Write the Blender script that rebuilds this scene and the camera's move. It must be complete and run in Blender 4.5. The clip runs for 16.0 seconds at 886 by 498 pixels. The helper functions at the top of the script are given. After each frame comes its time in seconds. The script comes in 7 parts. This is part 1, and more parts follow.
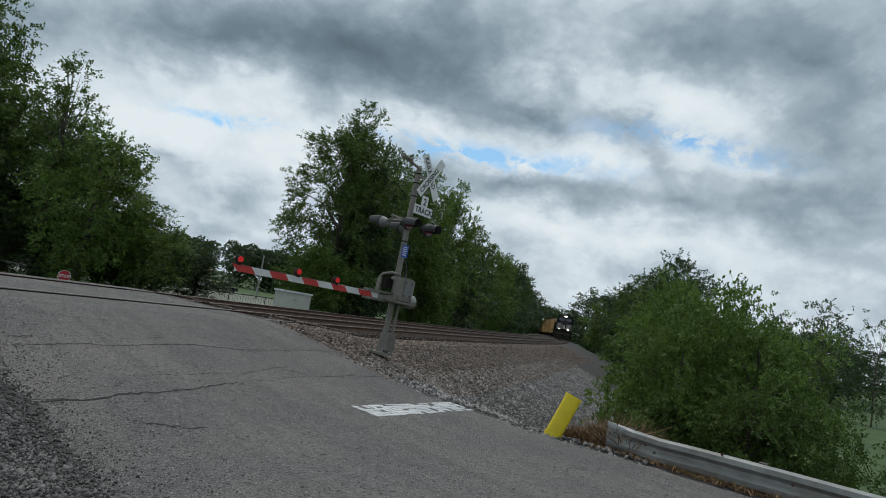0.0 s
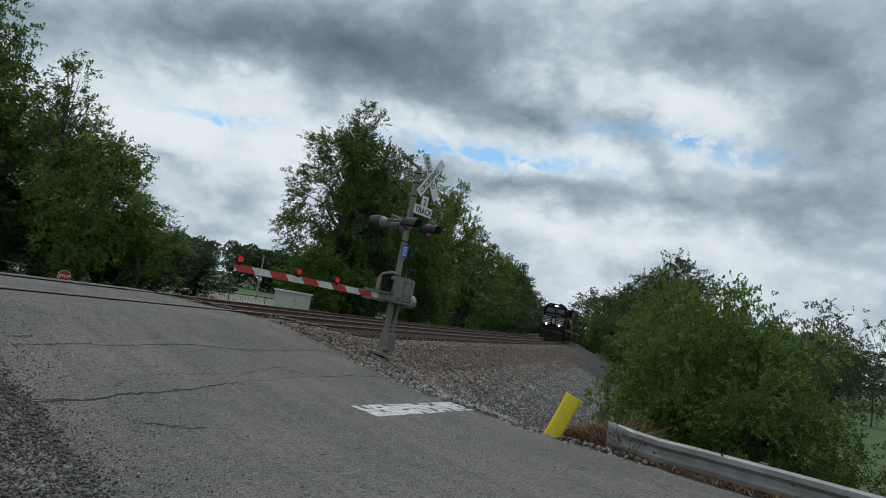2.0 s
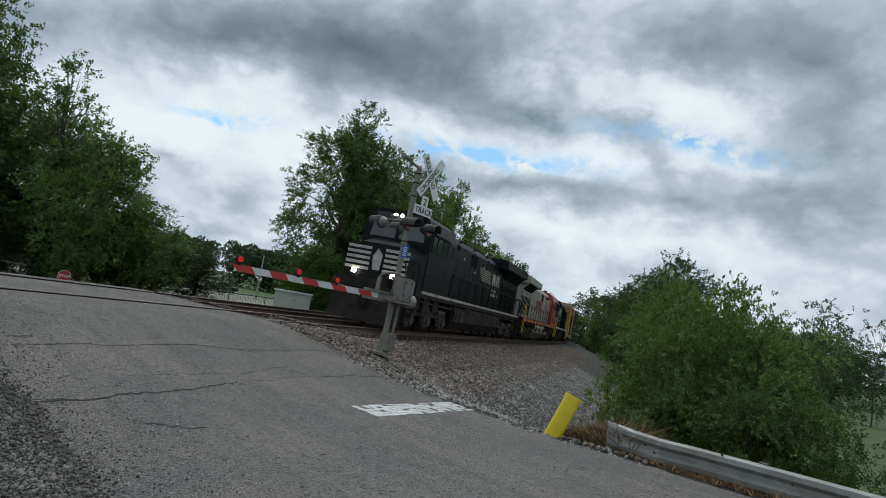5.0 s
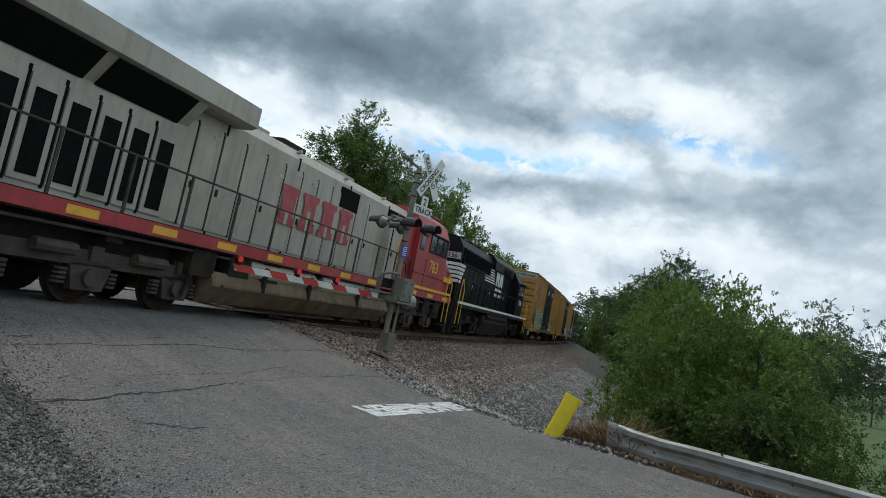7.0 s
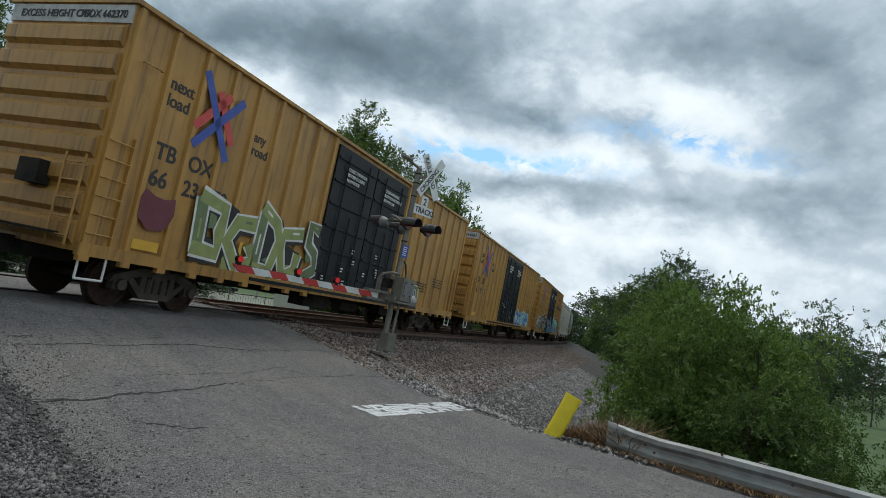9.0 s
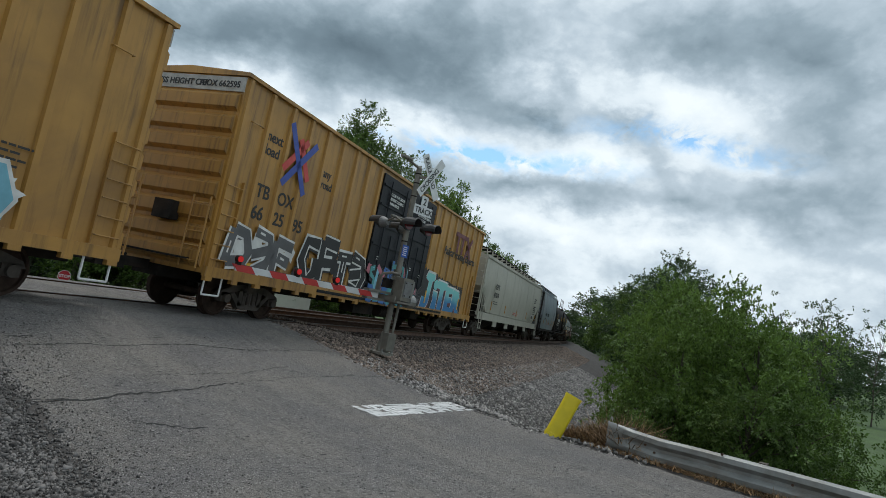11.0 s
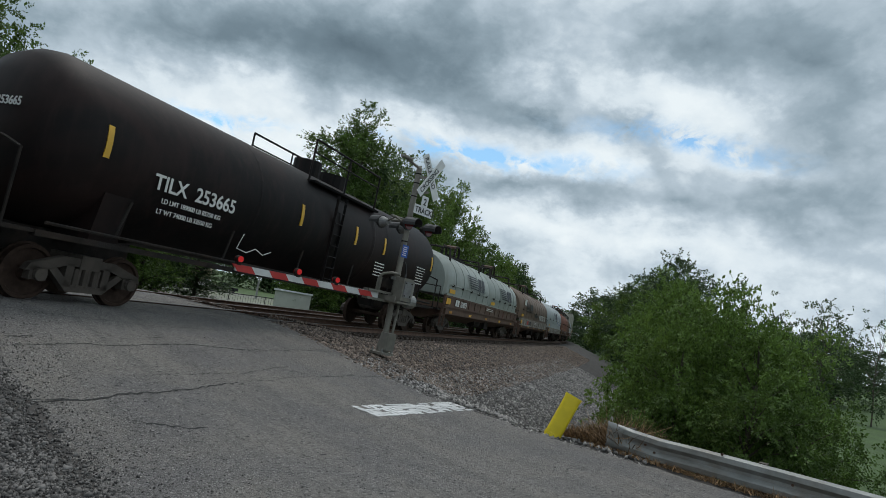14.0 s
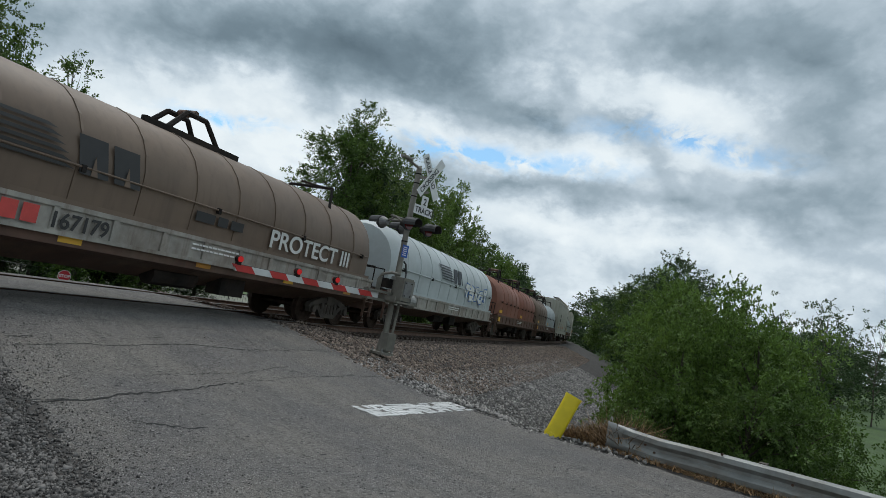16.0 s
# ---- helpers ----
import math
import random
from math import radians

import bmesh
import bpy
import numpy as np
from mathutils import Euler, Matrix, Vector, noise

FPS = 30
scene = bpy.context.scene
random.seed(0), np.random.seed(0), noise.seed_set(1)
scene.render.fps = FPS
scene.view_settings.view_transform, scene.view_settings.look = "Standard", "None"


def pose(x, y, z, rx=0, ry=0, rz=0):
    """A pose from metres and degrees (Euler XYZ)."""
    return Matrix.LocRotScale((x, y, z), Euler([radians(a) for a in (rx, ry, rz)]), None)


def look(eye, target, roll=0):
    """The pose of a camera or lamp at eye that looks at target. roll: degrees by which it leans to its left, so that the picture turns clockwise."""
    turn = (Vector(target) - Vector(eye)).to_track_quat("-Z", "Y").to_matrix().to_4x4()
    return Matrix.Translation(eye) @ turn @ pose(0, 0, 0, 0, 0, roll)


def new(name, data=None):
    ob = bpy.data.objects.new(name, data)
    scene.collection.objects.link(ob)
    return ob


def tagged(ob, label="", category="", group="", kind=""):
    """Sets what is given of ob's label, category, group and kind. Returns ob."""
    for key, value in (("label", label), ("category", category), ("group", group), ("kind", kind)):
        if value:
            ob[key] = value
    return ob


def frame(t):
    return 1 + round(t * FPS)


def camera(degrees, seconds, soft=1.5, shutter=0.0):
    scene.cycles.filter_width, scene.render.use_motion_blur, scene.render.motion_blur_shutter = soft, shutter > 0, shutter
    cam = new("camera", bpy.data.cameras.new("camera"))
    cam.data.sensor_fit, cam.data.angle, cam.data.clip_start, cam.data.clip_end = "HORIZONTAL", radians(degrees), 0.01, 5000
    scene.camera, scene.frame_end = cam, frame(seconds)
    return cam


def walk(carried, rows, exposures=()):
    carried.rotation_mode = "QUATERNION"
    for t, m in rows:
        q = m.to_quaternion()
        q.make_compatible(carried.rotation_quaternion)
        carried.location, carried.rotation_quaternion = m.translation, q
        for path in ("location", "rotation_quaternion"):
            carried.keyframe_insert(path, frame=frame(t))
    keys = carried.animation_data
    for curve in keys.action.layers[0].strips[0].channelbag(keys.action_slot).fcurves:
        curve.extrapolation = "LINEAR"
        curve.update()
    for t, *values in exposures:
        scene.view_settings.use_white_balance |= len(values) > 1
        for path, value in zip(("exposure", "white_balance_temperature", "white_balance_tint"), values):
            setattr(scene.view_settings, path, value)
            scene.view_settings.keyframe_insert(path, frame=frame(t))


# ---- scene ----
# camera: stands still on the shoulder, leaning to its left and tilted up a little
cam = camera(72.25, 16.0, 0.5)
EYE = 1.075
CAM_POSE = Matrix.Translation((0, 0, EYE)) @ pose(0, 0, 0, 90 + 5.71, 0, 0) @ pose(0, 0, 0, 0, 0, 9.75)
walk(cam, [(0, CAM_POSE), (16, CAM_POSE)], exposures=[(0, -0.25), (4.2, -0.22), (6.3, 0.04), (11.5, 0.04), (13, -0.1), (16, -0.12)])

# ---- sky and light: broken overcast ----
world = bpy.data.worlds.new("sky")
scene.world = world
world.use_nodes = True


def nd(nt, kind, **kw):
    n = nt.nodes.new(kind)
    for k, v in kw.items():
        if k == "ins":
            for key, val in v.items():
                n.inputs[key].default_value = val
        elif k == "op":
            n.operation = v
        elif k == "typ":
            n.data_type = v
    return n


def mth(nt, op, a, b=None, c=None, clamp=False):
    n = nt.nodes.new("ShaderNodeMath")
    n.operation, n.use_clamp = op, clamp
    for i, v in enumerate((a, b, c)):
        if v is None:
            continue
        if isinstance(v, (int, float)):
            n.inputs[i].default_value = v
        else:
            nt.links.new(v, n.inputs[i])
    return n.outputs[0]


def mixc(nt, fac, a, b):
    n = nt.nodes.new("ShaderNodeMix")
    n.data_type = "RGBA"
    for sock, v in ((n.inputs[0], fac), (n.inputs[6], a), (n.inputs[7], b)):
        if isinstance(v, tuple):
            sock.default_value = (*v, 1)
        elif isinstance(v, (int, float)):
            sock.default_value = v
        else:
            nt.links.new(v, sock)
    return n.outputs[2]


def noise_out(nt, vec, scale, detail=4.0, rough=0.55, dist=0.0):
    n = nt.nodes.new("ShaderNodeTexNoise")
    n.inputs["Scale"].default_value, n.inputs["Detail"].default_value = scale, detail
    n.inputs["Roughness"].default_value, n.inputs["Distortion"].default_value = rough, dist
    if vec is not None:
        nt.links.new(vec, n.inputs["Vector"])
    return n.outputs["Fac"]


def ramp(nt, fac, lo, hi):
    n = nt.nodes.new("ShaderNodeMapRange")
    n.interpolation_type = "SMOOTHSTEP"
    n.inputs[1].default_value, n.inputs[2].default_value = lo, hi
    nt.links.new(fac, n.inputs[0])
    return n.outputs[0]


# the broken deck as seen from the crossing: (across, up, half length, half height, turn, weight)
HEAVY = ((-0.217, 0.428, 0.319, 0.075, 2, 0.55), (-0.493, 0.389, 0.250, 0.045, 2, 0.30), (-0.073, 0.393, 0.183, 0.069, -2, 0.30), (0.368, 0.533, 0.128, 0.061, 10, 0.32),
         (0.566, 0.527, 0.175, 0.091, 0, 0.35), (0.650, 0.390, 0.154, 0.089, 0, 0.22), (0.582, 0.299, 0.182, 0.058, 5, 0.28), (0.256, 0.345, 0.114, 0.030, -29, 0.28),
         (0.129, 0.348, 0.031, 0.020, -11, 0.30), (0.091, 0.218, 0.142, 0.021, 4, 0.26), (0.377, 0.234, 0.247, 0.027, 2, 0.22), (-0.332, 0.125, 0.056, 0.024, 5, 0.22),
         (-0.471, 0.154, 0.056, 0.015, 10, 0.20), (0.684, 0.641, 0.200, 0.123, 10, 0.20), (-0.750, 0.363, 0.155, 0.068, -10, 0.12), (-0.341, 0.080, 0.187, 0.019, -2, 0.18))
OPEN = ((-0.411, 0.323, 0.087, 0.049, -10, -0.25), (-0.456, 0.215, 0.142, 0.057, 0, -0.25), (-0.303, 0.222, 0.076, 0.039, 10, -0.16), (-0.017, 0.288, 0.105, 0.029, -5, -0.30),
        (0.156, 0.423, 0.087, 0.060, -21, -0.36), (0.335, 0.405, 0.154, 0.045, -2, -0.40), (0.178, 0.277, 0.087, 0.024, 20, -0.30), (0.472, 0.329, 0.115, 0.018, 5, -0.16),
        (0.367, 0.164, 0.282, 0.019, 0, -0.20), (-0.420, 0.095, 0.112, 0.028, 0, -0.12), (0.194, 0.173, 0.113, 0.029, 0, -0.12))
BLUE = ((0.055, 0.262, 0.114, 0.014, 2, 1.00), (0.377, 0.347, 0.115, 0.014, 2, 0.70), (-0.405, 0.256, 0.057, 0.009, 0, 0.60))


def build_sky():
    nt = world.node_tree
    nt.nodes.clear()
    out = nt.nodes.new("ShaderNodeOutputWorld")
    bg = nt.nodes.new("ShaderNodeBackground")
    tc = nt.nodes.new("ShaderNodeTexCoord")
    sky = nt.nodes.new("ShaderNodeTexSky")
    sky.sky_type, sky.sun_disc = "NISHITA", False
    sky.sun_elevation, sky.sun_rotation = radians(65), radians(-19)
    sep = nt.nodes.new("ShaderNodeSeparateXYZ")
    nt.links.new(tc.outputs["Generated"], sep.inputs[0])
    x, y, z = sep.outputs
    flat = nt.nodes.new("ShaderNodeMapping")
    flat.inputs["Scale"].default_value = (1.0, 1.0, 1.45)
    nt.links.new(tc.outputs["Generated"], flat.inputs["Vector"])
    vec = flat.outputs[0]

    def vmath(op, a, b=None, c=None):
        n = nt.nodes.new("ShaderNodeVectorMath")
        n.operation = op
        for i, v in enumerate((a, b, c)):
            if isinstance(v, tuple):
                n.inputs[i].default_value = v
            elif v is not None:
                nt.links.new(v, n.inputs[i])
        return n

    def colour_noise(scale, detail, rough):
        n = nt.nodes.new("ShaderNodeTexNoise")
        n.inputs["Scale"].default_value, n.inputs["Detail"].default_value, n.inputs["Roughness"].default_value = scale, detail, rough
        nt.links.new(vec, n.inputs["Vector"])
        return vmath("SUBTRACT", n.outputs["Color"], (0.5, 0.5, 0.5)).outputs[0]

    ahead = mth(nt, "MAXIMUM", y, 0.12)
    comb = nt.nodes.new("ShaderNodeCombineXYZ")
    nt.links.new(mth(nt, "DIVIDE", x, ahead), comb.inputs[0])
    nt.links.new(mth(nt, "DIVIDE", z, ahead), comb.inputs[1])
    # ragged edges: the layout is bent by broad and fine turbulence
    p = vmath("MULTIPLY_ADD", colour_noise(3.2, 3, 0.5), (0.20, 0.10, 0.0), comb.outputs[0]).outputs[0]
    p = vmath("MULTIPLY_ADD", colour_noise(11.0, 8, 0.62), (0.15, 0.085, 0.0), p).outputs[0]

    def patch(u, v, a, b, turn, k):
        m = nt.nodes.new("ShaderNodeMapping")
        m.vector_type = "TEXTURE"
        m.inputs["Location"].default_value = (u, v, 0)
        m.inputs["Rotation"].default_value = (0, 0, radians(turn))
        m.inputs["Scale"].default_value = (a * k, b * k, 1)
        nt.links.new(p, m.inputs["Vector"])
        g = nt.nodes.new("ShaderNodeTexGradient")
        g.gradient_type = "QUADRATIC_SPHERE"
        nt.links.new(m.outputs[0], g.inputs[0])
        return g.outputs["Fac"]

    shape = None
    for u, v, a, b, turn, weight in HEAVY + OPEN:
        shape = mth(nt, "MULTIPLY_ADD", patch(u, v, a, b, turn, 2.3), weight * 1.0, shape if shape else 0.0)
    shape = mth(nt, "MULTIPLY", shape, ramp(nt, y, 0.1, 0.4))
    # rounded heads of the heaps, and soft fibres
    warp = vmath("MULTIPLY_ADD", colour_noise(9.0, 6, 0.6), (0.16, 0.16, 0.16), vec).outputs[0]
    # unseen cloud behind the viewer is thickened, to darken the train's near side
    dens = mth(nt, "ADD", shape, mth(nt, "MULTIPLY_ADD", ramp(nt, y, 0.3, -0.5), 0.10, 0.035))
    for size, k in ((6.0, 0.20), (14.0, 0.15), (31.0, 0.08)):
        vo = nt.nodes.new("ShaderNodeTexVoronoi")
        vo.feature = "SMOOTH_F1"
        vo.inputs["Scale"].default_value, vo.inputs["Smoothness"].default_value = size, 0.3
        nt.links.new(warp, vo.inputs["Vector"])
        dens = mth(nt, "MULTIPLY_ADD", vo.outputs["Distance"], k, dens)
    dens = mth(nt, "MULTIPLY_ADD", mth(nt, "SUBTRACT", noise_out(nt, vec, 4.5, 9, 0.55, 0.3), 0.5), 0.46, dens)
    dens = mth(nt, "MULTIPLY_ADD", mth(nt, "SUBTRACT", noise_out(nt, vec, 17.0, 8, 0.6, 0.8), 0.5), 0.14, dens)
    cr = nt.nodes.new("ShaderNodeValToRGB")
    nt.links.new(dens, cr.inputs[0])
    stops = ((0.04, (0.897, 0.980, 1.020)), (0.20, (0.751, 0.850, 0.918)), (0.34, (0.507, 0.610, 0.694)), (0.52, (0.312, 0.405, 0.474)), (0.74, (0.190, 0.262, 0.316)), (1.0, (0.127, 0.182, 0.224)))
    while len(cr.color_ramp.elements) < len(stops):
        cr.color_ramp.elements.new(0.5)
    for el, (pos, c) in zip(cr.color_ramp.elements, stops):
        el.position, el.color = pos, (*c, 1)
    clear = vmath("MULTIPLY", sky.outputs[0], (0.10, 0.15, 0.165)).outputs[0]
    gap = None
    for u, v, a, b, turn, weight in BLUE:
        gap = mth(nt, "MULTIPLY_ADD", patch(u, v, a, b, turn, 2.6), weight * 1.9, gap if gap else 0.0)
    gap = mth(nt, "MULTIPLY", gap, ramp(nt, noise_out(nt, vec, 22.0, 7, 0.6, 0.5), 0.36, 0.58))
    col = mixc(nt, mth(nt, "MINIMUM", gap, 0.9), cr.outputs[0], clear)
    nt.links.new(col, bg.inputs[0])
    bg.inputs[1].default_value = 1.0
    nt.links.new(bg.outputs[0], out.inputs[0])


build_sky()
sun = new("sun", bpy.data.lights.new("sun", "SUN"))
sun.data.energy, sun.data.angle, sun.data.color = 1.3, radians(14), (1.0, 0.98, 0.94)
sun.matrix_world = look((0, 0, 60), (9, -26, 0))


# ---- materials ----
def material(name, color, rough=0.6, metal=0.0, var=0.25, scale=4.0, bump=0.15, bscale=40.0, dirt=None, dirt_amt=0.4, island=False, spec=0.5, fine=None, streak=None, streak_amt=0.5):
    """Principled surface with large stains, fine grain and relief."""
    m = bpy.data.materials.new(name)
    m.use_nodes = True
    nt = m.node_tree
    b = nt.nodes["Principled BSDF"]
    tc = nt.nodes.new("ShaderNodeTexCoord")
    vec = tc.outputs["Object"]
    n1 = noise_out(nt, vec, scale, 5, 0.6)
    n2 = noise_out(nt, vec, bscale, 3, 0.6)
    dark = tuple(c * (1 - var) for c in color)
    light = tuple(min(1, c * (1 + var * 0.6)) for c in color)
    col = mixc(nt, ramp(nt, n1, 0.3, 0.7), dark, light)
    if fine:
        col = mixc(nt, ramp(nt, n2, 0.35, 0.65), col, fine)
    if dirt:
        n3 = noise_out(nt, vec, scale * 0.45, 6, 0.65, 0.5)
        col = mixc(nt, mth(nt, "MULTIPLY", ramp(nt, n3, 0.42, 0.72), dirt_amt), col, dirt)
    if streak:
        mp = nt.nodes.new("ShaderNodeMapping")
        mp.inputs["Scale"].default_value = (2.6, 2.6, 0.16)
        nt.links.new(vec, mp.inputs["Vector"])
        n5 = noise_out(nt, mp.outputs[0], 2.2, 7, 0.65)
        col = mixc(nt, mth(nt, "MULTIPLY", ramp(nt, n5, 0.46, 0.72), streak_amt), col, streak)
    if island:
        g = nt.nodes.new("ShaderNodeNewGeometry")
        hsv = nt.nodes.new("ShaderNodeHueSaturation")
        nt.links.new(mth(nt, "MULTIPLY_ADD", g.outputs["Random Per Island"], 1.4, 0.3), hsv.inputs["Value"])
        nt.links.new(col, hsv.inputs["Color"])
        col = hsv.outputs[0]
    nt.links.new(col, b.inputs["Base Color"])
    b.inputs["Roughness"].default_value, b.inputs["Metallic"].default_value = rough, metal
    b.inputs["Specular IOR Level"].default_value = spec
    if bump:
        bp = nt.nodes.new("ShaderNodeBump")
        bp.inputs["Strength"].default_value, bp.inputs["Distance"].default_value = bump, 0.02
        nt.links.new(n2, bp.inputs["Height"])
        nt.links.new(bp.outputs[0], b.inputs["Normal"])
    return m


def leaf_material(name, color, yellow):
    m = bpy.data.materials.new(name)
    m.use_nodes = True
    nt = m.node_tree
    b = nt.nodes["Principled BSDF"]
    g = nt.nodes.new("ShaderNodeNewGeometry")
    tc = nt.nodes.new("ShaderNodeTexCoord")
    r = g.outputs["Random Per Island"]
    n1 = noise_out(nt, tc.outputs["Object"], 0.45, 3)
    col = mixc(nt, r, tuple(c * 0.5 for c in color), tuple(c * 1.45 for c in color))
    col = mixc(nt, mth(nt, "MULTIPLY", ramp(nt, n1, 0.5, 0.75), 0.6), col, yellow)
    nt.links.new(col, b.inputs["Base Color"])
    b.inputs["Roughness"].default_value, b.inputs["Specular IOR Level"].default_value = 0.55, 0.3
    tr = nt.nodes.new("ShaderNodeBsdfTranslucent")
    nt.links.new(col, tr.inputs["Color"])
    mx = nt.nodes.new("ShaderNodeMixShader")
    mx.inputs[0].default_value = 0.35
    nt.links.new(b.outputs[0], mx.inputs[1])
    nt.links.new(tr.outputs[0], mx.inputs[2])
    nt.links.new(mx.outputs[0], nt.nodes["Material Output"].inputs[0])
    return m


def glow_material(name, color, strength):
    m = bpy.data.materials.new(name)
    m.use_nodes = True
    b = m.node_tree.nodes["Principled BSDF"]
    b.inputs["Base Color"].default_value = (*color, 1)
    b.inputs["Emission Color"].default_value = (*color, 1)
    b.inputs["Emission Strength"].default_value = strength
    return m


def asphalt_material():
    """Worn road surface: exposed stone chips in dark binder, wheel-worn streaks along the way, dusty patches."""
    m = bpy.data.materials.new("asphalt")
    m.use_nodes = True
    nt = m.node_tree
    b = nt.nodes["Principled BSDF"]
    tc = nt.nodes.new("ShaderNodeTexCoord")
    vec = tc.outputs["Object"]
    along = nt.nodes.new("ShaderNodeMapping")
    along.vector_type = "TEXTURE"
    along.inputs["Rotation"].default_value = (0, 0, math.atan2(-0.65, 0.76))
    along.inputs["Scale"].default_value = (5.0, 0.55, 1.0)
    nt.links.new(vec, along.inputs["Vector"])
    col = mixc(nt, ramp(nt, noise_out(nt, vec, 0.42, 5, 0.6, 0.4), 0.35, 0.65), (0.200, 0.189, 0.185), (0.262, 0.241, 0.216))
    col = mixc(nt, mth(nt, "MULTIPLY", ramp(nt, noise_out(nt, along.outputs[0], 1.3, 6, 0.6), 0.42, 0.72), 0.55), col, (0.138, 0.131, 0.128))
    col = mixc(nt, mth(nt, "MULTIPLY", ramp(nt, noise_out(nt, vec, 2.6, 6, 0.7), 0.5, 0.75), 0.5), col, (0.305, 0.278, 0.240))
    heights = []
    for size, lit, dim in ((46.0, 0.60, 0.78), (120.0, 0.50, 0.70)):
        v = nt.nodes.new("ShaderNodeTexVoronoi")
        v.inputs["Scale"].default_value = size
        nt.links.new(vec, v.inputs["Vector"])
        sp = nt.nodes.new("ShaderNodeSeparateColor")
        nt.links.new(v.outputs["Color"], sp.inputs[0])
        chip = mth(nt, "SUBTRACT", 1.0, ramp(nt, v.outputs["Distance"], 0.25, 0.62))
        heights.append(chip)
        col = mixc(nt, mth(nt, "MULTIPLY", mth(nt, "MULTIPLY", ramp(nt, sp.outputs[0], lit, 1.0), chip), 0.85), col, (0.46, 0.44, 0.41))
        col = mixc(nt, mth(nt, "MULTIPLY", ramp(nt, sp.outputs[1], dim, 1.0), 0.7), col, (0.045, 0.044, 0.043))
    nt.links.new(col, b.inputs["Base Color"])
    b.inputs["Roughness"].default_value, b.inputs["Specular IOR Level"].default_value = 0.93, 0.18
    h = mth(nt, "ADD", mth(nt, "MULTIPLY", heights[0], 0.6), mth(nt, "MULTIPLY", heights[1], 0.4))
    h = mth(nt, "ADD", h, noise_out(nt, vec, 9.0, 6, 0.7))
    bp = nt.nodes.new("ShaderNodeBump")
    bp.inputs["Strength"].default_value, bp.inputs["Distance"].default_value = 0.9, 0.02
    nt.links.new(h, bp.inputs["Height"])
    nt.links.new(bp.outputs[0], b.inputs["Normal"])
    return m


ASPHALT = asphalt_material()
# bed under the stones, its colour darkened to give shaded gaps between them
GRAVEL = material("gravel", (0.058, 0.050, 0.044), 0.9, var=0.35, scale=1.2, bump=1.0, bscale=26, fine=(0.05, 0.047, 0.045))
STONE = material("ballast_stone", (0.165, 0.128, 0.104), 0.9, var=0.3, scale=3, bump=0.3, bscale=50, island=True)
STONE_GREY = material("grey_stone", (0.245, 0.230, 0.215), 0.9, var=0.3, scale=3, bump=0.3, bscale=50, island=True)
STONE_NEAR = material("road_stone", (0.130, 0.121, 0.114), 0.9, var=0.3, scale=3, bump=0.3, bscale=50, island=True)
GRASS = material("grass", (0.050, 0.098, 0.018), 0.9, var=0.4, scale=0.3, bump=0.8, bscale=20, fine=(0.05, 0.085, 0.02))
DRYGRASS = material("dry_grass", (0.26, 0.16, 0.08), 0.9, var=0.4, scale=2, island=True, bump=0)
RAIL = material("rail_steel", (0.13, 0.075, 0.05), 0.7, 0.3, var=0.3, scale=6, dirt=(0.06, 0.04, 0.03))
RAILTOP = material("rail_head", (0.22, 0.20, 0.185), 0.5, 0.8, var=0.15, scale=5)
TIE = material("tie_wood", (0.075, 0.055, 0.042), 0.9, var=0.4, scale=3, bump=0.5)
RUBBER = material("black_rubber", (0.025, 0.025, 0.025), 0.8, var=0.3)
PAINTW = material("worn_white_paint", (0.62, 0.62, 0.61), 0.7, var=0.12, scale=2, dirt=(0.3, 0.3, 0.3), dirt_amt=0.55)
BARK = material("bark", (0.09, 0.075, 0.06), 0.95, var=0.4, scale=5, bump=0.8, bscale=25)
LEAF_A = leaf_material("leaf_mid", (0.080, 0.135, 0.030), (0.14, 0.185, 0.038))
LEAF_B = leaf_material("leaf_fresh", (0.108, 0.178, 0.036), (0.175, 0.235, 0.045))
LEAF_C = leaf_material("leaf_dark", (0.05, 0.085, 0.032), (0.08, 0.115, 0.035))
GALV = material("galvanised_steel", (0.30, 0.305, 0.29), 0.55, 0.45, var=0.25, scale=3, dirt=(0.16, 0.12, 0.085), dirt_amt=0.6)


# ---- mesh helpers ----
def quick_mesh(name, verts, faces):
    me = bpy.data.meshes.new(name)
    verts, faces = np.asarray(verts, np.float32), np.asarray(faces, np.int32)
    k = faces.shape[1]
    me.vertices.add(len(verts))
    me.vertices.foreach_set("co", verts.ravel())
    me.loops.add(faces.size)
    me.loops.foreach_set("vertex_index", faces.ravel())
    me.polygons.add(len(faces))
    me.polygons.foreach_set("loop_start", np.arange(0, faces.size, k, dtype=np.int32))
    me.update(calc_edges=True)
    me.validate()
    return me


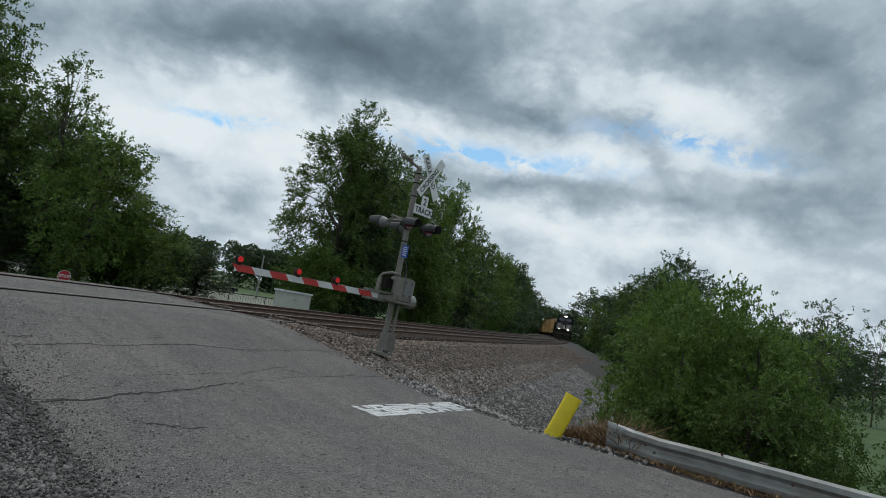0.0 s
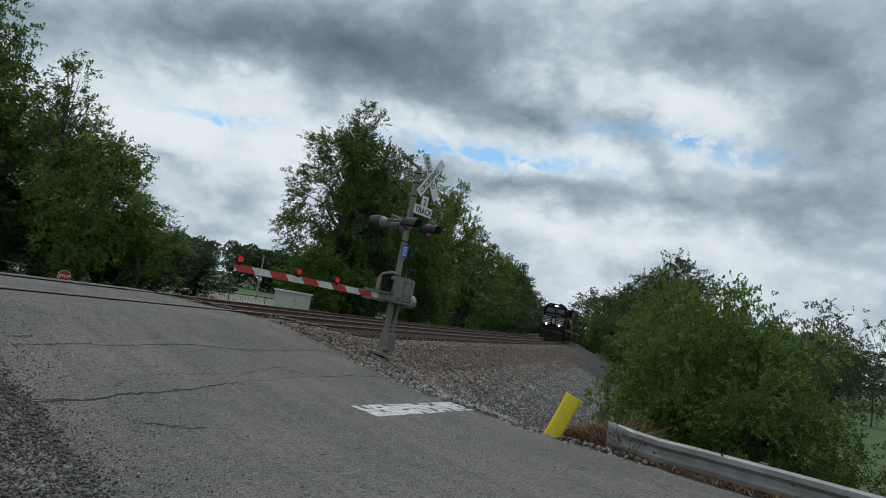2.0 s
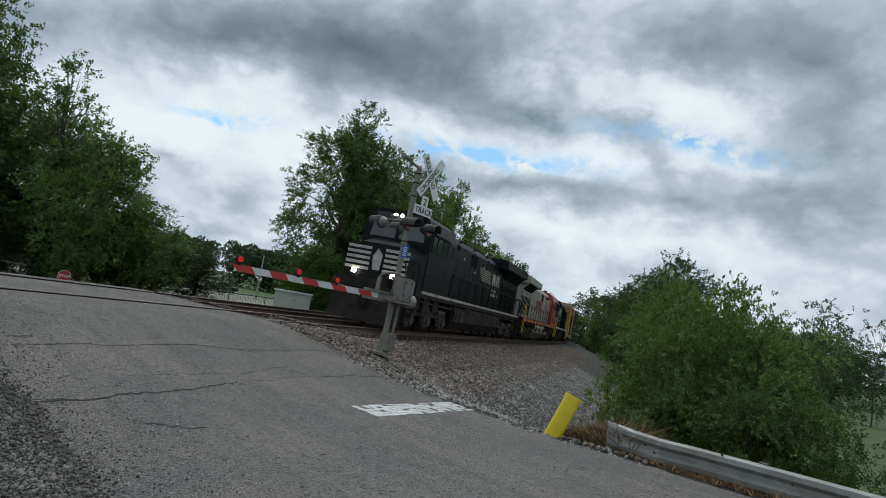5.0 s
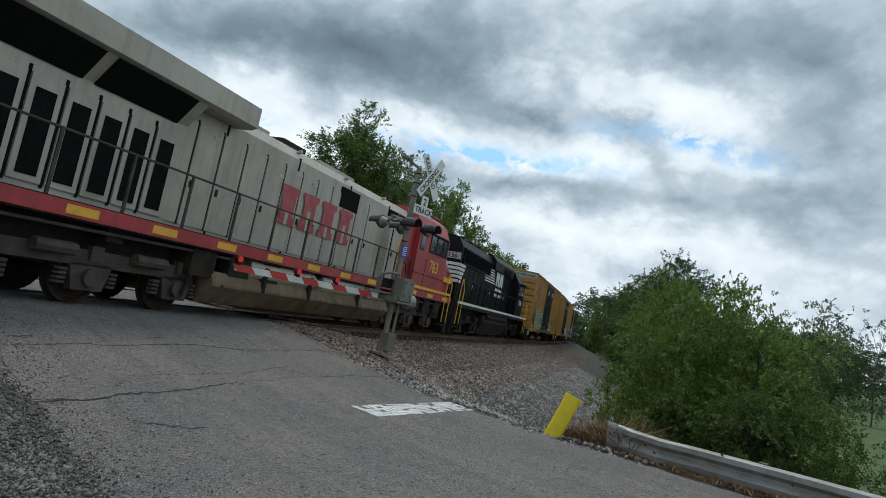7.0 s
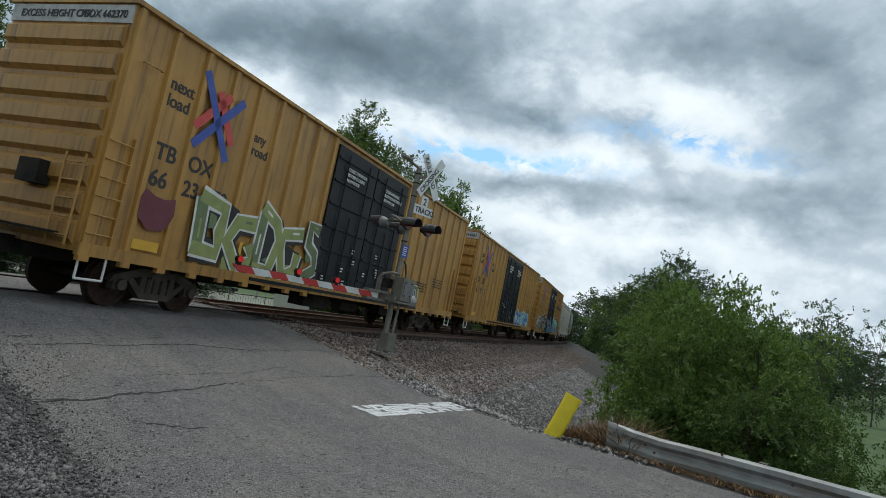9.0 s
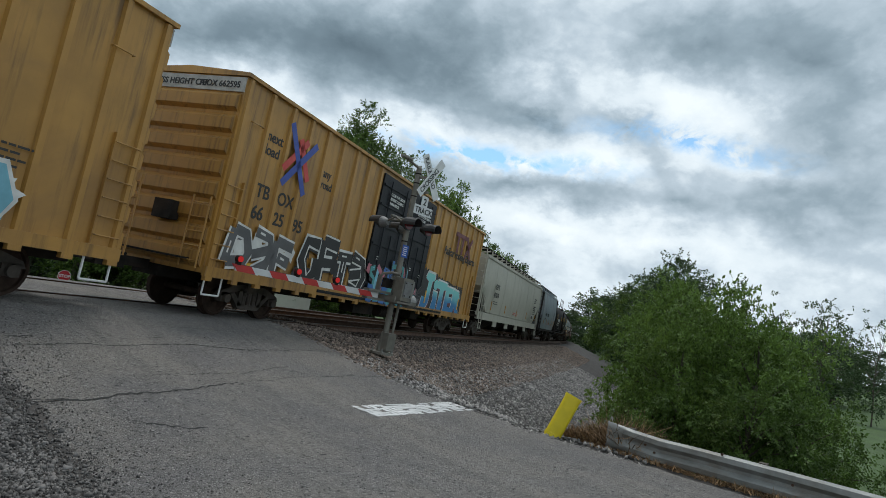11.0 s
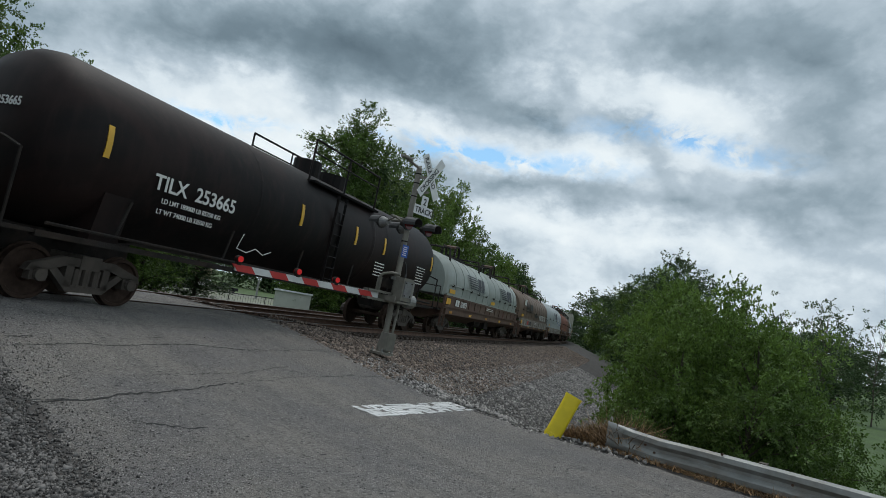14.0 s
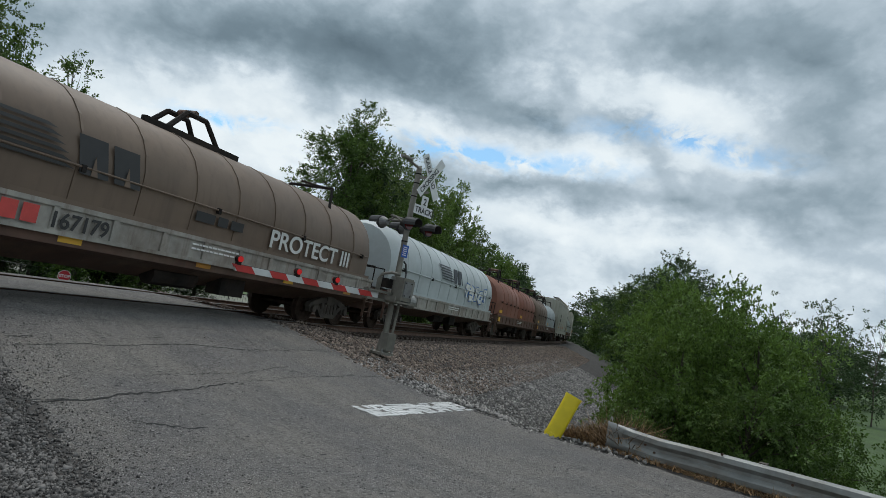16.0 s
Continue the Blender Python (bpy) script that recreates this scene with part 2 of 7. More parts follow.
class B:
    """A small bmesh builder: boxes, tubes, extruded profiles."""

    def __init__(self, way=1):
        self.bm = bmesh.new()
        self.way = way

    def hexa(self, p):
        v = [self.bm.verts.new(q) for q in p]
        for f in ((3, 2, 1, 0), (4, 5, 6, 7), (0, 1, 5, 4), (1, 2, 6, 5), (2, 3, 7, 6), (3, 0, 4, 7)):
            self.bm.faces.new([v[i] for i in f])
        return self

    def box(self, x0, x1, y0, y1, z0, z1):
        return self.hexa([(x0, y0, z0), (x1, y0, z0), (x1, y1, z0), (x0, y1, z0), (x0, y0, z1), (x1, y0, z1), (x1, y1, z1), (x0, y1, z1)])

    def tube(self, a, b, r, n=8, r2=None, caps=True):
        a, b = Vector(a), Vector(b)
        d = (b - a).normalized()
        u = d.orthogonal().normalized()
        w = d.cross(u)
        r2 = r if r2 is None else r2
        A = [self.bm.verts.new(a + (u * math.cos(i * math.tau / n) + w * math.sin(i * math.tau / n)) * r) for i in range(n)]
        C = [self.bm.verts.new(b + (u * math.cos(i * math.tau / n) + w * math.sin(i * math.tau / n)) * r2) for i in range(n)]
        for i in range(n):
            self.bm.faces.new((A[i], A[(i + 1) % n], C[(i + 1) % n], C[i]))
        if caps:
            self.bm.faces.new(A[::-1])
            self.bm.faces.new(C)
        return self

    def pipe(self, pts, r, n=6):
        for a, b in zip(pts, pts[1:]):
            self.tube(a, b, r, n)
        return self

    def loft(self, rings, caps=True):
        R = [[self.bm.verts.new(p) for p in ring] for ring in rings]
        n = len(R[0])
        for a, b in zip(R, R[1:]):
            for i in range(n):
                self.bm.faces.new((a[i], a[(i + 1) % n], b[(i + 1) % n], b[i]))
        if caps:
            self.bm.faces.new(R[0][::-1])
            self.bm.faces.new(R[-1])
        return self

    def prism_x(self, yz, x0, x1):
        return self.loft([[(x0, y, z) for y, z in yz], [(x1, y, z) for y, z in yz]])

    def prism_y(self, xz, y0, y1):
        return self.loft([[(x, y0, z) for x, z in xz], [(x, y1, z) for x, z in xz]])

    def prism_z(self, xy, z0, z1):
        return self.loft([[(x, y, z0) for x, y in xy], [(x, y, z1) for x, y in xy]])

    def bevel(self, w, seg=1):
        bmesh.ops.bevel(self.bm, geom=[e for e in self.bm.edges if len(e.link_faces) == 2 and e.calc_face_angle(0) > 0.5], offset=w, segments=seg, affect="EDGES")
        return self

    def done(self, name, mat, smooth=False):
        if self.way < 0:
            bmesh.ops.scale(self.bm, vec=(-1, 1, 1), verts=self.bm.verts)
        bmesh.ops.recalc_face_normals(self.bm, faces=self.bm.faces)
        me = bpy.data.meshes.new(name)
        self.bm.to_mesh(me)
        self.bm.free()
        me.materials.append(mat)
        if smooth:
            for p in me.polygons:
                p.use_smooth = True
            me.set_sharp_from_angle(angle=radians(40))
        return me


def part(name, b, mat, parent, label="", smooth=False):
    ob = new(name, b if isinstance(b, bpy.types.Mesh) else b.done(name, mat, smooth))
    ob.parent = parent
    if label:
        ob["label"] = label
    return ob


def lettering(text, size, mat, depth=0.004):
    """A mesh of the word, in the xz plane, facing -y, from its lower left corner."""
    cu = bpy.data.curves.new("word", "FONT")
    cu.body, cu.size, cu.extrude, cu.offset = text, size, depth, size * 0.018
    tmp = bpy.data.objects.new("word", cu)
    scene.collection.objects.link(tmp)
    me = bpy.data.meshes.new_from_object(tmp.evaluated_get(bpy.context.evaluated_depsgraph_get()))
    bpy.data.objects.remove(tmp)
    me.transform(Matrix.Rotation(radians(90), 4, "X"))
    me.materials.clear()
    me.materials.append(mat)
    return me


# ---- the line of the track: a long left-hand bend, falling slightly ----
GRADE, CANT = -0.0063, -0.0286
TS = np.arange(-320, 620.01, 0.5)
_k = np.where(TS < 60, 0.001549 - 5.468e-6 * np.maximum(TS, -120), 0.00122)
_i0 = int(np.argmin(abs(TS)))
_th = np.concatenate([[0], np.cumsum((_k[1:] + _k[:-1]) / 2 * 0.5)])
TA = radians(70.173) + _th - _th[_i0]
_x = np.concatenate([[0], np.cumsum(np.cos((TA[1:] + TA[:-1]) / 2) * 0.5)])
_y = np.concatenate([[0], np.cumsum(np.sin((TA[1:] + TA[:-1]) / 2) * 0.5)])
TX, TY = _x - _x[_i0], _y - _y[_i0] + 29.708


def on_track(s, lat=0.0, z=0.0):
    """World place: s metres along, lat metres towards the camera's side, z above the rail heads."""
    x, y, a = np.interp(s, TS, TX), np.interp(s, TS, TY), np.interp(s, TS, TA)
    c = CANT
    la, zz = lat * math.cos(c) - z * math.sin(c), z * math.cos(c) + lat * math.sin(c)
    return np.array([x + np.sin(a) * la, y - np.cos(a) * la, zz + GRADE * s])


def track_coords(x, y):
    """(s, lat) of places, by the nearest point of the line."""
    x, y = np.ravel(x), np.ravel(y)
    S, L = np.empty(len(x)), np.empty(len(x))
    tx, ty, ta, ts = TX[::4], TY[::4], TA[::4], TS[::4]
    for i in range(0, len(x), 4000):
        X, Y = x[i:i + 4000, None], y[i:i + 4000, None]
        j = ((X - tx) ** 2 + (Y - ty) ** 2).argmin(1)
        dx, dy = X[:, 0] - tx[j], Y[:, 0] - ty[j]
        S[i:i + 4000] = ts[j] + dx * np.cos(ta[j]) + dy * np.sin(ta[j])
        L[i:i + 4000] = dx * np.sin(ta[j]) - dy * np.cos(ta[j])
    return S, L


# ---- the lie of the land ----
ROAD_O, ROAD_N, ROAD_U = np.array([0.93, 11.36]), np.array([0.65, 0.76]), np.array([0.76, -0.65])
ROAD_W = 7.3


def smooth01(x):
    x = np.clip(x, 0, 1)
    return x * x * (3 - 2 * x)


def road_z(l):
    near = np.interp(l, [0, 1.7, 6.3, 9, 60, 900], [-0.015, -0.03, -0.70, -0.78, -0.9, -3])
    far = np.interp(-l, [0, 6.6, 14, 26, 60, 900], [-0.015, -0.03, -0.7, -1.6, -2.1, 0])
    return np.where(l >= 0, near, far)


def land_z(x, y):
    s, l = track_coords(x, y)
    x, y = np.ravel(x), np.ravel(y)
    v = (x - ROAD_O[0]) * ROAD_N[0] + (y - ROAD_O[1]) * ROAD_N[1]
    g = GRADE * np.clip(s, -150, 200)
    rz = road_z(l)
    bank = np.where(l >= 0, np.interp(l, [0, 2.5, 8, 11, 40, 2000], [-0.34, -0.34, -2.2, -3.0, -3.4, -6]),
                    np.interp(-l, [0, 6.8, 9.5, 30, 60, 130, 300, 2000], [-0.34, -0.34, -1.1, -2.0, -2.2, -1.5, 12, 20]))
    w = smooth01((v - 0.1) / 5.5)
    w = np.where(l < 0, smooth01((v - 0.1) / 3.0), w)
    lot = np.where(v < -ROAD_W, smooth01((-v - ROAD_W - 6) / 8) * (l < 0), 0)
    z = rz * (1 - w) + bank * w - lot * 0.25
    road = (v < 0.15) & (v > -ROAD_W - 0.15)
    z = z - np.where(road, 0.022, 0.0)
    rough = np.sin(x * 1.7 + y * 0.6) * np.sin(y * 1.3 - x * 0.4) * 0.03 * (abs(l) > 3) * (~road)
    return z + g + rough


def ground_sheet():
    u = np.linspace(-1, 1, 301)
    sp = np.sinh(u * 7.2) / np.sinh(7.2) * 2600
    gx, gy = np.meshgrid(sp + 0.5, sp + 11.0)
    z = land_z(gx, gy)
    n = len(sp)
    idx = np.arange(n * n).reshape(n, n)
    f = np.stack([idx[:-1, :-1], idx[:-1, 1:], idx[1:, 1:], idx[1:, :-1]], -1).reshape(-1, 4)
    me = quick_mesh("ground", np.stack([gx.ravel(), gy.ravel(), z], -1), f)
    s, l = track_coords(gx, gy)
    v = (gx.ravel() - ROAD_O[0]) * ROAD_N[0] + (gy.ravel() - ROAD_O[1]) * ROAD_N[1]
    stony = ((l > -7.5) & (l < 8.6 + 4.0 * (v < 3.2)) & (v > -ROAD_W)) | ((v < -ROAD_W + 0.5) & (l > -30) & (v > -30)) & (l > -12)
    me.materials.append(GRASS)
    me.materials.append(GRAVEL)
    fs = stony[f].mean(1) > 0.5
    me.polygons.foreach_set("material_index", fs.astype(np.int32))
    for p in me.polygons:
        p.use_smooth = True
    return tagged(new("ground", me), "green field and grey gravel beside a railway embankment", "ground", kind="structure")


def road_sheet():
    us = np.concatenate([np.arange(-70, -20, 1.0), np.arange(-20, 16, 0.25), np.arange(16, 120, 2.0)])
    rng = np.random.RandomState(4)
    rows = []
    for u in us:
        wob = 0.12 * math.sin(u * 1.9) + 0.08 * math.sin(u * 4.3 + 1) + 0.05 * rng.randn()
        ws = np.concatenate([[-ROAD_W + wob], np.linspace(-ROAD_W + 0.5, -0.5, 24), [0.04 * rng.randn()]])
        rows.append(ROAD_O + ROAD_U * u + ROAD_N * ws[:, None])
    P = np.array(rows)
    n, m = P.shape[:2]
    x, y = P[..., 0].ravel(), P[..., 1].ravel()
    s, l = track_coords(x, y)
    z = road_z(l) + GRADE * np.clip(s, -150, 200)
    z[0::m] -= 0.03
    z[1::m] -= 0.004
    idx = np.arange(n * m).reshape(n, m)
    f = np.stack([idx[:-1, :-1], idx[:-1, 1:], idx[1:, 1:], idx[1:, :-1]], -1).reshape(-1, 4)
    me = quick_mesh("road", np.stack([x, y, z], -1), f)
    me.materials.append(ASPHALT)
    for p in me.polygons:
        p.use_smooth = True
    return tagged(new("road", me), "cracked grey asphalt road climbing to a level crossing", "road", kind="structure")


def road_point(u, w, lift=0.0):
    xy = ROAD_O + ROAD_U * u + ROAD_N * w
    s, l = track_coords([xy[0]], [xy[1]])
    return Vector((xy[0], xy[1], float(road_z(l)[0] + GRADE * s[0]) + lift))


ground = ground_sheet()
road = road_sheet()


def sweep(profile, s0, s1, step, lat, drop=0.0):
    S = np.arange(s0, s1, step)
    V = np.array([[on_track(s, lat + y, z) - np.array([0, 0, drop]) for y, z in profile] for s in S])
    n, m = V.shape[:2]
    idx = np.arange(n * m).reshape(n, m)
    nx = np.roll(idx, -1, 1)
    f = np.stack([idx[:-1], nx[:-1], nx[1:], idx[1:]], -1).reshape(-1, 4)
    return quick_mesh("rail", V.reshape(-1, 3), f)


def railway(name, centre, label):
    track = tagged(new(name), label, "railway track", kind="structure")
    for side in (0.7525, -0.7525):
        me = sweep([(-0.075, -0.17), (0.075, -0.17), (0.07, -0.155), (0.012, -0.14), (0.012, -0.045), (0.037, -0.03), (0.037, -0.012), (-0.037, -0.012), (-0.037, -0.03), (-0.012, -0.045), (-0.012, -0.14), (-0.07, -0.155)], -120, 330, 2, centre + side, 0.03 * -centre)
        me.materials.append(RAIL)
        r = part("rail", me, RAIL, track, "rusty steel rail")
        me = sweep([(-0.034, -0.013), (0.034, -0.013), (0.034, -0.003), (0.028, 0), (-0.028, 0), (-0.034, -0.003)], -120, 330, 2, centre + side, 0.03 * -centre)
        me.materials.append(RAILTOP)
        part("rail_head", me, RAILTOP, r, "shiny worn rail head")
    tie = B().box(-0.11, 0.11, -1.3, 1.3, -0.36, -0.165).done("tie", TIE)
    for i in range(210 if centre == 0 else 90):
        s = -13.6 + i * 0.52
        o = part("tie", tie, TIE, track)
        a = float(np.interp(s, TS, TA))
        o.matrix_local = Matrix.Translation(on_track(s, centre, 0) - np.array([0, 0, 0.03 * -centre])) @ pose(0, 0, 0, math.degrees(-CANT), 0, math.degrees(a) + random.uniform(-0.6, 0.6))
    return track


railway("railway_track", 0.0, "rusty steel rails on wooden ties in stone ballast")
railway("railway_track", -4.3, "second pair of rusty rails on wooden ties")


# ---- trees ----
def crown_mesh(seed, h, r, base, n, leaf, clumps=70, spread=0.2, taper=0.75, inner=0.3):
    """Leafy sprays on the twigs of an uneven crown; returns leaves and limb ends."""
    rng = np.random.RandomState(seed)
    C = []
    while len(C) < clumps:
        q = rng.uniform(-1, 1, 3)
        d = np.linalg.norm(q)
        if d > 1 or d < inner:
            continue
        ang = math.atan2(q[1], q[0])
        lump = 1 + 0.26 * math.sin(ang * 3 + seed) * math.cos(q[2] * 4 + seed * 2) + 0.13 * rng.randn()
        t = (q[2] + 1) / 2
        rad = r * lump * (1 - (1 - taper) * abs(2 * t - 0.8))
        C.append((q[0] * rad, q[1] * rad, base + (h - base) * t * (0.93 + 0.07 * lump)))
    C = np.array(C)
    per = 9
    m = n // per
    size = r * spread * rng.uniform(0.6, 1.6, clumps)
    k = rng.randint(0, clumps, m)
    heart = np.array([0, 0, base + 0.4 * (h - base)])
    away = C[k] - heart
    away /= np.linalg.norm(away, axis=1)[:, None] + 1e-6
    off = rng.randn(m, 3)
    off /= np.linalg.norm(off, axis=1)[:, None]
    start = C[k] + off * (rng.uniform(0, 1, (m, 1)) ** 0.6) * size[k][:, None] * np.array([1.1, 1.1, 0.75])
    twig = away * 0.7 + off * 0.8 + rng.randn(m, 3) * 0.45
    twig[:, 2] -= 0.12
    twig /= np.linalg.norm(twig, axis=1)[:, None]
    side = np.cross(twig, rng.randn(m, 3) + np.array([0, 0, 1.5]))
    side /= np.linalg.norm(side, axis=1)[:, None] + 1e-6
    length = leaf * rng.uniform(1.6, 4.2, (m, 1))
    j = np.arange(per)
    f = ((j + 1) / per)[None, :, None]
    sgn = np.where(j % 2 == 0, 1.0, -1.0)[None, :, None] * np.where(j == per - 1, 0, 1)[None, :, None]
    foot = start[:, None] + twig[:, None] * length[:, None] * f - np.array([0, 0, 1]) * 0.18 * length[:, None] * f * f
    a = twig[:, None] * 0.55 + side[:, None] * sgn * 0.8 + rng.randn(m, per, 3) * 0.32
    a[..., 2] -= 0.15
    a = (a / np.linalg.norm(a, axis=2)[..., None]).reshape(-1, 3)
    foot = foot.reshape(-1, 3)
    nrm = np.cross(np.repeat(twig, per, 0), np.repeat(side, per, 0)) + rng.randn(len(foot), 3) * 0.4
    b = np.cross(a, nrm)
    b /= np.linalg.norm(b, axis=1)[:, None] + 1e-6
    L = leaf * rng.uniform(0.65, 1.3, (len(foot), 1))
    V = np.stack([foot, foot + a * L * 0.45 + b * L * 0.27, foot + a * L, foot + a * L * 0.45 - b * L * 0.27], 1).reshape(-1, 3)
    return quick_mesh("crown", V, np.arange(len(V)).reshape(-1, 4)), C


def trunk_mesh(seed, h, base, r0, C):
    rng = np.random.RandomState(seed + 50)
    b = B()
    pts = [Vector((rng.randn() * 0.02 * h * i / 5, rng.randn() * 0.02 * h * i / 5, h * 0.86 * i / 5)) for i in range(6)]
    pts[0] = Vector((0, 0, -0.4))
    for i in range(5):
        b.tube(pts[i], pts[i + 1], r0 * (1 - i / 6), 8, r0 * (1 - (i + 1) / 6), caps=i == 0)
    for c in C[:: max(1, len(C) // 26)]:
        t = max(0.12, min(0.95, (c[2] / h) * 0.72))
        i = min(4, int(t / 0.86 * 5))
        p = pts[i].lerp(pts[i + 1], min(1, t / 0.86 * 5 - i))
        m = p.lerp(Vector(c), 0.5) + Vector((0, 0, 0.04 * h))
        b.tube(p, m, r0 * 0.34, 5, r0 * 0.2, caps=False)
        b.tube(m, c, r0 * 0.2, 5, r0 * 0.05, caps=False)
    return b.done("trunk", BARK, True)


VARIANTS = {}


def tree_variant(key, seed, h, r, base, n, leaf, mat, **kw):
    crown, C = crown_mesh(seed, h, r, base, n, leaf, **kw)
    crown.materials.append(mat)
    VARIANTS[key] = (trunk_mesh(seed, h, base, (0.018 * h + 0.03) * (0.45 if key in ("slim", "sparse") else 1), C), crown, h, r)


tree_variant("tall", 3, 16, 4.2, 1.5, 26000, 0.22, LEAF_A, clumps=150, spread=0.17)
tree_variant("oak", 11, 14, 4.0, 1.0, 26000, 0.21, LEAF_A, clumps=150, spread=0.15)
tree_variant("ash", 17, 14, 4.0, 1.0, 46000, 0.17, LEAF_A, clumps=190, spread=0.14, taper=0.85)
tree_variant("lush", 23, 12, 4.0, 0.3, 24000, 0.23, LEAF_B, clumps=130, spread=0.19)
tree_variant("dark", 37, 12, 3.6, 0.3, 15000, 0.26, LEAF_C, clumps=90, spread=0.22)
tree_variant("slim", 41, 14, 1.9, 5.0, 3800, 0.20, LEAF_A, clumps=46, spread=0.22, inner=0.45)
tree_variant("sparse", 53, 12, 3.8, 1.0, 3600, 0.26, LEAF_C, clumps=70, spread=0.17)
tree_variant("bush", 61, 5, 2.4, -0.2, 36000, 0.10, LEAF_B, clumps=190, spread=0.15, taper=0.9)
# darker leaves for the low bushes: shade at the foot put into the colour
tree_variant("bush_dark", 67, 5, 2.4, -0.2, 26000, 0.10, LEAF_A, clumps=150, spread=0.16, taper=0.9)
tree_variant("distant", 71, 12, 3.8, 0.3, 7000, 0.36, LEAF_C, clumps=90, spread=0.22)


def plant(kind, name, x, y, top, half, label, turn=0, lean=(0, 0), category="tree", sink=0.0):
    trunk, crown, h, r = VARIANTS[kind]
    z = float(land_z(np.array([x]), np.array([y]))[0]) - sink
    e = tagged(new(name), label, category)
    k = (top - z) / h
    e.matrix_basis = pose(x, y, z, lean[0], lean[1], turn) @ Matrix.Diagonal((half / r, half / r, k, 1))
    part("trunk", trunk, BARK, e)
    part("crown", crown, None, e)
    return e
# trees behind the far track
LINE = "leafy green deciduous tree in the row behind the tracks"
for row in (("ash", -7.0, 40.0, 13.3, 3.9, 250), ("tall", -4.6, 48, 13.6, 3.6, 100), ("dark", -5.6, 43, 11.5, 2.8, 100), ("lush", -2.2, 53, 12.8, 3.0, 10), ("lush", 0.2, 61, 14.0, 3.4, 40), ("oak", 3.7, 73, 11.6, 3.8, 200), ("lush", 7.7, 88, 11.6, 4.0, 140),
            ("distant", 12.2, 104, 12.2, 3.6, 10), ("oak", 15.0, 114, 12, 3.2, 60), ("lush", -7.4, 37.0, 4.0, 2.2, 70), ("dark", -5.2, 41.0, 5.8, 2.8, 170), ("lush", -1.6, 52, 7, 3.2, 250),
            ("dark", 2.6, 65, 7, 3.4, 30), ("lush", 7.2, 82, 7.5, 3.6, 300), ("dark", -6.4, 45, 9, 3.2, 300), ("dark", -2.2, 57, 9, 3.2, 210), ("distant", 11, 96, 8, 3.4, 130), ("distant", 17, 130, 12, 4, 0), ("distant", 20, 150, 12, 5, 0), ("distant", 24, 175, 13, 6, 80), ("distant", 30, 205, 13, 7, 80), ("distant", 36, 235, 14, 8, 200)):
    plant(row[0], "tree", *row[1:5], LINE, row[5])
# trees beyond the fence
for row in (("tall", -41, 48.5, 23.5, 5.0, 0), ("oak", -35, 47.5, 14.6, 5.2, 60), ("slim", -28.6, 43.4, 14.7, 2.2, 10), ("lush", -24.8, 42.5, 10.2, 3.9, 200), ("oak", -30, 46, 11.5, 4.2, 130), ("dark", -26, 50, 5.6, 3.2, 40), ("oak", -28, 62, 4.4, 4.0, 90),
            ("dark", -33, 44.5, 6.5, 4.0, 300), ("lush", -22, 46, 5.2, 3.0, 20), ("dark", -18.5, 47.5, 2.6, 2.6, 20), ("dark", -38, 46, 10, 4.5, 80)):
    plant(row[0], "tree", *row[1:5], "tall green tree behind a black metal fence", row[5])
for row in (("dark", -31, 43.4, 2.2, 2.4, 10), ("dark", -27.5, 44.4, 1.9, 2.1, 70), ("dark", -36.5, 42.6, 3.0, 3.0, 130), ("dark", -24.4, 45.4, 1.5, 1.8, 200), ("dark", -34, 43.2, 2.4, 2.4, 260)):
    plant(row[0], "shrub", *row[1:5], "low dark green shrub behind the metal fence", row[5], category="shrub")
# right-hand side of the track
for row in (("distant", 44, 164, 13.6, 8, 0), ("dark", 29.5, 91, 10.9, 4.6, 50), ("oak", 24, 70, 8.6, 3.6, 90), ("dark", 20.5, 52, 8.8, 3.6, 140), ("lush", 17, 44, 6.8, 3.0, 200), ("dark", 23.5, 60, 9.4, 4, 10), ("lush", 33, 112, 9, 5, 10)):
    plant(row[0], "tree", *row[1:5], "dark green tree at the foot of the embankment", row[5])
for row in (("sparse", 13.2, 26.5, 4.9, 1.5, 0), ("sparse", 17.3, 30.2, 4.1, 1.5, 50), ("sparse", 48.2, 74.4, 10.9, 4.2, 0), ("sparse", 51.5, 70, 9.2, 3.2, 90), ("sparse", 58, 92, 10, 5, 20), ("distant", 66, 110, 9, 8, 20), ("distant", 52, 100, 8, 7, 120), ("distant", 80, 120, 9, 9, 60)):
    plant(row[0], "tree", *row[1:5], "thinly leaved tree standing in the field", row[5])
for row in (("bush", 6.5, 15.6, 2.2, 1.6, 0), ("bush", 7.6, 17.2, 3.4, 2.2, 80), ("bush", 8.2, 15.2, 2.5, 1.9, 150), ("bush_dark", 9.7, 16.2, 1.6, 1.45, 210), ("bush_dark", 7.3, 13.6, 0.95, 1.6, 20), ("bush_dark", 8.4, 13.6, 0.6, 1.6, 290), ("bush", 9.3, 18.2, 2.5, 1.7, 100)):
    plant(row[0], "bush", *row[1:5], "dense green roadside bush behind the guardrail", row[5], category="bush")


# ---- the train ----
def front_at(t):
    return -46.27 - (19.242 * (t - 7) + 0.0154 * (t - 7) ** 2)


def car_pose(s, truck):
    a, b = Vector(on_track(s - truck)), Vector(on_track(s + truck))
    d = b - a
    return Matrix.Translation((a + b) / 2) @ pose(0, 0, 0, math.degrees(-CANT), math.degrees(math.asin(-d.z / d.length)), math.degrees(math.atan2(d.y, d.x)))


TRAIN = []
OFFSET = [0.0]


def couple(thing, length, truck):
    TRAIN.append((thing, OFFSET[0] + length / 2, truck))
    OFFSET[0] += length
    return thing


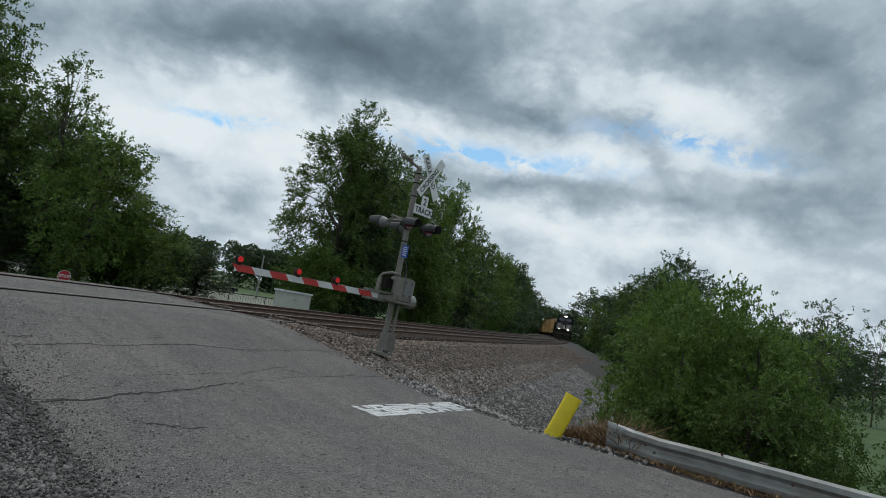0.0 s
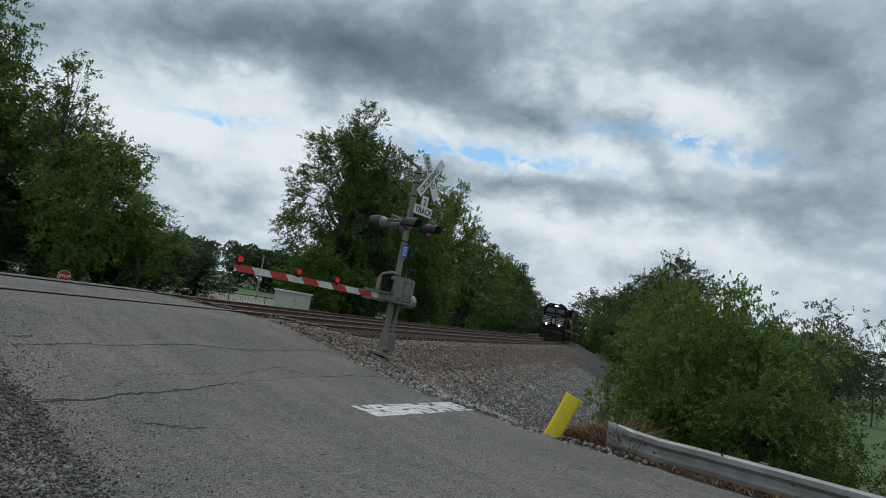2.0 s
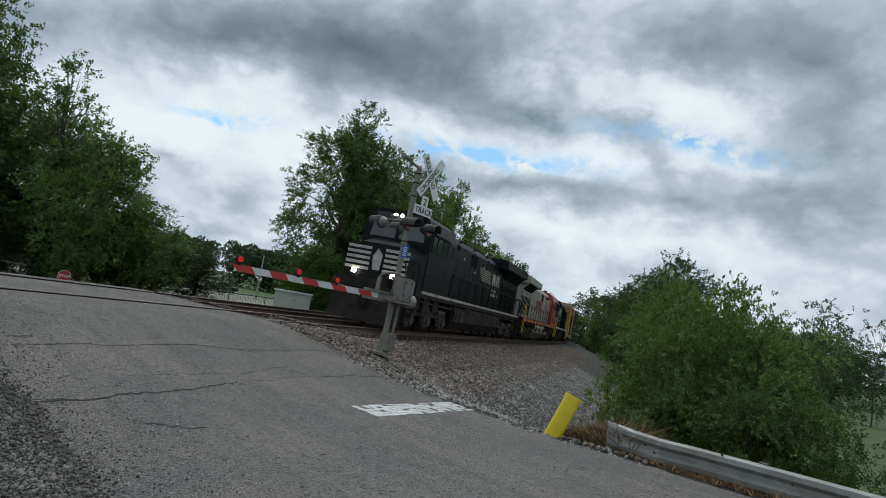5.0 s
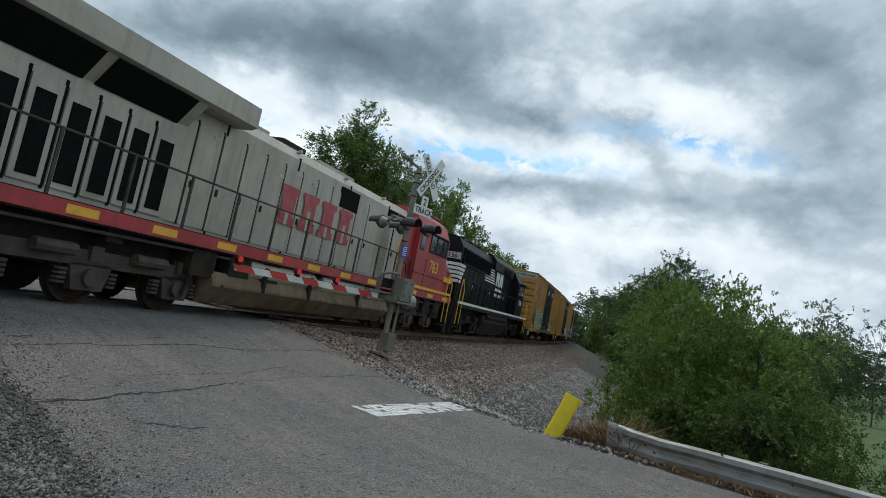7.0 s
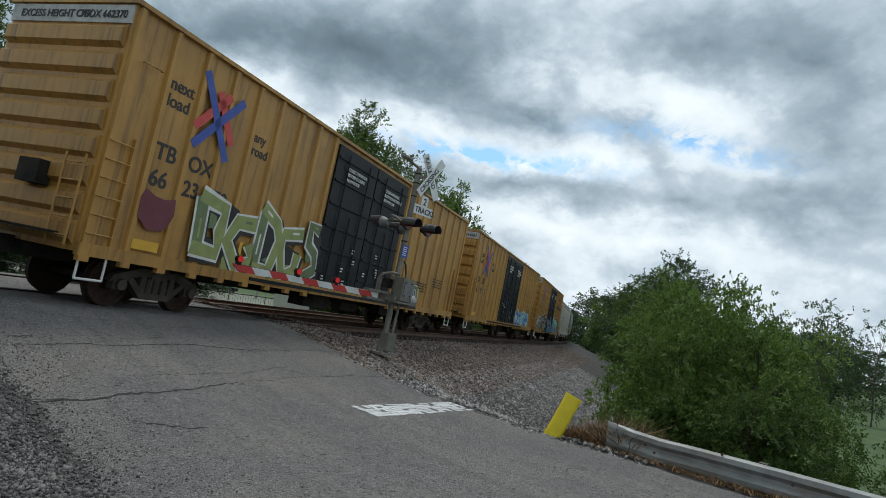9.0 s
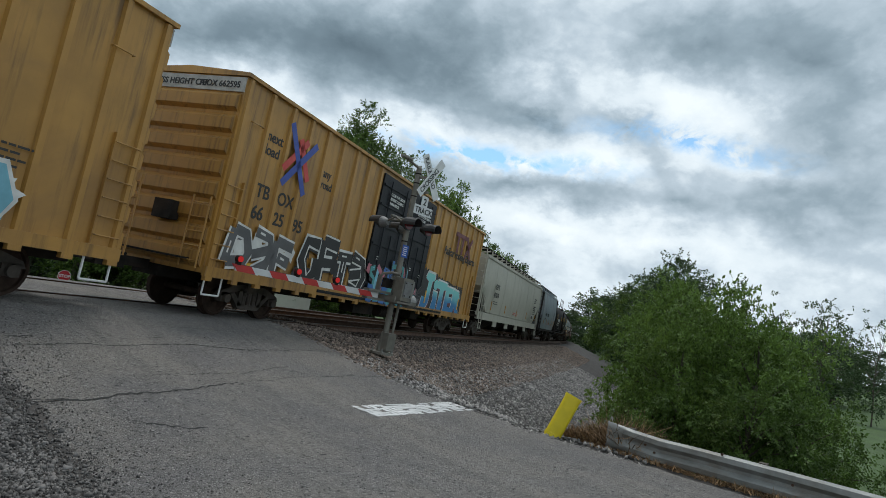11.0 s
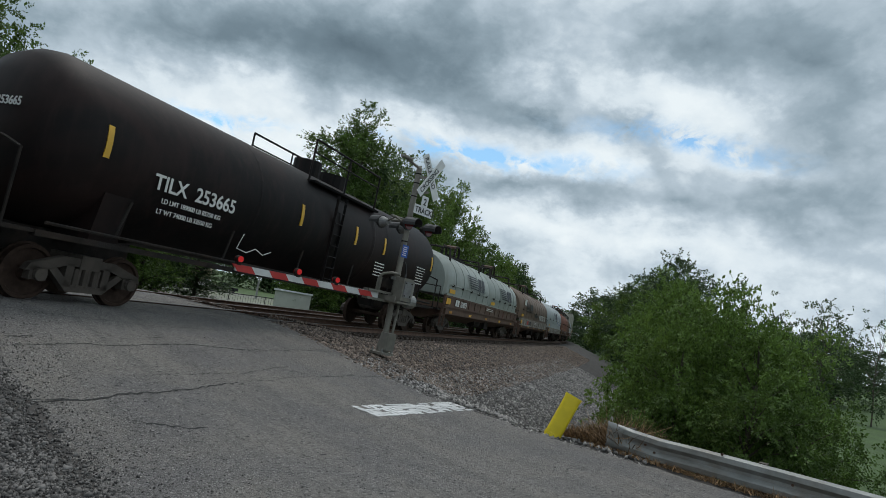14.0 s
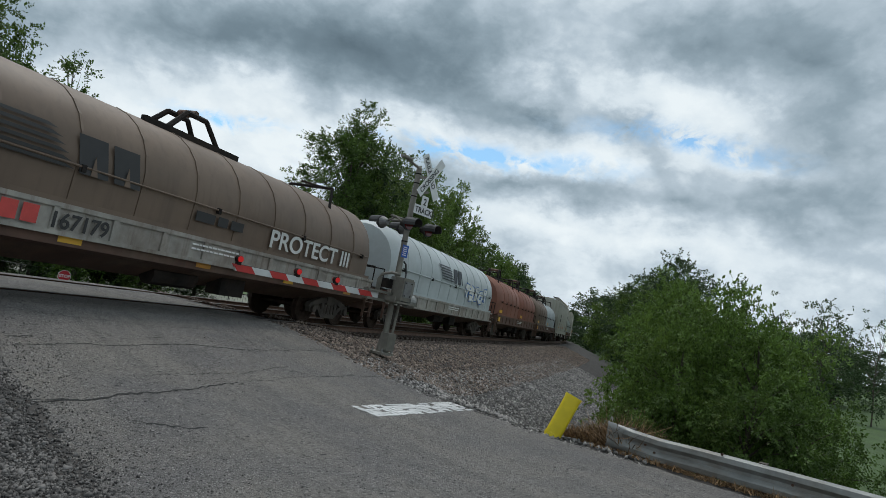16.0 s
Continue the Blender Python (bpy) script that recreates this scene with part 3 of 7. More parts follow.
BLACK = material("locomotive_black", (0.008, 0.0085, 0.010), 0.45, var=0.3, scale=1.2, bump=0.05, dirt=(0.018, 0.018, 0.018), dirt_amt=0.35, spec=0.12)
TRUCKG = material("dusty_truck_frame", (0.075, 0.062, 0.05), 0.85, var=0.35, scale=3, bump=0.3, dirt=(0.04, 0.034, 0.028), dirt_amt=0.6)
TANKDUST = material("dusty_fuel_tank", (0.20, 0.152, 0.10), 0.85, var=0.3, scale=1.5, bump=0.2, dirt=(0.10, 0.072, 0.046), dirt_amt=0.6, spec=0.15, streak=(0.06, 0.045, 0.03), streak_amt=0.4)
INTAKE = material("dark_intake_screen", (0.003, 0.003, 0.003), 0.95, var=0.2, scale=10, bump=0, spec=0.05)
UNDER = material("underframe_grime", (0.024, 0.021, 0.019), 0.85, var=0.4, scale=3, bump=0.4, dirt=(0.065, 0.045, 0.032), dirt_amt=0.45, spec=0.2)
WHEEL = material("wheel_steel", (0.055, 0.036, 0.027), 0.8, 0.2, var=0.35, scale=5, spec=0.2)
SILVER = material("weathered_silver", (0.44, 0.415, 0.355), 0.55, 0.1, var=0.14, scale=0.9, bump=0.05, dirt=(0.27, 0.24, 0.19), dirt_amt=0.5, streak=(0.22, 0.19, 0.15), streak_amt=0.45)
RED = material("faded_red_paint", (0.40, 0.035, 0.04), 0.45, var=0.25, scale=1, bump=0.05, dirt=(0.22, 0.05, 0.045), dirt_amt=0.5, streak=(0.16, 0.03, 0.03), streak_amt=0.45)
YELLOW = material("warning_yellow", (0.75, 0.42, 0.04), 0.5, var=0.15, scale=2)
BOARDW = material("worn_number_board", (0.42, 0.41, 0.38), 0.6, var=0.25, scale=5, bump=0.05)
WHITE = material("white_lettering", (0.72, 0.72, 0.69), 0.6, var=0.12, scale=2, bump=0)
BLACKLET = material("black_lettering", (0.03, 0.03, 0.03), 0.6, var=0.1, bump=0)
CREAM = material("dirty_cream_stripe", (0.42, 0.38, 0.31), 0.6, var=0.3, scale=2, bump=0, dirt=(0.2, 0.15, 0.1), dirt_amt=0.6)
GLASS = material("dark_cab_glass", (0.03, 0.04, 0.05), 0.08, var=0.1, bump=0, spec=0.8)
MESH = material("black_grille", (0.008, 0.008, 0.008), 0.9, var=0.3, scale=10, spec=0.1)
BOXY = material("boxcar_yellow", (0.47, 0.245, 0.052), 0.5, var=0.16, scale=0.8, bump=0.06, bscale=9, dirt=(0.24, 0.13, 0.05), dirt_amt=0.55, streak=(0.10, 0.055, 0.025), streak_amt=0.75)
DOORK = material("plug_door_black", (0.011, 0.013, 0.017), 0.55, var=0.3, scale=1.5, dirt=(0.028, 0.03, 0.033), dirt_amt=0.35, spec=0.25, streak=(0.032, 0.031, 0.03), streak_amt=0.3)
HOPW = material("hopper_grey_white", (0.45, 0.435, 0.365), 0.5, var=0.1, scale=0.6, bump=0.03, dirt=(0.36, 0.35, 0.29), dirt_amt=0.5, streak=(0.30, 0.28, 0.22), streak_amt=0.45)
HOPG = material("hopper_blue_grey", (0.245, 0.30, 0.325), 0.45, var=0.12, scale=0.7, bump=0.03, dirt=(0.30, 0.18, 0.145), dirt_amt=0.5, streak=(0.14, 0.12, 0.11), streak_amt=0.45)
TANKB = material("tank_black", (0.009, 0.008, 0.008), 0.62, var=0.3, scale=0.7, bump=0.04, dirt=(0.036, 0.018, 0.015), dirt_amt=0.7, spec=0.18, streak=(0.030, 0.018, 0.016), streak_amt=0.5)
COILG = material("coil_hood_pale_green_grey", (0.30, 0.335, 0.305), 0.5, var=0.1, scale=0.8, bump=0.03, dirt=(0.22, 0.22, 0.19), dirt_amt=0.5, streak=(0.19, 0.18, 0.15), streak_amt=0.45)
COILB = material("coil_hood_brown", (0.170, 0.118, 0.082), 0.6, var=0.15, scale=0.8, bump=0.04, dirt=(0.13, 0.085, 0.06), dirt_amt=0.5, streak=(0.10, 0.07, 0.05), streak_amt=0.45)
COILW = material("coil_hood_white", (0.45, 0.49, 0.49), 0.5, var=0.12, scale=0.8, bump=0.03, dirt=(0.3, 0.3, 0.28), dirt_amt=0.4)
COILR = material("coil_hood_rust_red", (0.24, 0.09, 0.055), 0.65, var=0.2, scale=0.8, bump=0.04, dirt=(0.14, 0.06, 0.04), dirt_amt=0.5)
SILLW = material("dirty_white_sill", (0.36, 0.34, 0.30), 0.7, var=0.25, scale=2, dirt=(0.15, 0.10, 0.07), dirt_amt=0.6, streak=(0.13, 0.085, 0.06), streak_amt=0.6)
SILLB = material("sill_brown", (0.115, 0.062, 0.042), 0.7, var=0.25, scale=2, dirt=(0.18, 0.14, 0.1), dirt_amt=0.4, streak=(0.06, 0.045, 0.035), streak_amt=0.45)
LAMP_ON = glow_material("lit_headlamp", (1.0, 0.9, 0.72), 14.0)


def sticker(name, parent, mat, x0, x1, z0, z1, y=-1.5, label="", t=0.006):
    return part(name, B().box(x0, x1, y - t, y, z0, z1), mat, parent, label)


def word(parent, text, size, mat, x, z, y, name="lettering", slant=0.0, label=""):
    me = lettering(text, size, mat)
    if slant:
        me.transform(Matrix(((1, 0, slant, 0), (0, 1, 0, 0), (0, 0, 1, 0), (0, 0, 0, 1))))
    ob = part(name, me, mat, parent, label)
    ob.location = (x, y, z)
    return ob


def bars(parent, mat, x, z, y, w, rows, h=0.05, gap=0.05, name="small_print", seed=0):
    """Writing too small to read: short bars."""
    rng = random.Random(seed)
    b = B()
    for i in range(rows):
        a = x
        z0 = z - i * (h + gap)
        while a < x + w * rng.uniform(0.75, 1):
            ln = rng.uniform(1.2, 3.5) * h
            b.box(a, min(a + ln, x + w), y - 0.004, y, z0, z0 + h * (0.7 if rows > 1 else 1))
            a += ln + 0.5 * h
    return part(name, b, mat, parent)


def poly(parent, name, mat, pts, y, t=0.005, label=""):
    return part(name, B().prism_y(pts, y - t, y), mat, parent, label)


SP = {k: material("spray_" + k, v, 0.6, var=0.2, scale=2, bump=0) for k, v in dict(olive=(0.16, 0.21, 0.10), white=(0.70, 0.70, 0.66), black=(0.025, 0.025, 0.025), teal=(0.07, 0.30, 0.30), cyan=(0.20, 0.48, 0.58), pink=(0.5, 0.16, 0.2), blue=(0.05, 0.16, 0.42), maroon=(0.16, 0.04, 0.05), grey=(0.12, 0.12, 0.12), rust=(0.42, 0.09, 0.06), lime=(0.30, 0.34, 0.12)).items()}


def blob(parent, mat, cx, cz, rx, rz, y, rng, n=11, jag=0.3, name="graffiti_patch"):
    pts = []
    for i in range(n):
        a = i * math.tau / n
        k = 1 + rng.uniform(-jag, jag)
        c, s = math.cos(a), math.sin(a)
        pts.append((cx + rx * k * math.copysign(abs(c) ** 0.6, c), cz + rz * k * math.copysign(abs(s) ** 0.6, s)))
    return poly(parent, name, mat, pts, y, 0.003)


def ribbon(pts, w, rng, wob=0.15):
    """Outline of a thick brush stroke along points."""
    left, right = [], []
    for i, p in enumerate(pts):
        a, b = pts[max(0, i - 1)], pts[min(len(pts) - 1, i + 1)]
        dx, dz = b[0] - a[0], b[1] - a[1]
        d = math.hypot(dx, dz) or 1
        k = w * (1 + rng.uniform(-wob, wob))
        left.append((p[0] - dz / d * k, p[1] + dx / d * k))
        right.append((p[0] + dz / d * k, p[1] - dx / d * k))
    return left + right[::-1]


STROKES = (((0.1, 0.0), (0.15, 1.0)), ((0.1, 0.95), (0.7, 0.85), (0.85, 0.5), (0.7, 0.12), (0.1, 0.05)), ((0.85, 1.0), (0.35, 0.9), (0.3, 0.55), (0.8, 0.5), (0.75, 0.1), (0.1, 0.0)), ((0.1, 0.5), (0.8, 0.55)),
           ((0.1, 1.0), (0.9, 0.95)), ((0.5, 0.95), (0.55, 0.0)), ((0.1, 0.0), (0.45, 1.0), (0.9, 0.05)), ((0.15, 1.0), (0.8, 0.1)), ((0.85, 0.95), (0.2, 0.9), (0.1, 0.4), (0.4, 0.05), (0.9, 0.15), (0.85, 0.5)))
GLYPHS = ((0, 1), (2,), (0, 4, 3), (4, 5), (6, 3), (8,), (0, 7, 4), (1, 3))


def graffiti(parent, x0, x1, z0, z1, y, letters, cols, edge, seed, shade=None):
    """Tangled thick painted strokes: a wide edge, a narrower fill and a few highlights; all flat paint."""
    rng = random.Random(seed)
    w, h = (x1 - x0) / letters, z1 - z0
    for i in range(letters):
        ox, hh = x0 + w * i, h * rng.uniform(0.82, 1.08)
        oz = z0 + rng.uniform(0, 0.05) * h
        forms = []
        for g in GLYPHS[rng.randrange(len(GLYPHS))]:
            forms.append([(ox + w * (p[0] * 1.05 + rng.uniform(-0.13, 0.13)), oz + hh * (0.12 + 0.76 * p[1] + rng.uniform(-0.09, 0.09))) for p in STROKES[g]])
        for q in range(2):
            blob(parent, (shade or edge) if q else cols[(i + 2) % len(cols)], ox + w * rng.uniform(0.1, 0.9), oz + hh * rng.uniform(0.15, 0.75), w * rng.uniform(0.2, 0.42), hh * rng.uniform(0.1, 0.22), y + 0.001 - 0.0006 * q, rng, 11, 0.4)
        for q, pts in enumerate(forms):
            d = 0.0006 * q
            if shade:
                poly(parent, "graffiti_edge", shade, [(a + 0.05, b - 0.04) for a, b in ribbon(pts, 0.24 * w, rng)], y - d, 0.002)
            poly(parent, "graffiti_edge", edge, ribbon(pts, 0.215 * w, rng, 0.08), y - 0.003 - d, 0.002)
        for q, pts in enumerate(forms):
            poly(parent, "graffiti_patch", cols[(i + q) % len(cols)], ribbon(pts, 0.15 * w, rng, 0.12), y - 0.007 - 0.0006 * q, 0.002)
            if rng.random() < 0.7:
                a, b = pts[0], pts[1]
                m = [(a[0] + (b[0] - a[0]) * t, a[1] + (b[1] - a[1]) * t + 0.02) for t in (0.25, 0.6)]
                poly(parent, "graffiti_highlight", edge if rng.random() < 0.5 else cols[(i + q + 1) % len(cols)], ribbon(m, 0.03 * w, rng), y - 0.011, 0.002)


def fade_paint(name, low, high, z0, z1):
    """Spray paint that fades from one colour to another up the wall."""
    m = material(name, low, 0.55, var=0.1, scale=3, bump=0)
    nt = m.node_tree
    sep = nt.nodes.new("ShaderNodeSeparateXYZ")
    tc = nt.nodes.new("ShaderNodeTexCoord")
    nt.links.new(tc.outputs["Object"], sep.inputs[0])
    cloud = mth(nt, "MULTIPLY_ADD", noise_out(nt, tc.outputs["Object"], 1.7, 4), 0.5, sep.outputs[2])
    nt.links.new(mixc(nt, ramp(nt, cloud, z0 + 0.25, z1 + 0.25), low, high), nt.nodes["Principled BSDF"].inputs["Base Color"])
    return m


FADE = fade_paint("blue_to_turquoise_spray", (0.03, 0.19, 0.42), (0.22, 0.60, 0.58), 1.35, 1.95)


def spray_piece(car, x, y):
    """Wide turquoise and blue painted shapes with a cloudy black edge."""
    rng = random.Random(5)
    top = []
    for k in range(34):
        f = k / 33
        top.append((x - 0.1 + f * 5.1, 2.5 - 0.4 * f + 0.13 * abs(math.sin(k * 1.45)) + rng.uniform(-0.04, 0.04)))
    poly(car, "graffiti_edge", SP["black"], [(x - 0.15, 0.9), (x + 5.1, 0.9)] + top[::-1], y, 0.003)
    forms = (((0.0, 0.05), (0.55, 0.0), (0.85, 0.35), (0.95, 1.35), (1.2, 1.4), (1.15, 1.7), (0.35, 1.72), (0.2, 1.45), (0.55, 1.3), (0.5, 0.55), (0.1, 0.6)),
             ((0.1, 0.0), (0.75, 0.1), (0.7, 1.05), (0.15, 1.1), (0.25, 0.6)),
             ((0.25, 0.0), (0.75, 0.05), (0.75, 1.2), (1.15, 1.25), (1.1, 1.6), (-0.05, 1.65), (-0.1, 1.25), (0.3, 1.2)),
             ((0.0, 0.05), (1.0, 0.0), (1.0, 0.35), (0.5, 0.4), (0.5, 0.6), (0.95, 0.65), (0.9, 0.95), (0.5, 0.95), (0.5, 1.15), (1.0, 1.2), (0.95, 1.5), (0.05, 1.55)),
             ((0.0, 0.0), (0.4, 0.0), (0.5, 0.45), (0.8, -0.05), (1.25, 0.0), (0.85, 0.65), (1.05, 0.95), (0.85, 1.4), (0.05, 1.5)))
    xs, hs = (0.05, 1.1, 1.75, 2.78, 3.72), (0.86, 0.74, 0.78, 0.74, 0.74)
    for form, dx, h in zip(forms, xs, hs):
        for mat, grow, oz, d in ((SP["maroon"], 1.22, -0.1, 0.004), (SP["white"], 1.1, 0.02, 0.007), (FADE, 1.0, 0.0, 0.010)):
            cx = sum(p[0] for p in form) / len(form)
            cz = sum(p[1] for p in form) / len(form)
            poly(car, "graffiti_patch", mat, [(x + dx + cx + (p[0] - cx) * grow, max(0.9, 1.0 + oz + (cz + (p[1] - cz) * grow) * h)) for p in form], y - d, 0.002)
    ring = [(x + 1.48 + 0.25 * math.cos(a * math.tau / 16), 2.08 + 0.22 * math.sin(a * math.tau / 16)) for a in range(16)]
    poly(car, "graffiti_patch", FADE, ring, y - 0.010, 0.002)
    for xx in (0.45, 4.6):
        sticker("reflector", car, YELLOW, x + xx, x + xx + 0.11, 1.25, 1.75, y - 0.014)


def lathe(b, prof, n=20, axis_z=0.0):
    """prof: (y, radius) pairs turned about the y axis."""
    return b.loft([[(r * math.cos(i * math.tau / n), y, axis_z + r * math.sin(i * math.tau / n)) for i in range(n)] for y, r in prof])


def wheelset_mesh(r):
    b = B()
    for sg in (-1, 1):
        lathe(b, [(sg * 0.69, r + 0.03), (sg * 0.715, r + 0.028), (sg * 0.725, r), (sg * 0.83, r - 0.005), (sg * 0.835, r - 0.06), (sg * 0.79, r - 0.08), (sg * 0.77, 0.16), (sg * 0.85, 0.13), (sg * 0.85, 0.08), (sg * 0.69, 0.08), (sg * 0.70, r - 0.08)], 24)
    b.tube((0, -1.1, 0), (0, 1.1, 0), 0.075, 10)
    return b.done("wheelset", WHEEL, True)


WS_FREIGHT, WS_LOCO = wheelset_mesh(0.455), wheelset_mesh(0.52)


def freight_frame():
    b = B()
    for sg in (-1, 1):
        y0, y1 = sg * 0.93, sg * 1.08
        b.prism_y([(-1.12, 0.50), (-1.05, 0.62), (-0.5, 0.80), (0.5, 0.80), (1.05, 0.62), (1.12, 0.50), (0.85, 0.52), (0.42, 0.66), (-0.42, 0.66), (-0.85, 0.52)], y0, y1)
        b.prism_y([(-0.72, 0.55), (-0.36, 0.22), (0.36, 0.22), (0.72, 0.55), (0.60, 0.60), (0.30, 0.34), (-0.30, 0.34), (-0.60, 0.60)], y0, y1)
        for x in (-0.36, 0.36):
            b.box(x - 0.07, x + 0.07, min(y0, y1), max(y0, y1), 0.3, 0.7)
        for x in (-0.89, 0.89):
            b.box(x - 0.15, x + 0.15, min(y0, y1), max(y0, y1) + 0.0, 0.36, 0.58)
            b.tube((x, sg * 1.06, 0.455), (x, sg * 1.16, 0.455), 0.105, 10)
        for x in (-0.19, 0.0, 0.19):
            b.tube((x, sg * 1.01, 0.32), (x, sg * 1.01, 0.62), 0.085, 8)
    b.box(-0.2, 0.2, -1.1, 1.1, 0.62, 0.86)
    return b.done("truck", TRUCKG)


def loco_frame(half, axles):
    b = B()
    for sg in (-1, 1):
        y0, y1 = sorted((sg * 1.0, sg * 1.18))
        b.prism_y([(-half, 0.6), (-half + 0.15, 0.98), (half - 0.15, 0.98), (half, 0.6), (half - 0.3, 0.5), (half - 0.75, 0.7), (-half + 0.75, 0.7), (-half + 0.3, 0.5)], y0, y1)
        for x in axles:
            b.prism_y([(x - 0.3, 0.28), (x + 0.3, 0.28), (x + 0.42, 0.74), (x - 0.42, 0.74)], y0, y1)
            b.tube((x, sg * 1.15, 0.52), (x, sg * 1.27, 0.52), 0.17, 14)
            b.box(x - 0.12, x + 0.12, min(sg * 1.1, sg * 1.24), max(sg * 1.1, sg * 1.24), 0.8, 1.06)
            for o in (-0.5, 0.5):
                for q in range(4):
                    b.tube((x + o, sg * 1.08, 0.36 + q * 0.075), (x + o, sg * 1.08, 0.41 + q * 0.075), 0.11, 8)
        b.tube((-half * 0.5, sg * 1.3, 0.95), (-half * 0.2, sg * 1.3, 0.95), 0.11, 8)
        b.tube((half * 0.3, sg * 1.3, 0.95), (half * 0.6, sg * 1.3, 0.95), 0.11, 8)
    b.box(-0.5, 0.5, -1.0, 1.0, 0.6, 0.95)
    return b.done("truck", TRUCKG)


FR_FREIGHT = freight_frame()
FR_GE = loco_frame(2.45, (-2.0, 0.0, 2.0))
FR_GP = loco_frame(2.0, (-1.37, 1.37))
FR_GP.materials[0] = UNDER
SPIN = []


def add_truck(car, x, frame_me, ws, axles, r, label=""):
    t = part("truck", frame_me, UNDER, car, label)
    t.location.x = x
    for a in axles:
        w = part("wheelset", ws, WHEEL, t)
        w.location = (a, 0, r)
        SPIN.append((w, a, r))
    return t


def freight_trucks(car, c):
    for x in (-c, c):
        add_truck(car, x, FR_FREIGHT, WS_FREIGHT, (-0.89, 0.89), 0.455)


def ends(car, half, z=0.88):
    for sg in (-1, 1):
        b = B().box(min(sg * (half - 0.9), sg * half), max(sg * (half - 0.9), sg * half), -0.09, 0.09, z - 0.1, z + 0.1)
        b.box(min(sg * (half - 0.22), sg * half), max(sg * (half - 0.22), sg * half), -0.16, 0.16, z - 0.16, z + 0.16)
        part("coupler", b, UNDER, car)


def ladder(car, mat, x, y, z0, z1, along_x=True, w=0.4, n=6):
    rails = B()
    if along_x:
        rails.box(x - 0.02, x, y - 0.02, y + 0.06, z0, z1).box(x + w, x + w + 0.02, y - 0.02, y + 0.06, z0, z1)
    else:
        rails.pipe([(x, y, z0), (x, y, z1)], 0.02, 5).pipe([(x, y + w, z0), (x, y + w, z1)], 0.02, 5)
    lad = part("ladder", rails, mat, car)
    for i in range(n):
        z = z0 + (z1 - z0) * (i + 0.5) / n
        b = B().pipe([(x, y - 0.03, z), (x + w, y - 0.03, z)], 0.014, 5) if along_x else B().pipe([(x, y, z), (x, y + w, z)], 0.014, 5)
        part("rung", b, mat, lad)
    return lad


def striped_logo(car, mat, x, z, w, h, y, rows=6, ground=None, hood=None):
    """Railway emblem as plain shapes: long stripes running into two slanted blocks."""
    st = h / (rows * 2 - 1)

    def put(name, mt, pts, yy):
        ob = poly(car, name, mt, pts, yy)
        if hood:
            spring, half, top = hood
            for v in ob.data.vertices:
                v.co.y += half * (1 - math.cos(math.asin(min(1, max(0, v.co.z - spring) / (top - spring))))) - 0.03

    for i in range(rows):
        z0 = z + i * 2 * st
        k = 0.15 * w * i / rows
        put("emblem_stripe", mat, [(x - k, z0), (x + w * 0.55 - k, z0), (x + w * 0.55 - k - 0.06 * w, z0 + st), (x - k - 0.03, z0 + st)], y)
    for k in range(2):
        n = x + w * (0.56 + 0.22 * k)
        put("emblem_block", mat, [(n + 0.02 * w, z - 0.05 * h), (n + 0.20 * w, z - 0.05 * h), (n + 0.165 * w, z + h), (n - 0.015 * w, z + h)], y)
        put("emblem_notch", ground or BLACK, [(n + 0.085 * w, z - 0.05 * h), (n + 0.13 * w, z - 0.05 * h), (n + 0.095 * w, z + 0.5 * h)], y - 0.006)


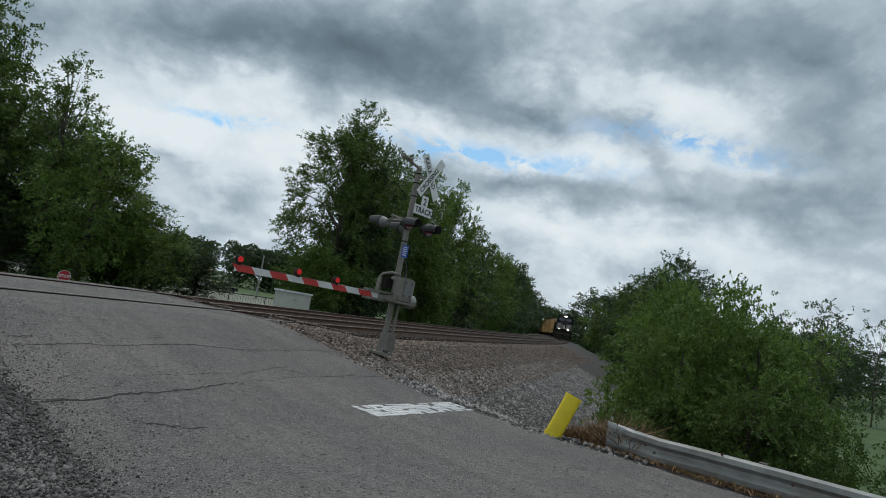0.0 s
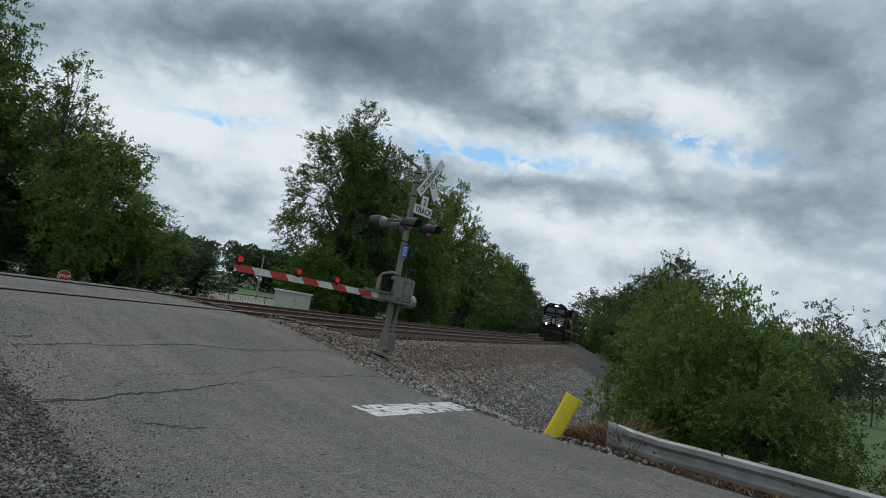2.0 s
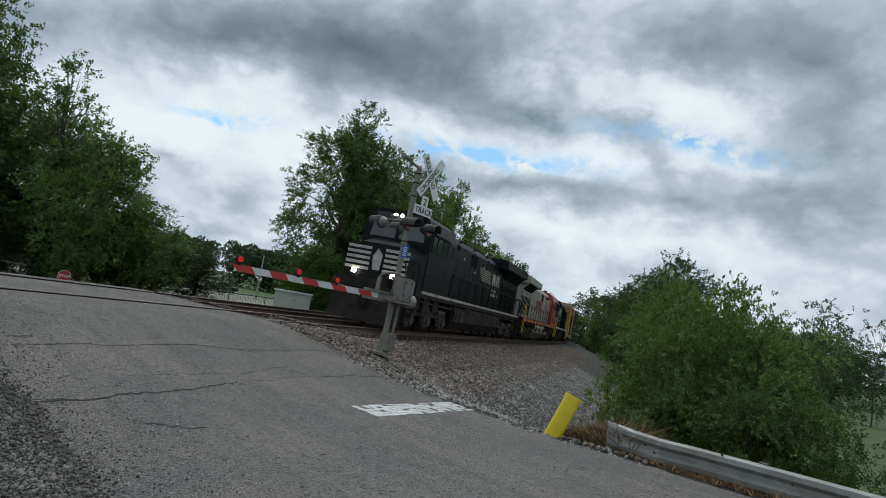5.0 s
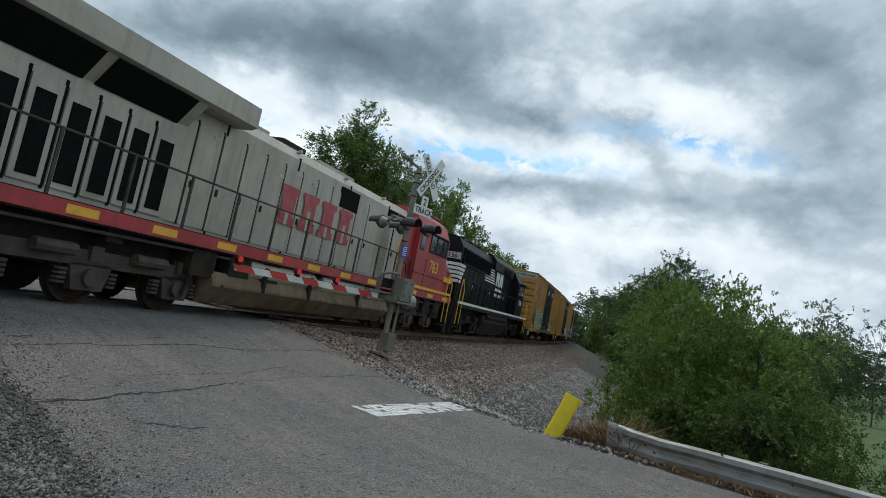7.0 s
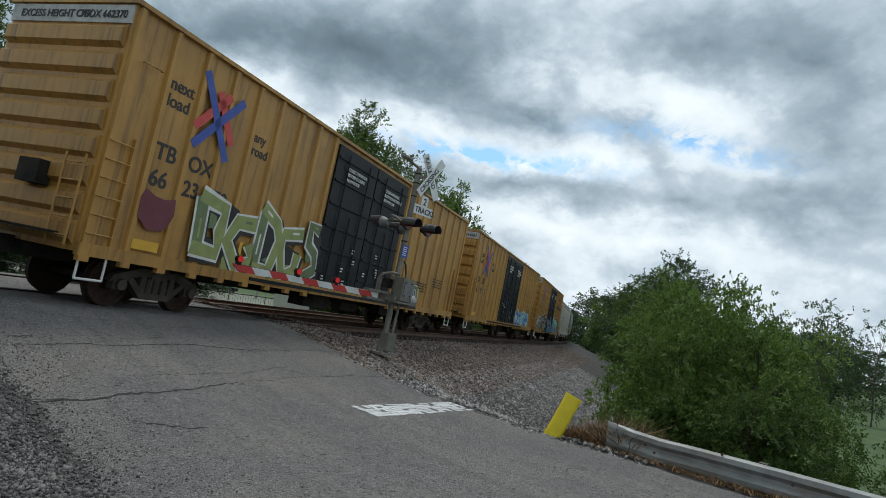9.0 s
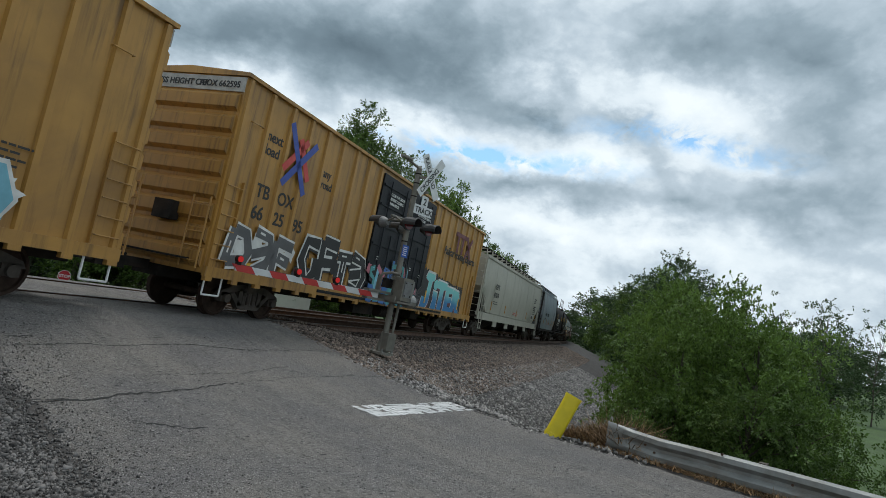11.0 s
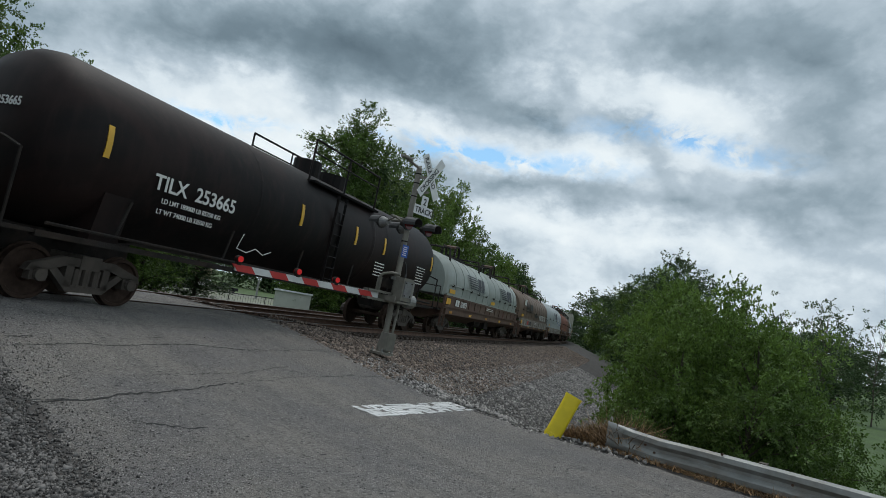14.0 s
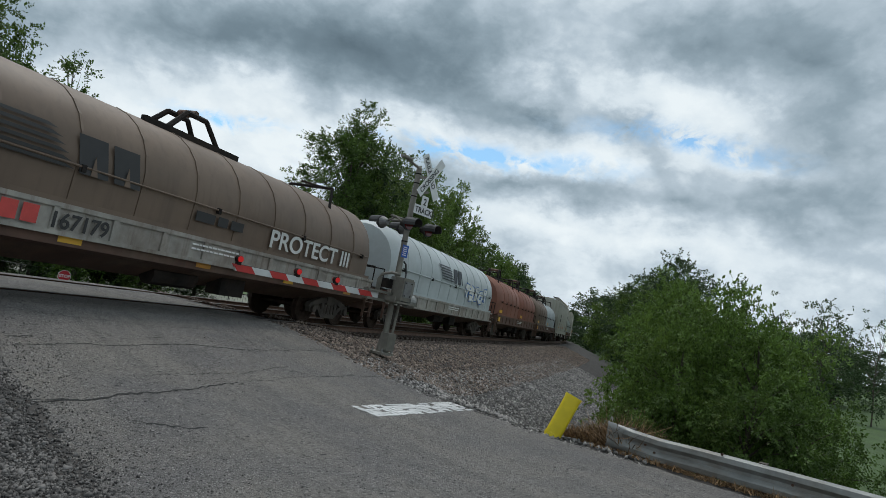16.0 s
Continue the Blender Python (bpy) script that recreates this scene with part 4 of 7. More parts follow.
# -- freight cars --
def boxcar(number, label, seed, sill_label=""):
    car = tagged(new("boxcar"), label, "boxcar", "freight cars of the train")
    hb, hw, z0, z1 = 9.35, 1.5, 0.93, 5.2
    part("body", B().box(-hb, hb, -hw, hw, z0, z1), BOXY, car)
    part("roof", B().loft([[(-hb - 0.05, -hw - 0.09, z1 - 0.03), (-hb - 0.05, hw + 0.09, z1 - 0.03), (-hb - 0.05, hw + 0.09, z1 + 0.05), (-hb - 0.05, 0, z1 + 0.14), (-hb - 0.05, -hw - 0.09, z1 + 0.05)],
                           [(hb + 0.05, -hw - 0.09, z1 - 0.03), (hb + 0.05, hw + 0.09, z1 - 0.03), (hb + 0.05, hw + 0.09, z1 + 0.05), (hb + 0.05, 0, z1 + 0.14), (hb + 0.05, -hw - 0.09, z1 + 0.05)]]), BOXY, car)
    for x0, x1 in ((-hb, -2.5), (-2.45, 2.45), (2.5, hb)):
        part("side_sill", B().box(x0, x1, -hw - 0.09, -hw, z0 - 0.05, z0 + 0.16), BOXY, car)
    post = B().loft([[(-0.075, 0, z0 + 0.16), (0.075, 0, z0 + 0.16), (0.05, -0.065, z0 + 0.16), (-0.05, -0.065, z0 + 0.16)], [(-0.075, 0, z1 - 0.04), (0.075, 0, z1 - 0.04), (0.05, -0.065, z1 - 0.04), (-0.05, -0.065, z1 - 0.04)]]).done("side_post", BOXY)
    for k in range(9):
        for sg in (-1, 1):
            o = part("side_post", post, BOXY, car)
            o.location = (sg * (2.62 + k * (hb - 2.75) / 8), -hw, 0)
    rib = B().prism_y([(0, -0.2), (-0.1, -0.12), (-0.1, 0.12), (0, 0.2)], -hw + 0.06, hw - 0.06).done("end_rib", BOXY)
    for k in range(8):
        for sg in (-1, 1):
            o = part("end_rib", rib, BOXY, car)
            o.matrix_local = pose(sg * hb, 0, z0 + 0.3 + k * 0.48, 0, 0, 0 if sg < 0 else 180)
    for sg in (-1, 1):
        part("end_panel", B().box(min(sg * hb, sg * (hb + 0.03)), max(sg * hb, sg * (hb + 0.03)), -hw, hw, 4.82, 5.14), BOARDW, car, "grey-white panel at the top of the end")
    for text, ys in (("EXCESS HEIGHT CAR", 1.25), ("TBOX " + number, -0.25)):
        word(car, text, 0.19, BLACKLET, 0, 0, 0).matrix_local = Matrix.Translation((-hb - 0.036, ys, 4.91)) @ pose(0, 0, 0, 0, 0, -90)
    # doors
    for d, x0 in enumerate((-2.4, 0.03)):
        door = part("door", B().box(x0, x0 + 2.37, -hw - 0.06, -hw, z0 + 0.14, z1 - 0.16).bevel(0.015), DOORK, car, "black plug door")
        rb = B().box(x0 + 0.05, x0 + 2.32, -hw - 0.10, -hw - 0.06, 0, 0.06).done("door_rib", DOORK)
        for k in range(6):
            o = part("door_rib", rb, DOORK, door)
            o.location.z = z0 + 0.55 + k * 0.64
        for xx in (0.55, 1.2, 1.8):
            part("lock_rod", B().tube((x0 + xx, -hw - 0.11, z0 + 0.2), (x0 + xx, -hw - 0.11, z1 - 0.3 if xx != 1.2 else 3.2), 0.022, 6), DOORK, door)
        for k, text in enumerate((("CLOSE THIS DOOR", "BEFORE CLOSING", "MAIN DOOR"), ("CLOSE AND LOCK", "BOTH DOORS BEFORE", "MOVING CAR"))[d]):
            word(door, text, 0.13, WHITE, x0 + 0.6, 4.45 - k * 0.15, -hw - 0.108, "door_notice")
        for k in range(5):
            bars(door, WHITE, x0 + random.uniform(0.2, 1.9), random.uniform(1.3, 2.4), -hw - 0.112, 0.14, 2, 0.05, 0.03, "door_notice", k)
    part("door_track", B().box(-5.0, 5.0, -hw - 0.12, -hw - 0.03, z0 + 0.02, z0 + 0.1), DOORK, car)
    # lettering
    yl, yp = -hw - 0.067, -hw - 0.006
    bay = (hb - 2.75) / 8
    edge = [-(2.62 + k * bay) for k in range(9)]
    for text, size, x, z in (("next", 0.33, edge[7] + 0.09, 4.15), ("load", 0.33, edge[7] + 0.09, 3.83), ("any", 0.30, edge[4] + 0.12, 3.98), ("road", 0.30, edge[4] + 0.12, 3.68)):
        word(car, text, size, BLACKLET, x, z, yp)
    cx, cz = -7.02, 4.03
    blue, red = MARKBLUE, MARKRED
    for ang, m, dx, dz, half in ((57, blue, -0.06, 0.0, 0.92), (-48, blue, 0.05, -0.06, 0.86), (57, red, 0.20, 0.06, 0.55), (-48, red, -0.17, 0.1, 0.6)):
        part("emblem_bar", B().box(-half, half, -0.004, 0, -0.09, 0.09), m, car).matrix_local = pose(cx + dx, yl - (0.002 if m is blue else 0), cz + dz, 0, ang, 0)
    for k, (a, b) in enumerate(zip(("TB", "OX", ""), (number[:2], number[2:4], number[4:]))):
        word(car, b, 0.43, BLACKLET, edge[7 - k] + 0.12, 2.34, yp)
        if a:
            word(car, a, 0.43, BLACKLET, edge[7 - k] + 0.12, 2.84, yp)
    for k in range(9):
        for sg in (-1, 1):
            x = sg * (2.62 + k * bay)
            part("sill_tab", B().box(x - 0.1, x + 0.1, -hw - 0.1, -hw, z0 - 0.14, z0 - 0.05), BOXY, car)
    for x in (edge[8] + 0.55, hb - 0.75):
        part("grab_iron", B().pipe([(x - 0.35, yl, 4.3), (x - 0.35, yl - 0.06, 4.3), (x + 0.05, yl - 0.06, 4.3), (x + 0.05, yl, 4.3)], 0.016, 5), BOXY, car)
    for xx, ww in ((4.6, 1.2), (6.3, 1.2), (4.8, 0.8)):
        bars(car, BLACKLET, xx, 1.95 + (xx > 5) * 0.3, yl, ww, 4, 0.05, 0.05, seed=seed)
    sticker("yellow_notice", car, YELLOW, -8.35, -7.75, 1.15, 1.33, yl)
    sticker("reflector", car, YELLOW, -5.55, -5.45, 1.3, 1.75, yl)
    sticker("reflector", car, YELLOW, 5.0, 5.1, 1.3, 1.75, yl)
    ladder(car, BOXY, -hb + 0.08, -hw - 0.05, 1.1, 3.0, True, 0.5, 6)
    ladder(car, BOXY, hb - 0.6, -hw - 0.05, 1.1, 3.0, True, 0.5, 6)
    for sg in (-1, 1):
        x = sg * (hb + 0.16)
        ladder(car, BOXY, x, -hw + 0.05, 1.0, 2.5, False, 0.45, 5)
        part("brake_box", B().box(x - 0.12, x + 0.12, -0.6, -0.1, 1.9, 2.3), UNDER, car)
        part("crossover_step", B().box(x - 0.2, x + 0.2, -1.2, 1.2, 1.15, 1.19), UNDER, car)
        part("step", B().pipe([(sg * (hb - 0.1), -hw - 0.03, z0), (sg * (hb - 0.1), -hw - 0.03, 0.5), (sg * (hb - 0.62), -hw - 0.03, 0.5), (sg * (hb - 0.62), -hw - 0.03, z0)], 0.022), WHITE, car)
    part("underframe", B().box(-hb, hb, -0.35, 0.35, 0.68, z0).box(-2, -0.6, -1.2, -0.7, 0.5, 0.9).tube((0.3, -0.9, 0.65), (1.4, -0.9, 0.65), 0.2, 10).box(3, 3.8, -1.1, -0.7, 0.55, 0.9), UNDER, car)
    ends(car, 10.25)
    freight_trucks(car, 7.05)
    return car


NAMERED = material("faded_name_red", (0.40, 0.06, 0.07), 0.55, var=0.2, bump=0, dirt=(0.45, 0.2, 0.18), dirt_amt=0.4)
MARKBLUE = material("mark_blue", (0.05, 0.09, 0.36), 0.55, var=0.12, bump=0)
MARKRED = material("mark_red", (0.60, 0.07, 0.06), 0.55, var=0.12, bump=0)



def hopper_section(hw, z0, z1, bulge):
    pts = []
    for i in range(9):
        t = i / 8
        pts.append((-(hw - 0.12 + bulge * math.sin(math.pi * (0.15 + 0.75 * t))), z0 + (z1 - z0) * t))
    return pts + [(-0.55, z1 + 0.22), (0.55, z1 + 0.22)] + [(-y, z) for y, z in reversed(pts)]


def covered_hopper(L, mat, label, number, bays, bulge, ztop=4.45, sill=True, seed=0, mark="CBFX"):
    endm = mat if sill else UNDER
    car = tagged(new("covered_hopper"), label, "hopper car", "freight cars of the train")
    hb, hw = L / 2 - 0.75, 1.5
    zlow = 1.45 if sill else 1.2
    inset = 0.0 if sill else 0.95
    prof = hopper_section(hw, zlow, ztop, bulge)
    b = B()
    ring = lambda x, cut: [(x, y, max(z, cut)) for y, z in prof]
    body = B().loft([ring(-hb + inset, 2.75 if sill else 1.75), ring(-hb + (1.6 if sill else 1.45), zlow), ring(hb - (1.6 if sill else 1.45), zlow), ring(hb - inset, 2.75 if sill else 1.75)])
    part("body", body, mat, car, smooth=True)
    # side sill and end frames
    part("side_sill", B().box(-hb - 0.25, hb + 0.25, -hw - 0.03, -hw + 0.1, 1.02, 1.42 if sill else 1.18), mat if sill else UNDER, car)
    part("side_sill", B().box(-hb - 0.25, hb + 0.25, hw - 0.1, hw + 0.03, 1.02, 1.42 if sill else 1.18), mat if sill else UNDER, car)
    for sg in (-1, 1):
        x = sg * hb
        part("end_platform", B().box(min(x, x + sg * 0.45), max(x, x + sg * 0.45), -hw, hw, 1.1, 1.22), UNDER, car)
        for y in (-hw + 0.05, hw - 0.05, -0.5, 0.5):
            part("end_post", B().box(x - 0.05, x + 0.05, y - 0.05, y + 0.05, 1.2, 3.0), endm, car)
        for y in (-hw + 0.02,):
            part("corner_post", B().box(x + sg * 0.12 - 0.04, x + sg * 0.12 + 0.04, y - 0.04, y + 0.04, 1.1, ztop), endm, car)
        ladder(car, endm, x + sg * 0.25, -hw + 0.05, 1.2, ztop, False, 0.45, 9)
        part("end_slope", B().hexa([(x - sg * 1.7, -hw + 0.25, 1.2), (x - sg * 1.6, -hw + 0.25, 1.2), (x - sg * 1.6, hw - 0.25, 1.2), (x - sg * 1.7, hw - 0.25, 1.2), (x - sg * 0.1, -hw + 0.2, 2.85), (x, -hw + 0.2, 2.85), (x, hw - 0.2, 2.85), (x - sg * 0.1, hw - 0.2, 2.85)]), UNDER, car)
        part("brake_cylinder", B().tube((x - sg * 0.7, -0.7, 1.5), (x - sg * 0.1, -0.7, 1.5), 0.18, 10), UNDER, car)
    # outlets
    span = (2 * hb - 5.6) / bays
    for i in range(bays):
        cx = -hb + 2.8 + span * (i + 0.5)
        o = part("outlet", B().hexa([(cx - span * 0.47, -hw + 0.1, 1.2), (cx + span * 0.47, -hw + 0.1, 1.2), (cx + span * 0.47, hw - 0.1, 1.2), (cx - span * 0.47, hw - 0.1, 1.2), (cx - 0.3, -0.55, 0.42), (cx + 0.3, -0.55, 0.42), (cx + 0.3, 0.55, 0.42), (cx - 0.3, 0.55, 0.42)]), UNDER, car)
        part("gate_valve", B().box(cx - 0.42, cx + 0.42, -0.75, 0.75, 0.3, 0.44).tube((cx - 0.25, -1.0, 0.36), (cx - 0.25, 1.0, 0.36), 0.05), SILLB, o)
        part("bay_plate", B().box(cx - 0.45, cx + 0.45, -hw + 0.06, -hw + 0.12, 0.72, 1.1), mat if sill else UNDER, car)
    # weld seams
    for k in range(1, int(2 * hb / 2.6)):
        x = -hb + k * 2.6
        if abs(x) < hb - 1.7:
            part("seam", B().loft([[(x - 0.02, y - 0.006, z) for y, z in prof[:9]] + [(x - 0.02, y + 0.02, z) for y, z in prof[8::-1]], [(x + 0.02, y - 0.006, z) for y, z in prof[:9]] + [(x + 0.02, y + 0.02, z) for y, z in prof[8::-1]]]), mat, car)
    # roof running board and its stanchions
    zt = ztop + 0.05
    g = B().box(-hb, hb, -1.28, -1.22, zt + 0.3, zt + 0.36).box(-hb, hb, -0.72, -0.66, zt + 0.36, zt + 0.42)
    for i in range(int(2 * hb / 0.11)):
        x = -hb + i * 0.11
        g.box(x, x + 0.035, -1.25, -0.69, zt + 0.33, zt + 0.37)
    part("running_board", g, MESH, car, "black grated roof walkway")
    for i in range(int(2 * hb / 1.25) + 1):
        x = -hb + 0.15 + i * 1.25
        part("walkway_bracket", B().pipe([(x, -hw + 0.16, ztop - 0.05), (x, -1.28, zt + 0.33), (x, -0.7, zt + 0.2)], 0.035), mat, car)
    for i in range(3):
        x = -hb * 0.6 + i * hb * 0.6
        part("hatch", B().tube((x, 0, ztop + 0.2), (x, 0, ztop + 0.4), 0.45, 14), mat, car)
    # marks
    y = -hw - 0.16 - 0.02 * (bulge > 0.1)
    if mark == "NAHX":
        word(car, number, 0.38, BLACKLET, -2.15, 2.35, y + 0.0)
        word(car, mark, 0.38, BLACKLET, -3.6, 2.35, y + 0.0)
        for sg in (-1, 1):
            part("end_frame", B().pipe([(sg * hb, -hw + 0.05, 1.1), (sg * (hb - 0.5), -hw + 0.05, ztop), (sg * (hb - 0.5), hw - 0.05, ztop), (sg * hb, hw - 0.05, 1.1)], 0.06), UNDER, car)
    else:
        word(car, number, 0.40, BLACKLET, -hb + 2.05, 2.35, y + 0.03)
        word(car, mark, 0.40, BLACKLET, -hb + 2.2, 2.82, y + 0.03)
    bars(car, BLACKLET, -hb + 2.3, 2.1, y + 0.05, 1.1, 2, 0.06, 0.06, seed=seed)
    if mark == "CBFX":
        for k, text in enumerate(("EXW 10-8 H 8-5", "EW 8-8 H 15-1", "CU FT 6241", "", "EXTERIOR PAINT", "PLT TNT 12-15", "INTERIOR LINING", "-", "PLT TNT 12-15")):
            if text == "-":
                bars(car, BLACKLET, hb - 3.4, 3.2 - k * 0.14, y + 0.02, 0.9, 1, 0.08, 0.05, seed=4)
            elif text:
                word(car, text, 0.12, BLACKLET, hb - 3.4, 3.2 - k * 0.14, y + 0.02, "small_print")
        for sg in (-1, 1):
            for k, text in enumerate((mark, number)):
                w = word(car, text, 0.26, BLACKLET, 0, 0, 0)
                w.matrix_local = Matrix.Translation((sg * (hb + 0.01), 1.1 if sg < 0 else -1.1, 3.95 - 0.3 * k)) @ pose(0, 0, 0, 0, 0, -90 if sg < 0 else 90)
    else:
        bars(car, BLACKLET, hb - 3.3, 2.9, y + 0.02, 0.9, 7, 0.05, 0.06, seed=seed + 1)
    part("plate_frame", B().box(hb - 3.74, hb - 3.16, y + 0.047, y + 0.06, 1.71, 2.04), WHITE, car)
    part("roof_edge", B().box(-hb, hb, -hw - 0.0, -hw + 0.14, ztop - 0.1, ztop + 0.04), mat, car)
    sticker("black_plate", car, BLACKLET, hb - 3.7, hb - 3.2, 1.75, 2.0, y + 0.05)
    bars(car, MARKRED, -1.2, 1.78, y + 0.06, 1.7, 2, 0.05, 0.05, seed=3)
    for k in range(5):
        x = -hb + 1.9 + k * (2 * hb - 4.0) / 4
        poly(car, "reflector", ORANGE, [(x, 1.62), (x + 0.1, 1.62), (x + 0.1, 2.1), (x, 2.1)], y + 0.055, 0.02)
    ends(car, L / 2)
    for sg in (-1, 1):
        part("side_ladder", B().pipe([(sg * (hb - 0.1), -hw - 0.06, 0.55), (sg * (hb - 0.1), -hw - 0.06, 2.35), (sg * (hb - 0.6), -hw - 0.06, 2.2), (sg * (hb - 0.6), -hw - 0.06, 0.55), (sg * (hb - 0.1), -hw - 0.06, 0.55)], 0.022).pipe([(sg * (hb - 0.1), -hw - 0.06, 1.75), (sg * (hb - 0.6), -hw - 0.06, 1.75)], 0.018).pipe([(sg * (hb - 0.1), -hw - 0.06, 1.4), (sg * (hb - 0.6), -hw - 0.06, 1.4)], 0.018).pipe([(sg * (hb - 0.1), -hw - 0.06, 0.85), (sg * (hb - 0.6), -hw - 0.06, 0.85)], 0.018), endm, car)
    freight_trucks(car, hb - 1.55)
    return car


ORANGE = material("aged_orange_reflector", (0.50, 0.23, 0.03), 0.5, var=0.2, bump=0)


def tank_car(L, label):
    car = tagged(new("tank_car"), label, "tank car", "freight cars of the train")
    r, zc, hb = 1.52, 2.72, L / 2 - 0.7
    def ringx(x, k):
        return [(x, k * r * math.sin(i * math.tau / 36), zc + k * r * math.cos(i * math.tau / 36)) for i in range(36)]
    part("tank", B().loft([ringx(-hb - 0.0, 0.25), ringx(-hb + 0.1, 0.6), ringx(-hb + 0.3, 0.85), ringx(-hb + 0.55, 0.96), ringx(-hb + 0.8, 1), ringx(hb - 0.8, 1), ringx(hb - 0.55, 0.96), ringx(hb - 0.3, 0.85), ringx(hb - 0.1, 0.6), ringx(hb, 0.25)]), TANKB, car, smooth=True)
    for x in (-3.4, 0.2, 3.4):
        part("seam", B().loft([ringx(x - 0.03, 1.004), ringx(x + 0.03, 1.004)], caps=False), TANKB, car)
    part("jacket_band", B().loft([ringx(2.3, 1.006), ringx(2.45, 1.012), ringx(2.5, 1.006)], caps=False), TANKB, car)
    for sg in (-1, 1):
        x = sg * (hb - 1.6)
        part("saddle", B().prism_x([(-1.2, 1.1), (1.2, 1.1), (1.35, 2.0), (0.9, 1.55), (-0.9, 1.55), (-1.35, 2.0)], x - 0.3, x + 0.3), TANKB, car)
        part("stub_sill", B().box(min(sg * (hb - 3), sg * (hb + 0.5)), max(sg * (hb - 3), sg * (hb + 0.5)), -0.3, 0.3, 0.75, 1.2), UNDER, car)
        part("end_platform", B().box(min(sg * (hb - 0.5), sg * (hb + 0.35)), max(sg * (hb - 0.5), sg * (hb + 0.35)), -1.45, 1.45, 1.1, 1.16), UNDER, car)
        part("end_rail", B().pipe([(sg * (hb + 0.3), -1.42, 1.1), (sg * (hb + 0.3), -1.42, 2.3), (sg * (hb + 0.25), -0.9, 2.45), (sg * (hb + 0.25), 0.9, 2.45), (sg * (hb + 0.3), 1.42, 2.3), (sg * (hb + 0.3), 1.42, 1.1)], 0.025), UNDER, car)
    part("side_rail", B().pipe([(-hb + 0.3, -1.5, 1.28), (hb - 0.3, -1.5, 1.28)], 0.03).box(-hb + 0.2, hb - 0.2, -1.48, -1.35, 1.06, 1.16), UNDER, car)
    for k in range(6):
        x = -hb + 1.6 + k * (2 * hb - 3.2) / 5
        part("rail_bracket", B().pipe([(x, -1.45, 1.25), (x + 0.25, -1.38, 1.95)], 0.028), UNDER, car)
    # dome fittings and platform
    part("manway", B().tube((-0.5, 0, zc + r - 0.1), (-0.5, 0, zc + r + 0.42), 0.42, 16), TANKB, car).location.x = 0.7
    part("valve_housing", B().tube((0.9, 0, zc + r - 0.1), (0.9, 0, zc + r + 0.35), 0.5, 16), TANKB, car).location.x = 0.7
    rails = B()
    for y in (-1.05, 1.05):
        rails.pipe([(-1.8, y, zc + 0.85), (-1.8, y, zc + r + 0.75), (2.1, y, zc + r + 0.75), (2.1, y, zc + 0.85)], 0.03)
        rails.pipe([(-1.8, y, zc + r + 0.4), (2.1, y, zc + r + 0.4)], 0.022)
        rails.pipe([(0.1, y, zc + 1.0), (0.1, y, zc + r + 0.75)], 0.026)
    part("top_railing", rails, TANKB, car).location.x = 0.7
    part("platform", B().box(-1.8, 2.1, -1.25, -0.65, zc + r - 0.42, zc + r - 0.36), MESH, car).location.x = 0.7
    ladder(car, TANKB, -0.2, -1.56, 1.2, 3.7, True, 0.42, 8)
    y = -r * 0.995
    word(car, "253665", 0.40, WHITE, -5.4, 2.3, y - 0.02)
    word(car, "TILX", 0.40, WHITE, -6.45, 2.3, y - 0.02)
    for k, text in enumerate(("LD LMT 189000 LB 85750 KG", "LT WT 74000 LB 33550 KG")):
        word(car, text, 0.13, WHITE, -6.15, 2.08 - 0.2 * k, y + 0.03 + 0.07 * k, "small_print")
    word(car, "TILX 253665", 0.2, WHITE, 0, 0, 0).matrix_local = Matrix.Translation((-hb - 0.01, 0.35, 3.0)) @ pose(0, 0, 0, 0, 0, -90)
    poly(car, "chalk_mark", WHITE, ribbon([(-3.6, 1.95), (-3.75, 1.6), (-3.4, 1.55), (-3.1, 1.68), (-2.8, 1.58), (-2.5, 1.7)], 0.012, random.Random(4)), y + 0.09, 0.004)
    bars(car, WHITE, 2.75, 2.2, y - 0.02, 0.7, 5, 0.05, 0.05, seed=9)
    bars(car, WHITE, 6.2, 2.5, y - 0.02, 0.8, 7, 0.05, 0.05, seed=10)
    for x in (-hb + 0.95, -1.75, 1.2, 3.2, hb - 0.95):
        z = 2.9 if abs(x) < 5 else 3.0
        arcs = [[(xx, -(r + o) * math.cos(a), zc + (r + o) * math.sin(a)) for a in np.linspace(-0.12, 0.24, 5) for o in (0.016,)] for xx in (x, x + 0.11)]
        part("reflector", B().loft([arcs[0] + [(p[0], p[1] + 0.03, p[2]) for p in reversed(arcs[0])], arcs[1] + [(p[0], p[1] + 0.03, p[2]) for p in reversed(arcs[1])]]), YELLOW, car)
    ends(car, L / 2)
    freight_trucks(car, hb - 1.6)
    return car


